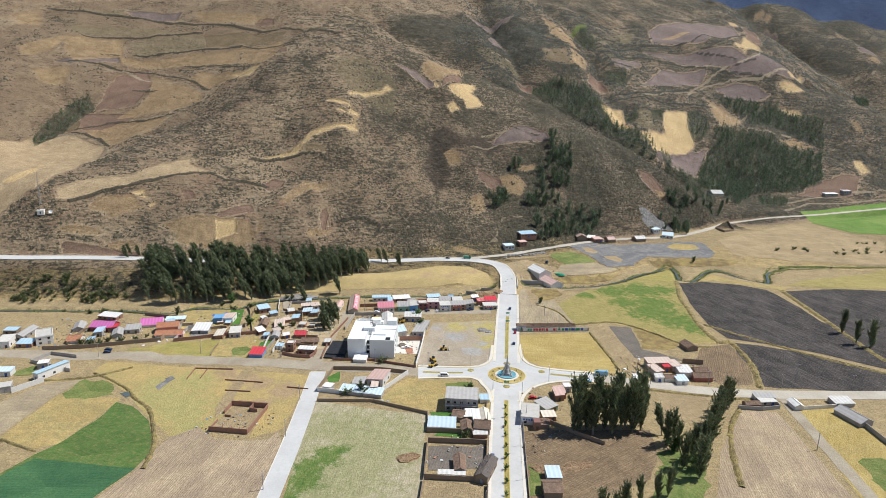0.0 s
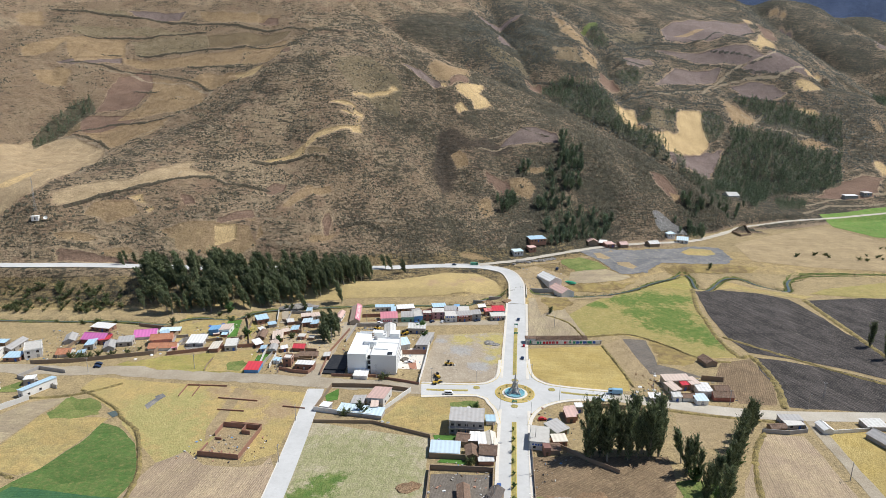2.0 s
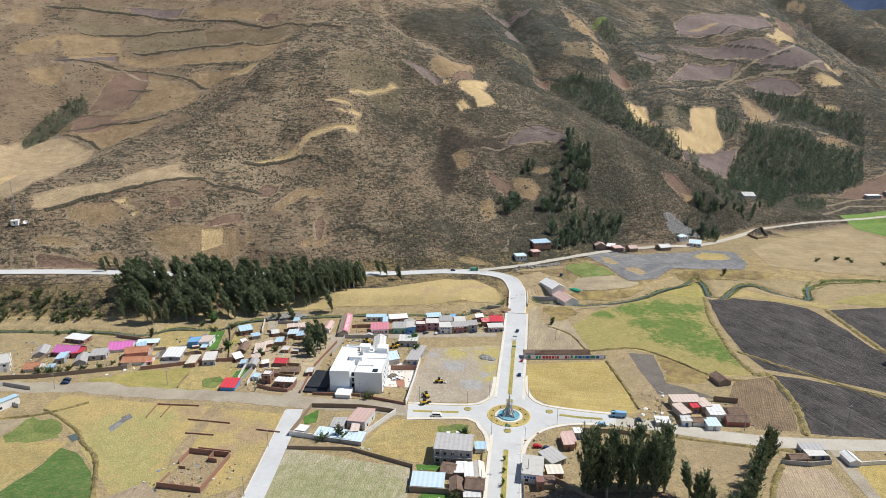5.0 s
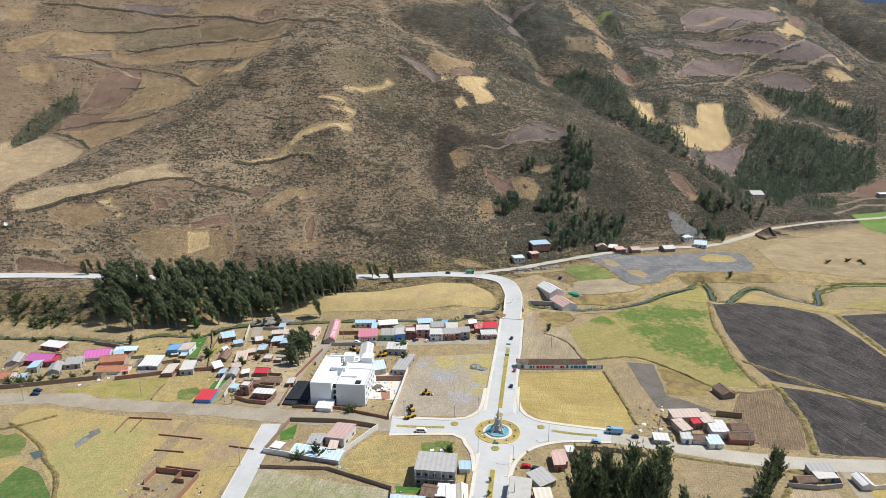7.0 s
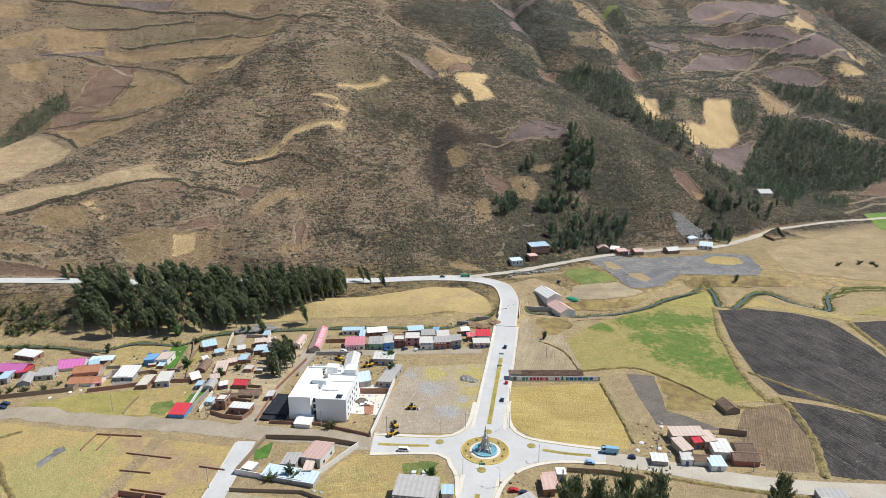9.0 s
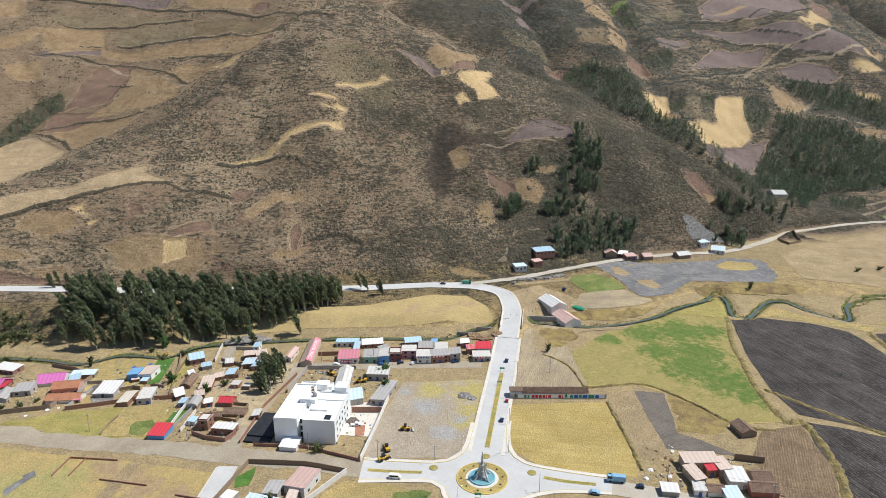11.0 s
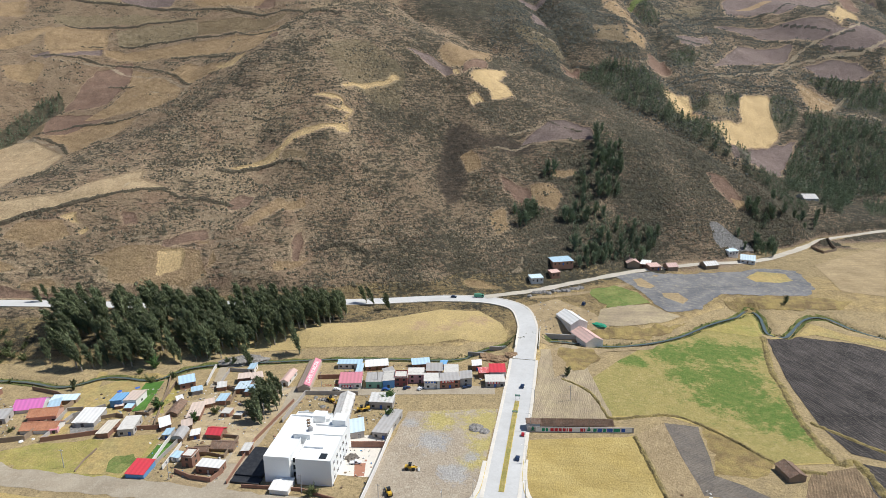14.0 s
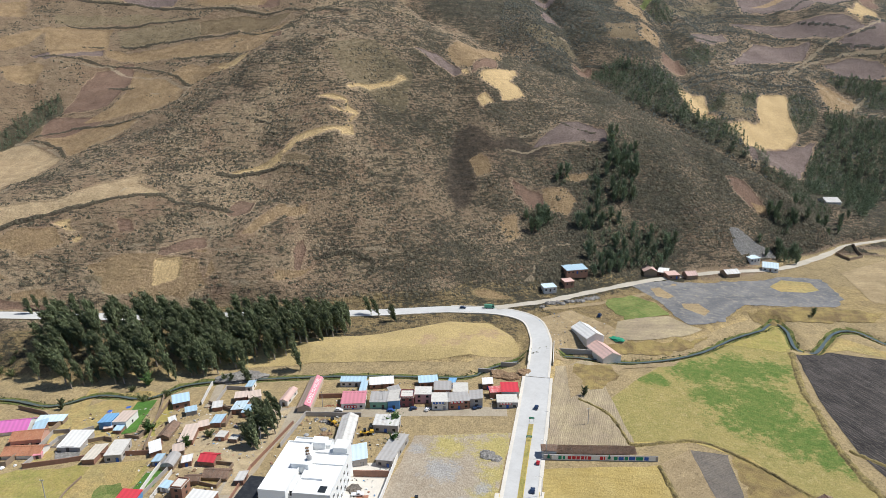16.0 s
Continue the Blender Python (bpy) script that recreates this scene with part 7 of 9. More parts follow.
plot_wall([(-36.8, 335.0), (-36.5, 360.5), (-36.7, 388.6), (-37.5, 405)], 3.0, WHITE, "white wall beside the gravel yard")
plot_wall([(-52, 374), (-37, 376)], 3.2, BRICK, "red brick wall behind the white building")
plot_wall([(-91.3, 389), (-90.3, 416.5), (-62.7, 420.0)], 2.4, RENDER, "grey wall round a machinery yard")
plot_wall([(35.5, 279.9), (48.0, 269.7), (60, 262)], 2.0, ADOBE, "mud-brick wall beside a furrowed field")
plot_wall([(124, 358.5), (136, 357.5)], 3.0, ADOBE, "mud-brick wall behind a brick yard")
plot_wall([(-133.4, 346.0), (-136.3, 362), (-137, 368)], 2.0, WHITE, "pale wall along a garden strip")
plot_wall([(-127, 346.0), (-129, 364)], 2.0, WHITE, "pale wall along a garden strip")
plot_wall([(-151, 376.5), (-166, 412), (-174, 428)], 1.8, ADOBE, "mud-brick wall beside a green plot")
plot_wall([(-144.2, 419.9), (-133, 416), (-117.5, 410.4)], 2.0, ADOBE, "mud-brick wall across a lane")
plot_wall([(51.7, 319.9), (69.7, 320.3), (83.1, 318.2)], 2.2, ADOBE, "mud-brick wall beside the main road")
plot_wall([(-90, 434), (-68, 439)], 2.6, BRICK, "brick front wall of a walled yard")
plot_wall([(-204.7, 389.5), (-220, 397), (-238, 400)], 2.2, ADOBE, "mud-brick wall behind pink roofs")
plot_wall([(-258, 345), (-262, 366), (-250, 384)], 2.0, ADOBE, "mud-brick wall between yards")
plot_wall([(-232, 309), (-262, 318), (-258, 330), (-240, 327)], 2.2, RENDER, "grey wall round a green yard")
plot_wall([(-246, 282), (-238, 296)], 3.0, WHITE, "white yard wall beside a field")
plot_wall([(276, 742), (291, 755), (296, 737), (280, 724)], 2.4, ADOBE, "mud-brick walls round a riverside plot", closed=True)
plot_wall([(-199.4, 370.5), (-202.6, 382.5), (-195.3, 384.6)], 2.2, RENDER, "grey wall round a bare yard")
plot_wall([(-181.8, 373.4), (-181.6, 377.4), (-174.8, 381.8), (-170.6, 381.2)], 2.2, ADOBE, "mud-brick wall between yards")
plot_wall([(-167.0, 385.2), (-159.5, 385.1), (-159.7, 394.5), (-165.0, 418.2)], 1.8, ADOBE, "mud-brick wall along a grass plot")
plot_wall([(-147.2, 418.0), (-153.7, 440.3)], 2.2, WHITE, "pale rendered wall beside a lane")
plot_wall([(-139.7, 417.7), (-142.9, 435.7), (-129.8, 436.1)], 2.2, RENDER, "grey wall round a small yard")
plot_wall([(-134.7, 398.5), (-124.8, 401.3), (-128.3, 416.1), (-139.1, 416.5)], 2.2, ADOBE, "pale mud-brick wall round an empty yard")
plot_wall([(-116.8, 359.1), (-105.0, 357.7), (-105.7, 373.0), (-115.2, 373.0)], 1.8, ADOBE, "low mud-brick wall round a hut")
plot_wall([(-120.6, 344.9), (-111.5, 341.8), (-102.3, 341.2), (-100.2, 348.1)], 2.2, BRICK, "brick wall in front of a half-built house")
plot_wall([(-132.2, 347.0), (-131.9, 367.6), (-133.1, 375.7)], 2.0, RENDER, "pale wall along a garden strip")
plot_wall([(-163.1, 338.8), (-164.8, 346.8), (-165.2, 355.1)], 1.0, ADOBE, "low earth bank between two pastures")
plot_wall([(-162.5, 307.5), (-163.7, 320.2), (-141.9, 321.2)], 0.9, BRICK, "low brick foundation in a dry pasture")
plot_wall([(-155.4, 308.5), (-156.7, 321.2)], 0.7, BRICK, "low brick foundation in a dry pasture")


# an unfinished brick house
def unfinished_house():
    ob = thing("unfinished_house", pose(-117, 268, 0, 0, 0, -3), "unfinished roofless red brick house with open walls", "house")
    for b in ((-9.5, -12.6, -0.3, 9.5, -12.3, 2.6), (-9.8, -12.6, -0.3, -9.5, -3, 1.2), (9.5, -12.6, -0.3, 9.8, 12.6, 2.4), (-9.5, 12.3, -0.3, 9.5, 12.6, 2.8), (-9.8, 4, -0.3, -9.5, 12.6, 2.2), (-4, -12.3, -0.3, -3.7, -9.6, 2.2), (0.5, -12.3, -0.3, 0.8, -9.4, 2.0), (4.6, -12.3, -0.3, 4.9, -9.8, 1.8), (2, 7.5, -0.3, 2.3, 12.3, 2.6), (2.3, 7.5, -0.3, 6, 7.8, 2.2), (-8, 1, -0.3, -5, 1.3, 1.4)):
        part("brick_wall", boxes(b), BRICK, ob)
    part("floor_slab", boxes((-9.5, -12.3, -0.3, 9.5, 12.3, 0.12)), BEIGE, ob)


unfinished_house()
for a in ([(-136, 296), (-122, 296)], [(-141, 308), (-119, 307)], [(-124, 285), (-108, 284)], [(-104, 303), (-92, 302)]):
    plot_wall(a, 0.8, BRICK, "low brick foundation in a dry field", 0.35)


# ---- the roundabout fountain ----
def fountain():
    ob = thing("fountain", pose(16.5, 330.6, 0), "round fountain with a blue pool and grass ring", "fountain")
    part("grass_ring", lathe([(0.01, 0.30), (10.2, 0.30), (10.4, 0.34), (10.6, 0.34), (10.7, 0.1)], 48), GOLD, ob)
    part("kerb", lathe([(10.35, 0.31), (10.35, 0.42), (10.75, 0.42), (10.8, 0.1)], 48), KERB_YELLOW, ob)
    part("paved_ring", lathe([(0.01, 0.34), (6.9, 0.34), (6.95, 0.2)], 48), SIDEWALK, ob)
    part("basin", lathe([(5.0, 0.3), (5.0, 0.95), (5.45, 0.95), (5.5, 0.3)], 48), WET_STONE, ob)
    part("water", lathe([(0.01, 0.72), (5.0, 0.72)], 48), POOL, ob)
    for k in range(10):
        a = 2 * math.pi * k / 10 + 0.2
        b = bmesh.new()
        bmesh.ops.create_icosphere(b, subdivisions=1, radius=0.45, matrix=Matrix.Translation((8.6 * math.cos(a), 8.6 * math.sin(a), 0.55)))
        part("shrub", b, BUSH, ob)


fountain()


def monument():
    bm = lathe([(0.01, 0.6), (2.6, 0.6), (2.4, 1.4), (1.5, 1.8), (1.2, 3.2), (1.35, 3.6), (0.9, 4.2), (0.75, 6.2), (1.0, 6.6), (0.55, 7.2), (0.5, 8.6), (0.7, 8.9), (0.4, 9.3), (0.42, 10.6), (0.2, 11.4), (0.12, 12.6), (0.01, 12.7)], 12)
    for k in range(4):
        a = math.pi / 4 + k * math.pi / 2
        c, s = math.cos(a), math.sin(a)
        tube(bm, [(c * r, s * r, z) for r, z in ((4.3, 0.6), (3.4, 1.4), (2.3, 3.0), (1.6, 5.0), (1.25, 6.8), (1.5, 7.6))], [0.42, 0.40, 0.34, 0.3, 0.26, 0.12], 8)
    for k in range(4):
        a = k * math.pi / 2
        c, s = math.cos(a), math.sin(a)
        tube(bm, [(c * r, s * r, z) for r, z in ((0.6, 6.6), (1.5, 7.0), (1.75, 7.9))], [0.25, 0.2, 0.08], 6)
    simple("monument", bm, MONUMENT, "tall pale stone monument with four curved legs", "monument", m=pose(16.5, 330.6, 0))


MONUMENT = painted("weathered_white_stone", (0.52, 0.50, 0.47), (0.16, 0.14, 0.12), 0.55)
monument()


# ---- roof and wall lettering ----
def words(text, size, material, m, label, name="lettering"):
    cu = bpy.data.curves.new(name, "FONT")
    cu.body, cu.size, cu.align_x, cu.align_y, cu.extrude = text, size, "CENTER", "CENTER", 0.02
    ob = new("text_source", cu)
    me = bpy.data.meshes.new_from_object(ob.evaluated_get(bpy.context.evaluated_depsgraph_get()))
    bpy.data.objects.remove(ob)
    ob = new(name, me)
    ob.data.materials.clear()
    ob.data.materials.append(material)
    ob.matrix_basis = m
    return tagged(ob, label, "lettering")


slope = math.degrees(math.atan(0.24 * 6.8 / 3.4))
MATCH = pose(-94.7, 434.7, 0, 0, 0, 9)
panel = boxes((0.15, -15.8, 0.0, 3.75, 15.8, 0.05))
eave_z = 4.0 - 0.24 * 6.8 * 0.5 + 0.24 * 6.8 + 0.11
single("roof_sheet", panel, ROOFS["pink"], MATCH @ pose(0, 0, eave_z, 0, slope, 0), "long pink roof slope with painted lettering", "roof sheet")
words("CAMAL MUNICIPAL", 3.0, INK_WHITE, MATCH @ pose(0, 0, eave_z, 0, slope, 0) @ pose(2.0, 0, 0.075, 0, 0, 90), "large white painted words on a pink roof")
words("CAMAL MUNICIPAL", 1.7, INK_RED, MATCH @ pose(16.5, -11.2, 1.5, 90, 0, 3.6), "dark red painted words on a yard wall")


def mural():
    """The painted wall beside the avenue, with lettering that stays plain bars."""
    ob = thing("mural_wall", pose(50, 401.6, 0, 0, 0, 7.4), "long low wall painted with coloured lettering and trees", "wall")
    part("wall_run", boxes((-24, -0.2, -0.4, 25, 0.2, 2.7)), WALLS["concrete"], ob)
    part("painted_ground", boxes((-20.5, -0.24, 0.35, 24, -0.2, 2.5)), INK_WHITE, ob)
    for x0, w, c in ((-17.6, 1.4, INK_GREEN), (-15.7, 1.0, INK_GREEN), (-13.6, 1.5, INK_RED), (-11.7, 1.5, INK_RED), (-9.8, 1.4, INK_RED), (-7.9, 1.4, INK_RED), (-6.1, 0.6, INK_RED), (-5.0, 1.5, INK_RED), (0.2, 1.4, INK_RED), (1.9, 0.5, INK_RED), (6.2, 1.6, INK_GREEN), (8.2, 2.2, INK_BLUE), (10.8, 1.4, INK_GREEN), (12.6, 2.6, INK_BLUE), (15.6, 3.0, INK_GREEN), (19.2, 1.8, INK_BLUE)):
        part("painted_bar", boxes((x0, -0.28, 0.6, x0 + w, -0.24, 2.25)), c, ob)
    for x in (-21.8, 4.2):
        b = bmesh.new()
        for z, r in ((0.9, 1.15), (1.7, 0.85), (2.4, 0.5)):
            vs = [b.verts.new(p) for p in ((x - r, -0.27, z), (x + r, -0.27, z), (x, -0.27, z + 1.0))]
            b.faces.new(vs)
        bmesh.ops.solidify(b, geom=b.faces[:], thickness=0.03)
        part("painted_tree", b, INK_GREEN, ob)
    roof = thing("lean_to", pose(48, 405.2, 0, 0, 0, 7.4), "old tiled lean-to roof behind a painted wall", "shed")
    b = bmesh.new()
    up = [b.verts.new(p) for p in ((-22, -2.6, 2.5), (18, -2.6, 2.5), (18, 2.2, 3.7), (-22, 2.2, 3.7))]
    b.faces.new(up)
    bmesh.ops.solidify(b, geom=b.faces[:], thickness=0.15)
    part("roof", b, ROOFS["tile"], roof)
    part("wall", boxes((-22, 1.8, -0.4, 18, 2.1, 3.4)), ADOBE, roof)
    for k in range(8):
        part("post", boxes((-21.5 + k * 5.5, -2.3, -0.3, -21.3 + k * 5.5, -2.1, 2.5)), DOOR_WOOD, roof)
    cabin = thing("house", pose(23.2 + 5.2, 402.5, 0, 0, 0, 7.4), "small white house end with a tiled roof", "house", "village houses")
    part("wall", boxes((-3, -2.4, -0.4, 3, 2.4, 3.2)), WHITE, cabin)
    b = bmesh.new()
    tube(b, [(-3.4, 0, 3.7), (3.4, 0, 3.7)], [2.0, 2.0], 4)
    bmesh.ops.scale(b, vec=(1, 1.35, 0.5), verts=b.verts, space=Matrix.Translation((0, 0, -3.6)))
    part("roof", b, ROOFS["tile"], cabin)


mural()

# painted shop signs that cannot be read stay bars
for x, y, z, w, turn, c in ((25.2, 276.6, 2.9, 5.0, -5, INK_BLUE), (-26.3, 432.2, 4.0, 6.0, 9, INK_BLUE), (-17.2, 434.0, 4.2, 7.0, 15, INK_WHITE), (-70.2, 426.0, 1.6, 6.0, 12, INK_WHITE), (6.8, 438.7, 2.9, 6.0, 9, INK_WHITE)):
    ob = thing("painted_sign", pose(x, y, 0, 0, 0, turn), "painted shop sign with plain coloured bars", "sign", "painted signs")
    part("board", boxes((-w / 2, -0.12, z - 0.7, w / 2, -0.06, z + 0.7)), INK_WHITE if c is not INK_WHITE else INK_RED, ob)
    for k in range(4):
        part("bar", boxes((-w / 2 + w * (k + 0.15) / 4, -0.16, z - 0.45, -w / 2 + w * (k + 0.8) / 4, -0.12, z + 0.45)), c, ob)


# the concrete hall beside the roundabout has open columns on its front
for k in range(7):
    simple("column", boxes((-16.1 + k * 2.7, 285.6, -0.3, -15.7 + k * 2.7, 286.0, 6.9)), RENDER, "square concrete column of a half-built hall", "column", "columns of the hall")
simple("balcony_slab", boxes((-16.6, 285.4, 3.4, 0.6, 286.9, 3.65)), RENDER, "concrete balcony slab of a half-built hall", "balcony")
simple("tarpaulin", boxes((-94, 342, 0.0, -81.5, 346, 0.9), (-94, 346, 0.0, -82, 366, 1.6)), TARP, "black plastic sheeting over building material", "tarpaulin")


# ---- vehicles ----
def vehicle(kind, x, y, turn, colour, label, length=4.3, width=1.75, height=1.5, z=0.13):
    ob = thing(kind, pose(x, y, z, 0, 0, turn), label, kind, "parked vehicles")
    L, W = length / 2, width / 2
    prof = {"car": [(-L, 0.35), (-L, 0.85), (-L * 0.9, 0.95), (-L * 0.62, height), (L * 0.2, height), (L * 0.5, 0.98), (L * 0.95, 0.85), (L, 0.6), (L, 0.35)],
            "van": [(-L, 0.35), (-L, height * 0.95), (-L * 0.95, height), (L * 0.55, height), (L * 0.86, 1.1), (L, 0.95), (L, 0.35)],
            "pickup": [(-L, 0.45), (-L, 1.0), (-L * 0.15, 1.0), (-L * 0.1, height), (L * 0.3, height), (L * 0.52, 1.05), (L, 0.95), (L, 0.45)],
            "truck": [(-L, 0.6), (-L, height), (L * 0.45, height), (L * 0.45, height * 0.85), (L * 0.92, height * 0.85), (L, height * 0.5), (L, 0.6)]}[kind]
    bm = bmesh.new()
    a, b = ([bm.verts.new((px, s * W, pz)) for px, pz in prof] for s in (-1, 1))
    bm.faces.new(a), bm.faces.new(b[::-1])
    for k in range(len(prof)):
        j = (k + 1) % len(prof)
        bm.faces.new((a[j], a[k], b[k], b[j]))
    bmesh.ops.recalc_face_normals(bm, faces=bm.faces[:])
    bmesh.ops.bevel(bm, geom=bm.edges[:], offset=0.06, segments=1, affect="EDGES")
    part("body", bm, colour, ob)
    g0, g1 = {"car": (-0.58, 0.28), "van": (-0.85, 0.62), "pickup": (-0.06, 0.34), "truck": (0.5, 0.9)}[kind]
    zt, zb = height - 0.1, max(0.98, height * 0.58)
    for s in (-1, 1):
        part("side_glass", boxes((L * g0, s * W - 0.016, zb, L * g1, s * W + 0.016, zt)), GLASS, ob)
    for sx in (-0.62, 0.62):
        for sy in (-1, 1):
            w = bmesh.new()
            r = 0.33 if kind != "truck" else 0.48
            tube(w, [(L * sx, sy * (W - 0.2), r), (L * sx, sy * (W + 0.03), r)], [r, r], 12)
            part("wheel", w, TYRE, ob)
    return ob


CAR = {k: plain(k + "_car_paint", c, 0.3) for k, c in (("white", (0.75, 0.75, 0.75)), ("red", (0.45, 0.03, 0.04)), ("blue", (0.04, 0.10, 0.30)), ("navy", (0.03, 0.05, 0.10)), ("silver", (0.45, 0.46, 0.48)), ("yellow", (0.62, 0.38, 0.05)), ("lightblue", (0.25, 0.45, 0.62)), ("green", (0.10, 0.3, 0.2)))}
vehicle("van", -19.3, 325.6, 3, CAR["white"], "white minibus parked on the concrete road", 5.0, 1.9, 2.1)
vehicle("pickup", -12.0, 308.5, 95, CAR["white"], "white pickup parked beside a grey hall", 5.0, 1.85, 1.75)
vehicle("pickup", -7.6, 309.2, 95, CAR["white"], "white pickup parked beside a grey hall", 5.0, 1.85, 1.75)
vehicle("car", 29.6, 303.8, 8, CAR["red"], "dark red car parked beside the pavement", 4.2)
vehicle("car", 33.9, 302.5, -12, CAR["navy"], "dark blue car parked beside the pavement", 4.2)
vehicle("car", 7.6, 246.9, 88, CAR["blue"], "blue car driving on the avenue", 4.0)
vehicle("car", -226.5, 335.8, 12, CAR["navy"], "dark car standing on the dirt road", 4.3)
vehicle("car", -228.0, 339.6, 10, CAR["navy"], "dark car standing near a corner", 4.3)
vehicle("truck", 71.3, 336.0, 178, CAR["lightblue"], "blue and white truck on the main road", 7.5, 2.3, 3.0)
vehicle("car", 80.5, 333.2, 175, CAR["navy"], "small dark vehicle on the main road", 3.2)
vehicle("car", 62.0, 326.8, -4, CAR["lightblue"], "light blue car on the main road", 4.3)
vehicle("car", -75.5, 423.4, 4, CAR["white"], "white car in front of the shops", 4.2)
vehicle("car", -49.5, 427.0, 6, CAR["blue"], "blue car in front of the shops", 4.3)
vehicle("car", -39.0, 430.6, 40, CAR["navy"], "dark car in front of the shops", 4.0)
vehicle("car", -31.6, 430.8, 60, CAR["white"], "white car in front of the shops", 3.6)
vehicle("pickup", -7.4, 436.4, 30, CAR["navy"], "dark pickup in front of the shops", 4.8)
vehicle("car", 22.4, 376.1, 86, CAR["navy"], "dark car on the avenue", 3.4)
vehicle("car", 24.0, 395.0, 86, CAR["red"], "small red vehicle on the avenue", 2.6, 1.4, 1.5)
vehicle("car", 22.0, 440.0, 84, CAR["navy"], "dark car near the bridge", 3.4, z=1.0)
vehicle("truck", -14, 560.5, 4, CAR["green"], "truck beside the highway bend", 7.0, 2.4, 2.8, 5.75)
vehicle("car", -32, 556.5, 2, CAR["navy"], "dark car on the highway", 4.2, z=6.3)
vehicle("pickup", -46.5, 362.5, 15, CAR["white"], "white pickup in a walled yard", 5.0, 1.85, 1.75)
vehicle("car", 60, 558, 70, CAR["navy"], "dark truck beside rubble heaps", 5.0, 2.0, 2.2, 5.0)


def loader(x, y, turn):
    """A yellow wheel loader."""
    ob = thing("wheel_loader", pose(x, y, 0.1, 0, 0, turn), "yellow wheel loader on the gravel yard", "wheel loader", "earth movers")
    b = boxes((-2.6, -0.85, 0.9, 0.1, 0.85, 1.9), (0.1, -0.6, 0.8, 1.9, 0.6, 1.4))
    bmesh.ops.bevel(b, geom=b.edges[:], offset=0.08, segments=1, affect="EDGES")
    part("chassis", b, CAR["yellow"], ob)
    part("cab", boxes((-0.9, -0.65, 1.9, 0.3, 0.65, 3.0), (-1.0, -0.75, 3.0, 0.4, 0.75, 3.12)), GLASS, ob)
    b = bmesh.new()
    for s in (-0.5, 0.5):
        tube(b, [(1.4, s, 1.5), (2.6, s, 1.3), (3.2, s, 0.7)], [0.13, 0.13, 0.12], 6)
    part("lift_arm", b, CAR["yellow"], ob)
    b = bmesh.new()
    v = [[b.verts.new((px, s, pz)) for px, pz in ((3.0, 1.2), (2.95, 0.3), (3.9, 0.2), (3.2, 0.4))] for s in (-1.2, 1.2)]
    for k in range(4):
        b.faces.new((v[0][k], v[0][(k + 1) % 4], v[1][(k + 1) % 4], v[1][k]))
    b.faces.new(v[0]), b.faces.new(v[1][::-1])
    part("bucket", b, STEEL, ob)
    for px in (-1.7, 1.2):
        for s in (-1, 1):
            w = bmesh.new()
            tube(w, [(px, s * 0.65, 0.75), (px, s * 1.15, 0.75)], [0.75, 0.75], 14)
            part("wheel", w, TYRE, ob)


loader(-26.9, 337.5, 40), loader(-27.5, 345.1, 120), loader(-22.0, 362.0, 5), loader(-69, 410, 60), loader(-75, 412, 150), loader(-56, 405, 20), loader(-54, 408, 110)


# ---- poles, lamps, signs ----
def lamp_post(x, y, turn, height=8.5, z=0.0):
    ob = thing("street_lamp", pose(x, y, z, 0, 0, turn), "thin grey street lamp with one arm", "street lamp", "street lamps")
    b = bmesh.new()
    tube(b, [(0, 0, -0.4), (0, 0, height)], [0.13, 0.08], 6)
    part("pole", b, STEEL, ob)
    b = bmesh.new()
    tube(b, [(0, 0, height - 0.1), (0.7, 0, height + 0.3), (1.7, 0, height + 0.35)], [0.06, 0.05, 0.04], 5)
    part("arm", b, STEEL, ob)
    part("lamp_head", boxes((1.5, -0.15, height + 0.25, 2.3, 0.15, height + 0.42)), INK_WHITE, ob)


def power_pole(x, y, turn, height=9.0, z=0.0):
    ob = thing("power_pole", pose(x, y, z, 0, 0, turn), "grey concrete power pole with a crossarm", "power pole", "power poles")
    b = bmesh.new()
    tube(b, [(0, 0, -0.5), (0, 0, height)], [0.2, 0.12], 8)
    part("pole", b, RENDER, ob)
    part("crossarm", boxes((-0.9, -0.06, height - 0.7, 0.9, 0.06, height - 0.56)), STEEL, ob)
    for px in (-0.8, 0, 0.8):
        part("insulator", boxes((px - 0.06, -0.06, height - 0.56, px + 0.06, 0.06, height - 0.3)), INK_WHITE, ob)


for y in (180, 206, 232, 258, 284):
    lamp_post(13.5 + (y - 219) * 0.02 + 7.6, y, 180)
for x, y, a in ((6.1, 348.3, -60), (26.7, 350.5, 240), (8.3, 311.9, 30), (23.9, 306.0, 150), (-5, 340, -90), (40, 325, 90)):
    lamp_post(x, y, a)
for y in (374, 400, 424):
    lamp_post(26 + (y - 374) * 0.05, y, 180)
for x, y, a in ((158.3, 267.3, 80), (46.6, 430.4, 40), (-228.1, 329.9, 10), (5.2, 270.8, 85), (24.6, 280.4, 85), (-93, 290, 85), (-89.5, 255, 85), (-86, 215, 85), (-62, 340, 5), (-30, 339, 5), (-120, 340, 5), (-170, 341, 5), (92, 338, 5), (130, 330, 5), (170, 330, 5), (210, 333, 5), (250, 337, 5), (-85, 426, 10), (-55, 431, 10), (-22, 436, 10), (-101, 390, 90), (185, 345, 5), (5.6, 236, 85), (4.6, 210, 85)):
    power_pole(x, y, a)


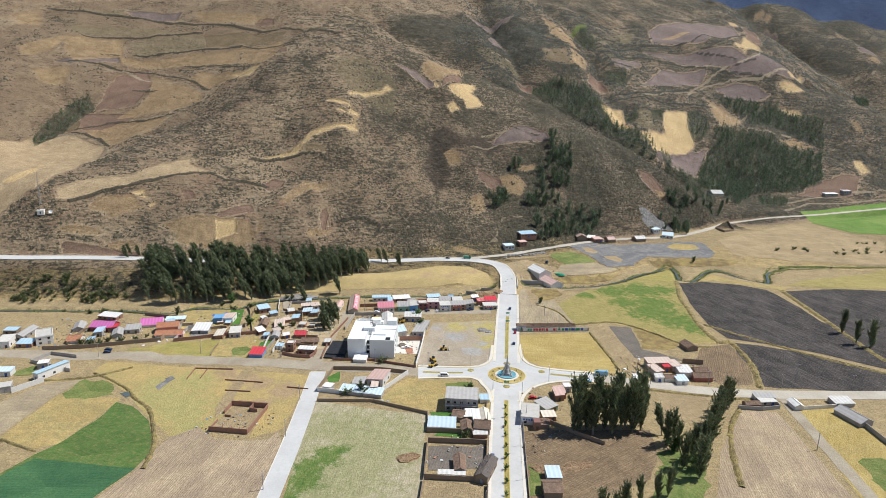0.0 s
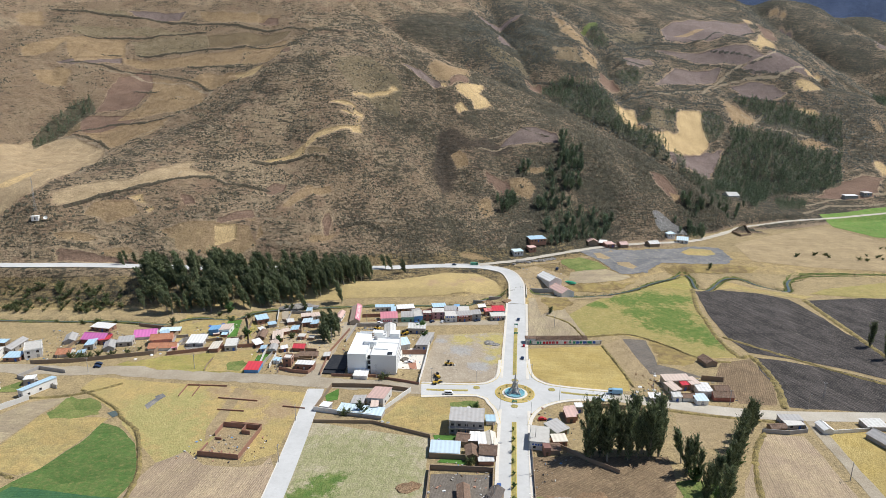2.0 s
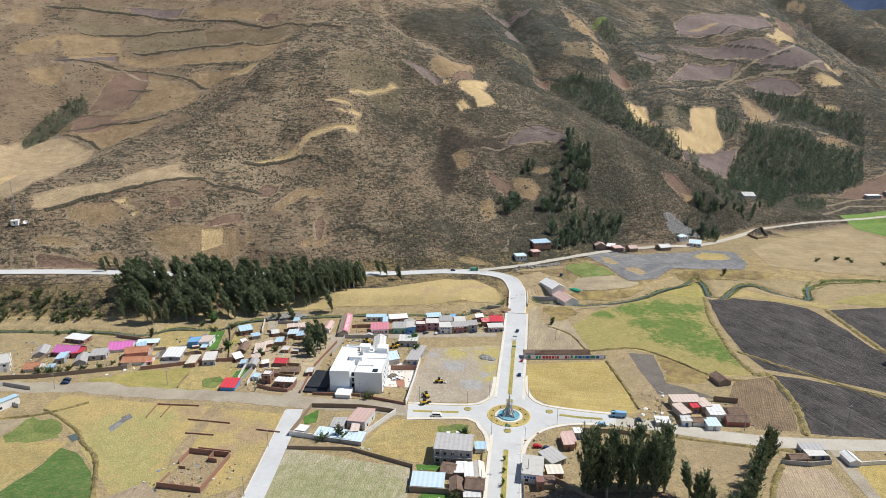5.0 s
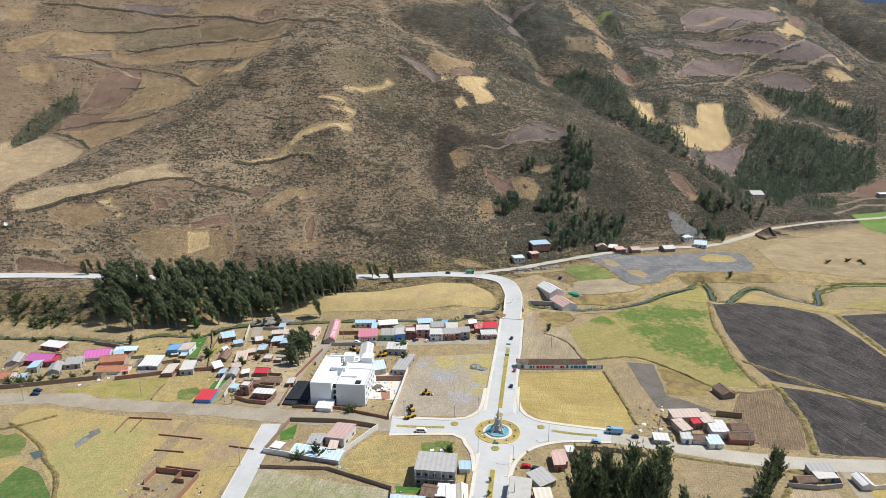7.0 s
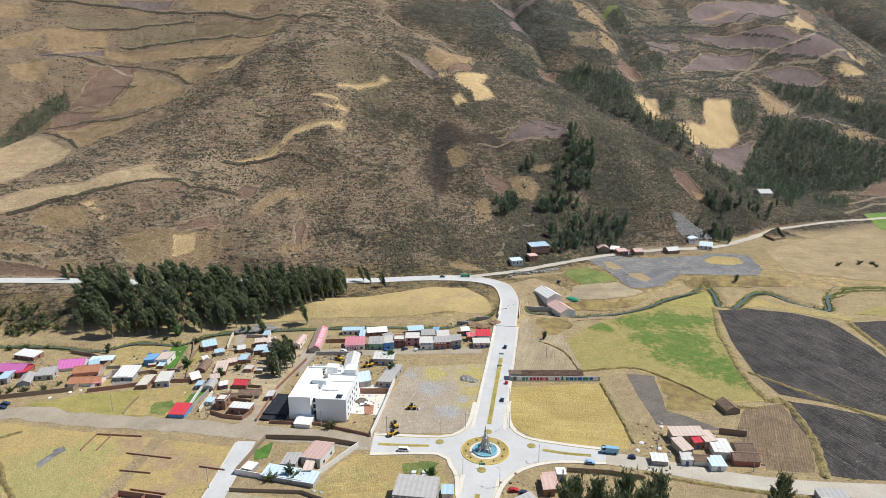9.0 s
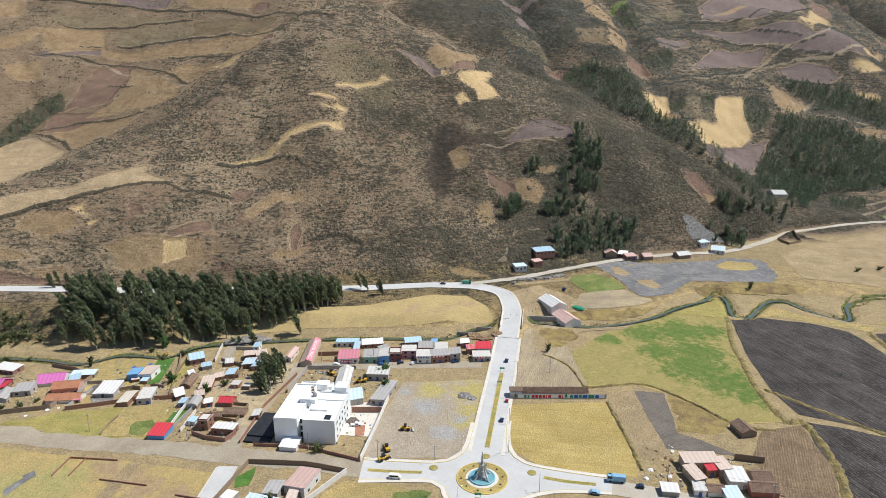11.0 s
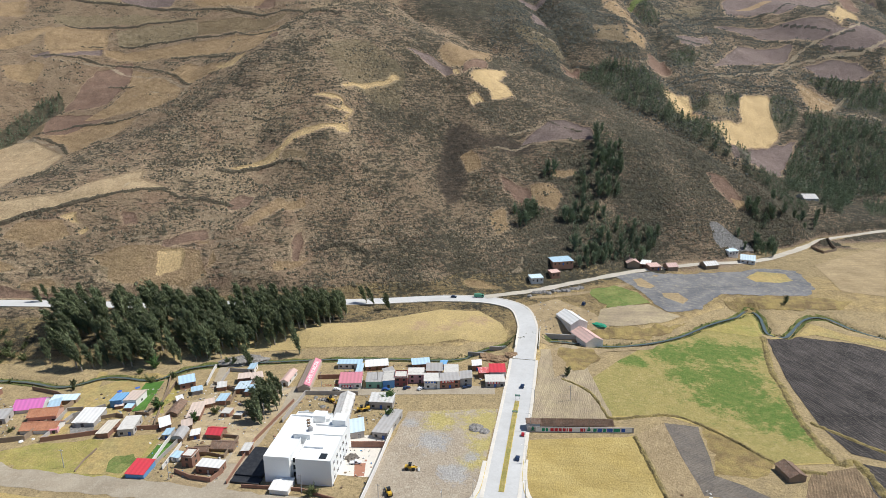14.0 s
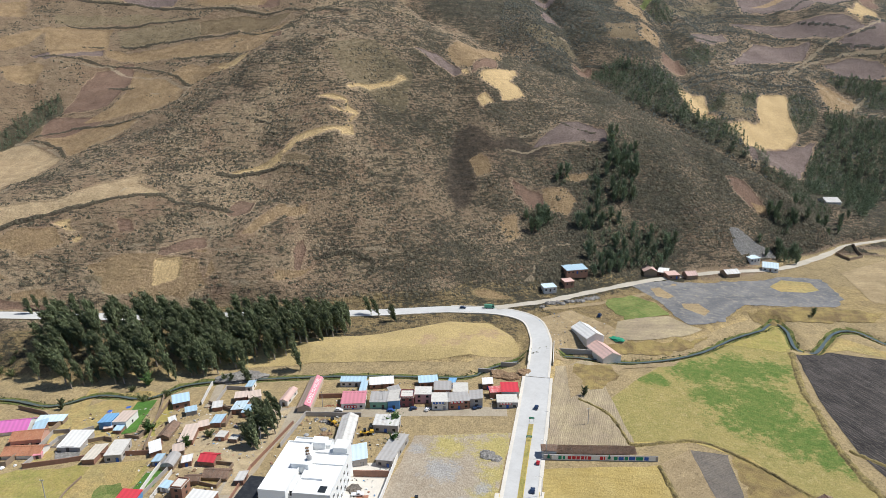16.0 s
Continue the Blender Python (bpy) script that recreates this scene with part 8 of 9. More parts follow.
def wire(a, b, sag=0.6):
    pts = [Vector(a).lerp(Vector(b), k / 8) - Vector((0, 0, 4 * sag * (k / 8) * (1 - k / 8))) for k in range(9)]
    bm = bmesh.new()
    tube(bm, pts, [0.02] * 9, 4)
    simple("power_line", bm, TYRE, "thin sagging power line between poles", "cable", "power lines")


for run in ([(-93, 290), (-89.5, 255), (-86, 215)], [(5.2, 270.8), (5.6, 236), (4.6, 210)], [(92, 338), (130, 330), (170, 330), (210, 333), (250, 337)], [(-85, 426), (-55, 431), (-22, 436)]):
    for (ax, ay), (bx, by) in zip(run, run[1:]):
        wire((ax, ay, 8.6), (bx, by, 8.6))


def road_sign(x, y, turn, z=0.2):
    ob = thing("road_sign", pose(x, y, z, 0, 0, turn), "green road sign board on two posts", "sign", "green road signs")
    part("board", boxes((-1.3, -0.05, 1.6, 1.3, 0.05, 2.6)), INK_GREEN, ob)
    for s in (-1.0, 1.0):
        part("post", boxes((s - 0.05, -0.04, 0, s + 0.05, 0.04, 1.6)), STEEL, ob)
    part("bar", boxes((-0.9, -0.08, 2.0, 0.9, -0.05, 2.2)), INK_WHITE, ob)


road_sign(15.9, 317.5, 4), road_sign(19.4, 412, 4), road_sign(20.0, 428, 4)


# the crossing on the avenue: white bars
for x0, x1 in ((7.2, 13.4), (15.6, 21.6)):
    for k in range(7):
        x = x0 + (x1 - x0) * (k + 0.5) / 7
        simple("crossing_stripe", boxes((x - 0.22, 303.2, 0.1, x + 0.22, 306.4, 0.145)), INK_WHITE, "white painted zebra crossing stripe", "road marking", "zebra crossing stripes")


# ---- the bridge over the stream ----
for s in (7.0, -7.0):
    b = bmesh.new()
    p0, p1 = Vector((22.8 - s, 484, 0)), Vector((23.2 - s, 514, 0))
    box(b, -0.2, -15, -1.0, 0.2, 15, 1.0)
    simple("bridge_parapet", b, SIDEWALK, "cream concrete bridge parapet beside the road", "parapet", "bridge parapets", pose((p0.x + p1.x) / 2, 499, 4.2, 0, 0, -0.8))
simple("retaining_wall", boxes((0, 488, -2.4, 15, 488.6, 1.2), (-12, 478.5, -2.4, 0.2, 479.1, 1.0)), RENDER, "grey concrete channel wall beside the stream", "wall", "channel walls")
simple("retaining_wall", boxes((30, 509.5, -2.4, 62, 510.1, 2.4)), RENDER, "grey concrete channel wall beside the stream", "wall", "channel walls")


def heap(x, y, r, h, material, label, name="mound", squash=1.0, turn=0):
    bm = bmesh.new()
    bmesh.ops.create_icosphere(bm, subdivisions=3, radius=1.0)
    for v in bm.verts:
        k = 1 + 0.35 * noise.noise((v.co.x * 2.2 + x, v.co.y * 2.2 + y, v.co.z * 2)) + 0.15 * noise.noise((v.co.x * 7 + x, v.co.y * 7, v.co.z * 7))
        v.co = Vector((v.co.x * r * k, v.co.y * r * squash * k, max(v.co.z, -0.15) * h * k))
    simple(name, bm, material, label, "mound", "mounds", pose(x, y, ground_z(x, y), 0, 0, turn))


heap(8, 472, 7, 2.2, HAY, "low mound of reddish straw and earth", squash=0.6)
heap(0, 475, 5, 1.8, HAY, "low mound of reddish straw and earth")
heap(14, 475, 4, 1.5, HAY, "low mound of reddish straw and earth")
heap(-30, 243, 5.5, 1.2, HAY, "flat mound of brown straw on stubble", squash=0.6, turn=30)
heap(32, 240, 8, 0.9, HAY, "loose mound of dry maize stalks", squash=0.5)
heap(45, 244, 7, 0.8, HAY, "loose mound of dry maize stalks", squash=0.5, turn=20)
heap(2, 398, 3.5, 1.2, RUBBLE, "mound of grey gravel in the yard")
heap(6, 396, 2.5, 0.9, RUBBLE, "mound of grey gravel in the yard")
heap(-49, 366, 3.0, 1.6, DARKSOIL, "dark mound of earth in a walled yard")
heap(-143, 451, 14, 2.5, RUBBLE, "large grey gravel heap beside the stream", squash=0.45, turn=25)
for k in range(12):
    heap(22 + k * 3.4, 571 + k * 1.9 + dice.uniform(-3, 3), dice.uniform(1.5, 3), dice.uniform(0.8, 1.8), RUBBLE, "mound of grey building rubble beside a road")
for k in range(16):
    x, y = dice.uniform(84, 99), dice.uniform(337, 362)
    heap(x, y, dice.uniform(0.5, 1.4), dice.uniform(0.3, 0.8), dice.choice((INK_WHITE, RUBBLE, HAY)), "small mound of scrap and white sacks", "scrap_mound")
for k in range(10):
    heap(dice.uniform(-84, -70), dice.uniform(398, 415), dice.uniform(0.8, 1.8), dice.uniform(0.5, 1.2), dice.choice((RUBBLE, HAY, STEEL)), "mound of scrap in a machinery yard", "scrap_mound")
for k in range(8):
    heap(dice.uniform(-150, -110), dice.uniform(375, 405), dice.uniform(0.7, 1.5), dice.uniform(0.3, 0.8), dice.choice((RUBBLE, HAY, INK_WHITE)), "small mound of rubble in a house yard", "scrap_mound")
for x, y in ((-190, 405), (-183, 410), (-187, 398)):
    heap(x, y, 1.6, 0.5, INK_BLUE, "crumpled blue plastic sheet on dry grass", "plastic_sheet")
for k in range(46):
    x, y = dice.choice(((-210, 350), (-185, 385), (-150, 380), (-125, 365), (-120, 400), (-245, 360), (-110, 425), (-60, 300), (-5, 275), (-8, 240), (-45, 440), (-10, 448)))
    x, y = x + dice.uniform(-14, 14), y + dice.uniform(-9, 9)
    heap(x, y, dice.uniform(0.4, 1.1), dice.uniform(0.3, 0.9), dice.choice((INK_WHITE, RUBBLE, HAY, STEEL, WALLS["brick"])), "small pile of rubble and scrap in a yard", "scrap_mound")
heap(68, 524, 5, 1.2, INK_GREEN, "crumpled green tarpaulin beside a shed", "tarpaulin", 0.5, -30)


# ---- the mast on the spur ----
def mast():
    x, y = -366, 482
    z = ground_z(x, y)
    ob = thing("radio_mast", pose(x, y, z), "thin lattice radio mast beside a white hut", "mast")
    b = bmesh.new()
    for k in range(3):
        a = 2 * math.pi * k / 3
        tube(b, [(1.0 * math.cos(a), 1.0 * math.sin(a), -0.5), (0.3 * math.cos(a), 0.3 * math.sin(a), 26)], [0.09, 0.06], 5)
    for z_ in range(1, 26, 2):
        r = 1.0 - 0.7 * z_ / 26
        p = [(r * math.cos(2 * math.pi * k / 3), r * math.sin(2 * math.pi * k / 3)) for k in range(3)]
        for k in range(3):
            tube(b, [(*p[k], z_), (*p[(k + 1) % 3], z_ + 2)], [0.04, 0.04], 4)
    part("lattice", b, STEEL, ob)
    hut = thing("hut", pose(x + 3, y - 5, ground_z(x + 3, y - 5), 0, 0, 20), "white equipment hut with a flat roof", "hut")
    part("wall", boxes((-2.5, -2, -1, 2.5, 2, 2.8)), WHITE, hut)
    part("roof", boxes((-2.8, -2.3, 2.8, 2.8, 2.3, 3.0)), ROOFS["white"], hut)
    part("door_leaf", boxes((-0.5, -2.05, 0, 0.5, -2.0, 2.0)), DARK_FRAME, hut)
    dish = thing("satellite_dish", pose(x + 10, y - 3, ground_z(x + 10, y - 3)), "white satellite dish on a short post", "satellite dish")
    b = lathe([(0.05, 0.0), (0.9, 0.15), (1.6, 0.55), (1.62, 0.6), (0.9, 0.2), (0.05, 0.05)], 20)
    bmesh.ops.transform(b, matrix=pose(0, 0, 1.8, 55, 0, 20), verts=b.verts)
    part("reflector", b, INK_WHITE, dish)
    part("post", boxes((-0.1, -0.1, -0.5, 0.1, 0.1, 1.9)), STEEL, dish)


mast()

# ---- trees, bushes ----
def leaf_cloud(centres, radii, per, size, seed, flat=1.0, along=None):
    """Many small leaf sprays round centres, drawn out along a direction where one is given: a mesh of loose quads."""
    r = np.random.RandomState(seed)
    c, rad = np.repeat(np.array(centres, float), per, 0), np.repeat(np.array(radii, float), per)
    n = len(c)
    d = r.normal(size=(n, 3))
    d /= np.linalg.norm(d, axis=1)[:, None]
    d[:, 2] *= flat
    u = r.normal(size=(n, 3))
    u /= np.linalg.norm(u, axis=1)[:, None]
    if along is not None:
        w = np.repeat(np.array(along, float), per, 0)
        w /= np.linalg.norm(w, axis=1)[:, None]
        d += w * (2.6 * r.normal(size=n))[:, None]
        u = w + 0.55 * u
    p = c + d * (rad * 1.25 * r.rand(n) ** 0.55)[:, None]
    v = np.cross(u, r.normal(size=(n, 3)))
    v /= np.linalg.norm(v, axis=1)[:, None] + 1e-9
    s = np.broadcast_to(np.asarray(size, float), (n,)) * (0.6 + 0.8 * r.rand(n)) if np.ndim(size) == 0 else np.repeat(np.asarray(size, float), per) * (0.6 + 0.8 * r.rand(n))
    u, v = u * s[:, None], v * (s * (0.6 if along is None else 0.32))[:, None]
    return np.stack([p - u, p - 0.4 * u + v, p + u, p - 0.4 * u - v], 1).reshape(-1, 3)


def loose_mesh(name, co, material):
    me = bpy.data.meshes.new(name)
    n = len(co) // 4
    me.vertices.add(n * 4), me.loops.add(n * 4), me.polygons.add(n)
    me.vertices.foreach_set("co", co.astype(np.float32).ravel())
    me.loops.foreach_set("vertex_index", np.arange(n * 4, dtype=np.int32))
    me.polygons.foreach_set("loop_start", np.arange(0, n * 4, 4, dtype=np.int32))
    me.update(calc_edges=True)
    me.materials.append(material)
    return me


def tree(name, label, height, spread, seed, material, bare=0.25, tiers=16, per=60, leaf=0.55, lean=0.0, category="tree", group="", rise=0.6, swept=0.0):
    """A tree at the origin: a tapered, bent trunk with limbs, and a crown of many leaf sprays in uneven clumps."""
    r = random.Random(seed)
    ob = thing(name, Matrix(), label, category, group)
    bend = [(lean * (k / 5) ** 1.5 * height + r.uniform(-0.25, 0.25) * k * 0.4, r.uniform(-0.25, 0.25) * k * 0.4, height * 0.93 * k / 5 - (0.5 if k == 0 else 0)) for k in range(6)]
    bm = bmesh.new()
    tube(bm, bend, [height * f for f in (0.020, 0.016, 0.013, 0.009, 0.006, 0.002)], 7)
    cs, rs, ways = [], [], []

    def on_trunk(f):
        k = min(int(f * 5), 4)
        return Vector(bend[k]).lerp(Vector(bend[k + 1]), f * 5 - k)

    for k in range(tiers):
        f = bare + (1.0 - bare) * (k + r.random() * 0.8) / tiers
        a, base = r.uniform(0, 6.28), on_trunk(min(f, 0.99) * 0.9)
        full = (1.04 - f) / (1.04 - bare)
        reach = spread * (0.18 + 0.82 * min(1, full * 1.5) * (0.55 + 0.45 * min(1, (1 - full) * 5))) * r.uniform(0.3, 1.0)
        way = Vector((math.cos(a) - swept, math.sin(a), rise * r.uniform(0.6, 1.5)))
        tip = base + way * reach
        tube(bm, [base, base.lerp(tip, 0.5) + Vector((0, 0, -0.1 * reach)), tip], [height * 0.006, height * 0.004, height * 0.001], 4)
        for s in (0.5, 1.0):
            cs.append(base.lerp(tip, s)), rs.append(spread * r.uniform(0.10, 0.22) * (1.15 - 0.35 * s))
            ways.append(way + Vector((-0.6 * swept, 0, 0.4)))
    part("trunk", bm, BARK, ob)
    me = loose_mesh("crown", leaf_cloud([tuple(c) for c in cs], rs, per, leaf, seed + 50, 1.2, [tuple(w) for w in ways]), material)
    crown = new("crown", me)
    crown.parent = ob
    return ob


def planted(kinds, places, low, high, seed, turn=180):
    """Copies of some trees at places, turned and scaled."""
    r = random.Random(seed)
    for x, y in places:
        s = r.uniform(low, high)
        t = copy_thing(r.choice(kinds), Matrix())
        t.matrix_basis = pose(x, y, ground_z(x, y) - 0.1, 0, 0, r.uniform(-turn, turn)) @ Matrix.Diagonal((s * r.uniform(0.9, 1.15), s * r.uniform(0.9, 1.15), s, 1))


def scatter(points, count, seed, gap=0.0):
    r, out = random.Random(seed), []
    xs, ys = [p[0] for p in points], [p[1] for p in points]
    for _ in range(count * 40):
        x, y = r.uniform(min(xs), max(xs)), r.uniform(min(ys), max(ys))
        if within(points, x, y) and all((x - a) ** 2 + (y - b) ** 2 > gap * gap for a, b in out):
            out.append((x, y))
            if len(out) == count:
                break
    return out


gums = [tree("eucalyptus_tree", "tall dark green eucalyptus with an upright ragged crown", 23, 3.6, 11 + k, EUCALYPT, (0.08, 0.14, 0.05, 0.18)[k], 52, 40, 0.52, (0.03, -0.03, 0.02, 0.05)[k], group="eucalyptus trees", rise=1.7) for k in range(4)]
windy = [tree("eucalyptus_tree", "tall dark eucalyptus swept over by the wind", 21, 3.1, 81 + k, EUCALYPT, (0.16, 0.25, 0.10, 0.3)[k], 48, 28, 0.64, (-0.24, -0.34, -0.18, -0.28)[k], group="windswept trees", rise=1.0, swept=0.75) for k in range(4)]
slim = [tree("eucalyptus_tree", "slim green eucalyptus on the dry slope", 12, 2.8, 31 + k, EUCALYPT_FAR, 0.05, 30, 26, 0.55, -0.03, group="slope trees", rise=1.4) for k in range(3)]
bushes = [tree("bush", "low rounded green bush with small leaves", 2.3, 2.3, 41 + k, BUSH, 0.02, 12, 40, 0.30, 0, "bush", "bushes") for k in range(3)]
young = [tree("young_tree", "small green street tree on the median", 3.6, 1.2, 51 + k, MOLLE, 0.25, 8, 34, 0.26, 0, "tree", "median trees") for k in range(2)]
round_tree = tree("tree", "broad dark green tree beside a yard", 9, 4.2, 61, MOLLE, 0.12, 16, 90, 0.5, 0.0)
conifer = tree("conifer", "dense dark cone-shaped tree", 9, 2.6, 71, EUCALYPT, 0.05, 18, 70, 0.45, 0.0)
originals = gums + windy + slim + bushes + young + [round_tree, conifer]

# the long grove between the stream and the highway
GROVE = [(-250, 424), (-228, 418), (-208, 428), (-176, 437), (-150, 452), (-118, 474), (-95, 500), (-92, 522), (-120, 512), (-160, 496), (-205, 482), (-240, 468), (-262, 455)]
planted(windy, scatter(GROVE, 205, 1, 2.7), 0.70, 1.12, 2, 28)
planted(windy, scatter([(-300, 462), (-262, 468), (-250, 476), (-262, 484), (-298, 474)], 5, 3, 5), 0.5, 0.7, 4, 30)
planted(windy, [(-112, 463), (-168, 452)], 0.85, 0.95, 15, 20)
planted(windy, [(-72, 526), (-135, 446), (-167, 447), (-132, 466), (-100, 517), (-84, 529), (-90, 532)], 0.5, 0.75, 5, 25)
# the cluster beside the furrowed field
planted(gums, [(47, 272), (51, 277.5), (56, 271), (58.5, 279), (65.5, 273), (68, 280.5), (75.5, 275), (78.5, 281)], 1.1, 1.42, 6)
planted(gums, [(49.5, 274), (53.5, 275), (62, 276), (70, 276), (73, 279), (80, 277)], 0.8, 1.12, 17, 180)
planted(windy, [(89, 273)], 0.8, 0.85, 18)
planted([round_tree], [(91, 260), (97.5, 247), (110, 270), (118, 285)], 0.75, 1.0, 16)
planted(gums, [(93.0, 268.1), (92.8, 260), (97.2, 253), (100.2, 247), (103, 256), (108.9, 266), (112, 272), (116.9, 281), (120, 288), (124.7, 296), (129, 302), (132.4, 305), (88.9, 264), (91.4, 247), (96, 240)], 0.7, 1.0, 7)
planted(gums, [(73.6, 222), (66, 219), (79, 226), (58, 212), (49, 208), (53, 204)], 0.6, 0.75, 8)
planted(gums, [(250.9, 420.4), (249.3, 400.6), (256, 396)], 0.75, 0.95, 9)
# trees among the houses
planted(windy, [(-102.6, 398), (-102.3, 390), (-105.3, 409), (-104.8, 415), (-107, 403), (-99, 404), (-100, 395), (-104, 394), (-106, 398), (-103, 406), (-101, 411), (-108, 409), (-98, 399), (-105, 387), (-101, 386)], 0.6, 0.82, 10, 30)
planted([round_tree], [(-41.2, 399), (-44.6, 414), (-4.7, 307.3), (-158.3, 391.3), (-134, 383.5), (-188, 433)], 0.5, 0.85, 11)
planted([conifer], [(-215.7, 403), (-149.6, 446), (-136.4, 447.8), (46, 458), (201, 585), (-146, 446), (-62, 300)], 0.6, 1.0, 12)
planted(bushes, [(-278, 399), (-270, 403), (-260, 408), (-300, 402), (-193, 427), (-180, 418), (-128, 392), (-70, 298), (-60, 299), (-58, 340), (-220, 356), (-228, 352), (-236, 352), (-216, 362), (-250, 346), (-243, 345), (-238, 346), (-170, 424), (-5, 262)], 0.8, 1.6, 13)
planted(young, [(12.4 + 0.02 * k, 184 + k) for k in range(0, 115, 9)], 0.7, 1.1, 14)
# the grove and the woods on the slopes
GROVES, FORESTS = [p for k, p in WOODS if k == "grove"], [p for k, p in WOODS if k == "forest"]


def area(points):
    return abs(sum(a[0] * b[1] - b[0] * a[1] for a, b in zip(points, points[1:] + points[:1]))) / 2


for k, points in enumerate(GROVES):
    planted(slim, scatter(points, max(3, min(40, int(area(points) / 45))), 21 + k, 2.2), 0.55, 1.25, 22 + k)
planted(slim, [(250, 778), (262, 782), (272, 790), (282, 796), (290, 806), (255, 760), (268, 768), (281, 775), (296, 790), (306, 812), (300, 800), (316, 822), (243, 752), (210, 715), (222, 725), (205, 722), (60, 625), (66, 628), (72, 634), (80, 640), (90, 650)], 0.6, 1.15, 23)
planted(bushes, scatter([(-366, 427), (-328, 436), (-268, 440), (-262, 424), (-300, 416), (-354, 412)], 75, 24, 1.8), 0.5, 1.4, 25)
planted(bushes, scatter([(400, 690), (470, 700), (520, 690), (500, 660), (420, 660)], 30, 26, 2.0) + scatter([(290, 640), (360, 660), (420, 650), (380, 630)], 14, 27, 2.0), 0.6, 1.2, 28)
for o in originals:
    for c in (*o.children_recursive, o):
        bpy.data.objects.remove(c)


def stuff(name, co, material, label, category):
    ob = new(name, loose_mesh(name, co, material))
    return tagged(ob, label, category, kind="stuff")


def wood(points, count, seed, low, high):
    """Leaf sprays of many far trees."""
    cs, rs, sz = [], [], []
    r = random.Random(seed)
    for x, y in scatter(points, count, seed):
        if (x - 328) ** 2 + (y - 880) ** 2 < 700:
            continue
        h, z = r.uniform(low, high), ground_z(x, y)
        for k in range(4):
            f = 0.25 + 0.75 * k / 3
            cs.append((x + r.uniform(-0.5, 0.5), y + r.uniform(-0.5, 0.5), z + h * f))
            rs.append(h * 0.27 * (1.15 - f)), sz.append(h * 0.08)
    return leaf_cloud(cs, rs, 9, np.array(sz), seed + 1, 1.3)


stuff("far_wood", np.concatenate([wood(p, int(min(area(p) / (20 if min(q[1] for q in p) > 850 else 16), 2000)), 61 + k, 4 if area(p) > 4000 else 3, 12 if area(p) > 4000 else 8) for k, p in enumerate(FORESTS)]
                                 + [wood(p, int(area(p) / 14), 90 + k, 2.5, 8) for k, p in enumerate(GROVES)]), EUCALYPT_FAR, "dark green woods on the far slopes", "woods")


def ground_zs(x, y):
    """Height of the ground mesh at many places."""
    i, j = np.clip(np.searchsorted(GX, x) - 1, 0, len(GX) - 2), np.clip(np.searchsorted(GY, y) - 1, 0, len(GY) - 2)
    u, v = (x - GX[i]) / (GX[i + 1] - GX[i]), (y - GY[j]) / (GY[j + 1] - GY[j])
    return (1 - v) * ((1 - u) * MZ[j, i] + u * MZ[j, i + 1]) + v * ((1 - u) * MZ[j + 1, i] + u * MZ[j + 1, i + 1])


def scrub():
    """Places and sizes of low bushes over the hills: in broken contour rows, thicker along hedge banks and in the gullies."""
    r = np.random.RandomState(77)
    places, sizes = [], []
    for x0, x1, y0, y1, count, low, high, odds in ((-620, 330, 455, 930, 210000, 0.55, 1.7, 0.54), (-60, 660, 930, 1450, 60000, 1.0, 2.4, 0.5), (600, 1100, 1350, 2000, 24000, 1.1, 2.4, 0.5)):
        x, y = r.uniform(x0, x1, count), r.uniform(y0, y1, count)
        z = ground_zs(x, y)
        i, j = np.clip(np.searchsorted(GX, x) - 1, 0, len(GX) - 2), np.clip(np.searchsorted(GY, y) - 1, 0, len(GY) - 2)
        clear = np.maximum.reduce([PAINT[k][j, i] for k in ("straw", "soil", "pale", "mauve", "track", "rock", "plain", "green", "burn")])
        rows = lattice_noise(x + y, 6.0 * z, 13, 32) + 0.6 * lattice_noise(x, y, 34, 31) + 0.5 * lattice_noise(x, y, 90, 33) + 0.9 * PAINT["dark"][j, i] - 0.5 * PAINT["dull"][j, i] - 1.1 * np.maximum(PAINT["tan"], PAINT["grass"])[j, i] - 0.22 * PAINT["open"][j, i]
        keep = (z > np.interp(x, [-520, -300, -145, 0, 400], [34, 27, 15, 8, 5])) & (clear < 0.35) & (r.rand(count) < odds * smooth(-0.25, 0.75, rows))
        places.append(np.stack([x, y, z], 1)[keep])
        sizes.append(low + (high - low) * r.rand(keep.sum()) ** 2.2)
    for half, pts in HEDGES:
        for (ax, ay), (bx, by) in zip(pts, pts[1:]):
            n = int(math.hypot(bx - ax, by - ay) / (0.9 if ay < 900 else 1.6))
            f = r.rand(n)
            px, py = ax + (bx - ax) * f + r.normal(0, half * 0.6, n), ay + (by - ay) * f + r.normal(0, half * 0.6, n)
            places.append(np.stack([px, py, ground_zs(px, py)], 1))
            sizes.append((0.5 + 0.8 * r.rand(n)) * (1.0 if ay < 900 else 1.5))
    c, q = np.concatenate(places), np.concatenate(sizes)
    return (c[c[:, 1] < 930], q[c[:, 1] < 930]), (c[c[:, 1] >= 930], q[c[:, 1] >= 930])


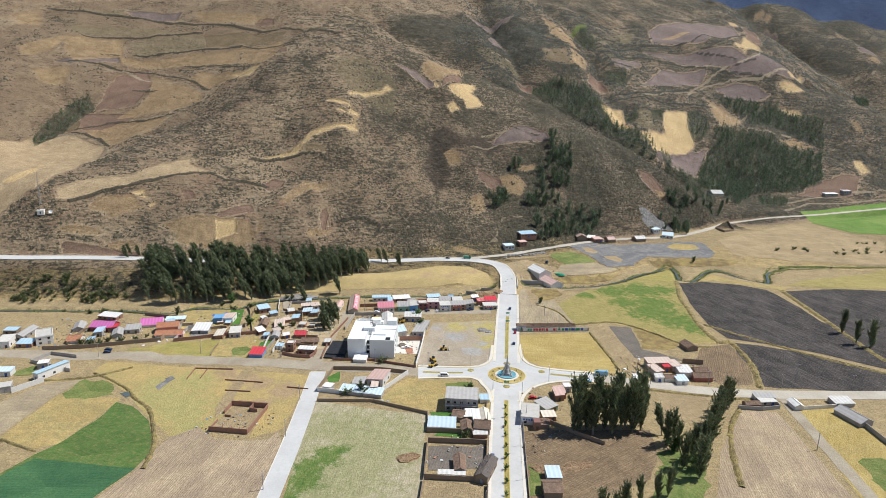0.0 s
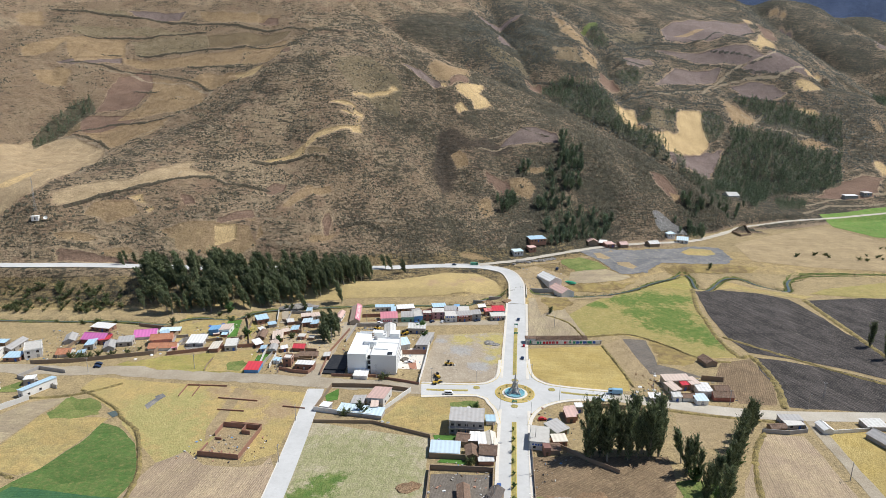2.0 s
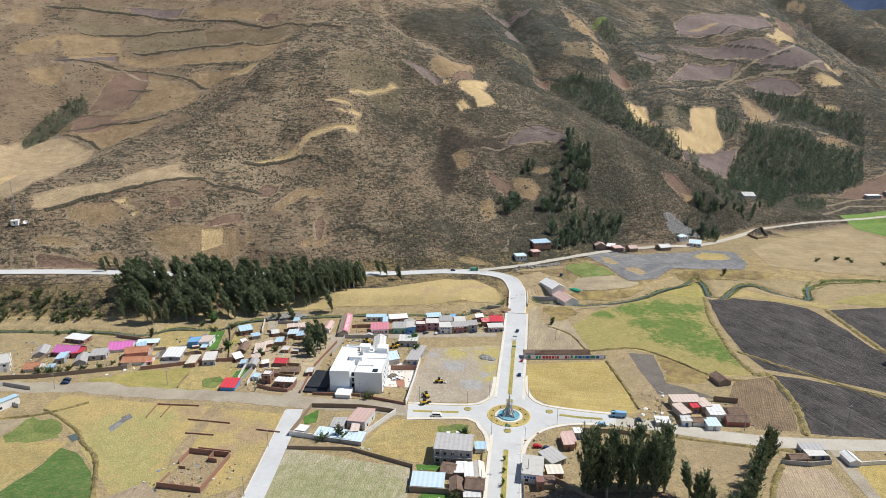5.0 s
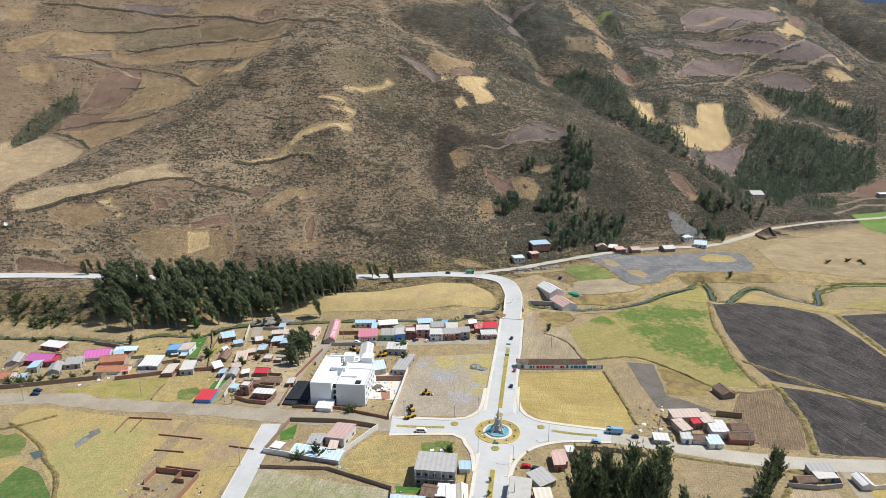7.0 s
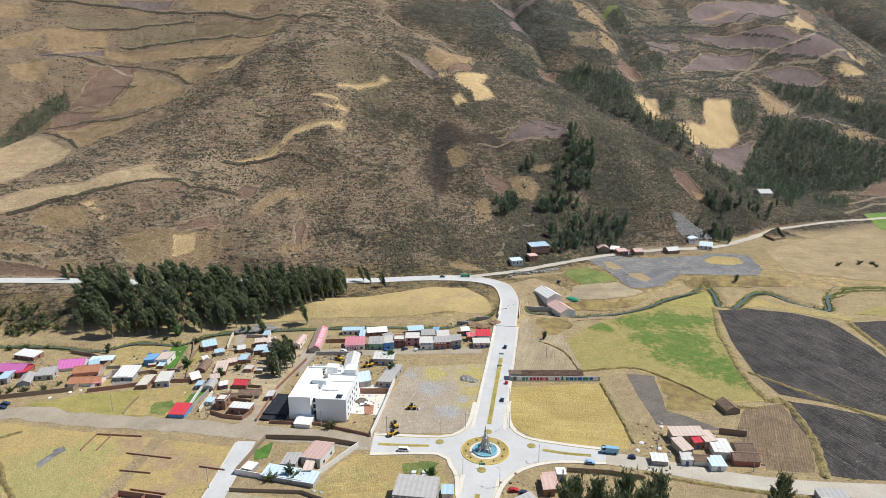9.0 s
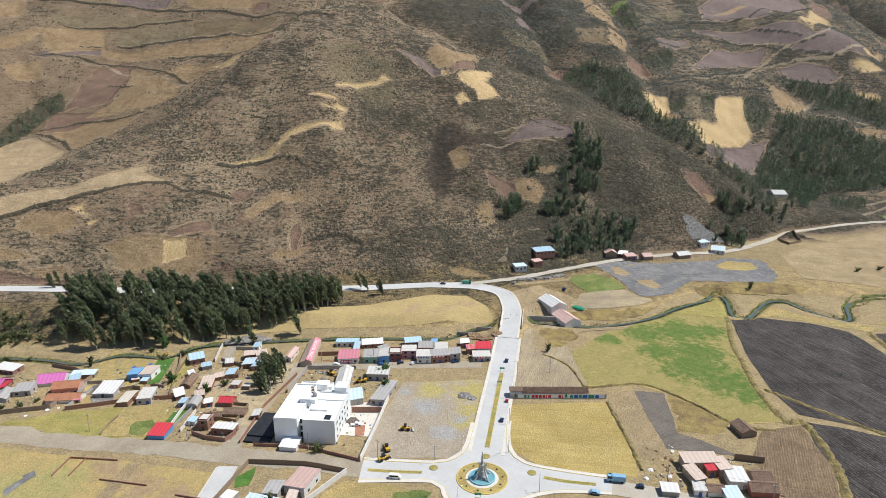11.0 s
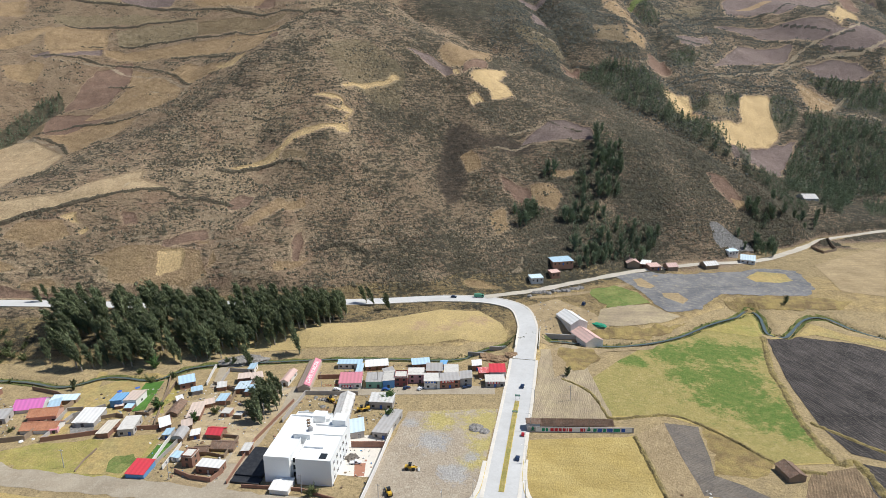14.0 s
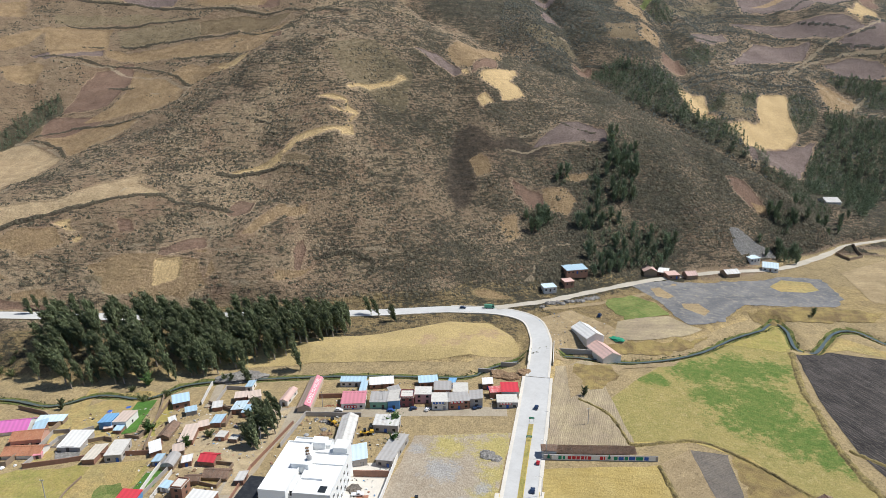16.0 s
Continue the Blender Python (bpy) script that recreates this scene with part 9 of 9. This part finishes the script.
def bush_mesh(name, places, sizes, seed, material):
    """Low uneven mounds of twigs, five-sided, with a leaning top."""
    r = np.random.RandomState(seed)
    n = len(places)
    a = r.rand(n, 1) * 6.28 + np.arange(5) * 1.2566 + r.normal(0, 0.15, (n, 5))
    reach = sizes[:, None] * (0.65 + 0.6 * r.rand(n, 5))
    ring = np.stack([places[:, :1] + reach * np.cos(a) * 1.25, places[:, 1:2] + reach * np.sin(a) * 0.9, np.repeat(places[:, 2:], 5, 1) - 0.35 * sizes[:, None]], 2)
    top = places + np.stack([r.normal(0, 0.3, n) * sizes, r.normal(0, 0.3, n) * sizes, sizes * (0.55 + 0.5 * r.rand(n))], 1)
    co = np.concatenate([ring, top[:, None]], 1).reshape(-1, 3)
    k = np.arange(5)
    tri = (np.arange(n)[:, None, None] * 6 + np.stack([k, (k + 1) % 5, np.full(5, 5)], 1)[None]).reshape(-1)
    me = bpy.data.meshes.new(name)
    me.vertices.add(n * 6), me.loops.add(len(tri)), me.polygons.add(n * 5)
    me.vertices.foreach_set("co", co.astype(np.float32).ravel())
    me.loops.foreach_set("vertex_index", tri.astype(np.int32))
    me.polygons.foreach_set("loop_start", np.arange(0, len(tri), 3, dtype=np.int32))
    me.update(calc_edges=True)
    me.materials.append(material)
    return me


near_scrub, far_scrub = scrub()
tagged(new("hill_scrub", bush_mesh("hill_scrub", *near_scrub, 78, SCRUB)), "dry dark scrub bushes scattered over the hill", "scrub", kind="stuff")
tagged(new("far_scrub", bush_mesh("far_scrub", *far_scrub, 79, FAR_SCRUB)), "scrub bushes over the far slopes, tinted grey-green for haze", "scrub", kind="stuff")


def reeds():
    r = np.random.RandomState(5)
    cs = []
    for (ax, ay, _), (bx, by, _) in zip(STREAM[1:-1], STREAM[2:]):
        n = int(math.hypot(bx - ax, by - ay) / 0.7)
        f, side = r.rand(n), r.choice((-1, 1), n) * r.uniform(1.2, 3.4, n)
        l = math.hypot(bx - ax, by - ay)
        px, py = ax + (bx - ax) * f - (by - ay) / l * side, ay + (by - ay) * f + (bx - ax) / l * side
        cs.append(np.stack([px, py, np.array([ground_z(a, b) for a, b in zip(px, py)]) + 0.3], 1))
    c = np.concatenate(cs)
    s = 0.35 + 0.5 * r.rand(len(c))
    return leaf_cloud(c, s, 7, s * 0.6, 6, 0.8)


stuff("stream_reeds", reeds(), BUSH, "green reeds and grass along the stream", "reeds")


def litter():
    """Places of stones, planks and scraps lying about in the yards."""
    r = random.Random(91)
    out = []
    for points, count in (([(-132, 340), (-100, 340), (-99, 430), (-150, 420), (-200, 400), (-190, 372), (-150, 372)], 420), ([(-92, 345), (-36, 345), (-38, 420), (-90, 425)], 260), ([(-80, 432), (10, 440), (8, 462), (-80, 456)], 160), ([(88, 332), (138, 334), (132, 362), (96, 366)], 130), ([(-20, 228), (6, 228), (6, 290), (-22, 288)], 90), ([(-300, 335), (-215, 350), (-215, 395), (-290, 385)], 260), ([(20, 240), (40, 260), (48, 318), (24, 315)], 80), ([(14, 545), (40, 567), (67, 545), (60, 515), (30, 500)], 90), ([(-136, 252), (-100, 252), (-98, 276), (-134, 272)], 60)):
        out += scatter(points, count, r.randrange(9999))
    return np.array(out)


def litter_mesh(places, seed):
    """Small uneven blocks and boards."""
    r = np.random.RandomState(seed)
    n = len(places)
    size = np.stack([0.15 + 0.55 * r.rand(n) ** 2, 0.12 + 0.4 * r.rand(n) ** 2, 0.06 + 0.28 * r.rand(n) ** 2], 1)
    a = r.rand(n) * 6.28
    corner = np.array([(x, y, z) for z in (-1, 1) for x, y in ((-1, -1), (1, -1), (1, 1), (-1, 1))], float)
    c = corner[None] * size[:, None] * (1 + 0.35 * r.normal(size=(n, 8, 3)).clip(-1, 1))
    x = c[..., 0] * np.cos(a)[:, None] - c[..., 1] * np.sin(a)[:, None] + places[:, :1]
    y = c[..., 0] * np.sin(a)[:, None] + c[..., 1] * np.cos(a)[:, None] + places[:, 1:2]
    z = c[..., 2] + (ground_zs(places[:, 0], places[:, 1]) + 0.15 + size[:, 2] * 0.8)[:, None]
    me = bpy.data.meshes.new("yard_litter")
    quads = np.array(((3, 2, 1, 0), (4, 5, 6, 7), (0, 1, 5, 4), (1, 2, 6, 5), (2, 3, 7, 6), (3, 0, 4, 7)))
    faces = (np.arange(n)[:, None, None] * 8 + quads[None]).reshape(-1, 4)
    me.from_pydata(np.stack([x, y, z], 2).reshape(-1, 3).tolist(), [], faces.tolist())
    me.materials.append(LITTER)
    return me


def scraps():
    """Stone, concrete, timber and plastic: each piece its own shade."""
    n = Nodes("scraps", 0.8)
    ramp = n.t.nodes.new("ShaderNodeValToRGB")
    ramp.color_ramp.interpolation = "CONSTANT"
    for k, (at, colour) in enumerate(((0.0, (0.34, 0.31, 0.27)), (0.3, (0.62, 0.60, 0.56)), (0.5, (0.20, 0.14, 0.09)), (0.68, (0.40, 0.22, 0.15)), (0.8, (0.08, 0.08, 0.08)), (0.9, (0.70, 0.69, 0.66)), (0.96, (0.12, 0.28, 0.5)))):
        e = ramp.color_ramp.elements[k] if k < 2 else ramp.color_ramp.elements.new(at)
        e.position, e.color = at, (*colour, 1.0)
    n.link(n.island(0.0, 1.0), ramp.inputs[0])
    return n.done(n.scaled(ramp.outputs[0], n.math("ADD", n.math("MULTIPLY", n.noise(0.3, 3), 0.4), 0.8)))


LITTER = scraps()
tagged(new("yard_litter", litter_mesh(litter(), 92)), "stones, boards and scraps strewn about the yards", "litter", kind="stuff")
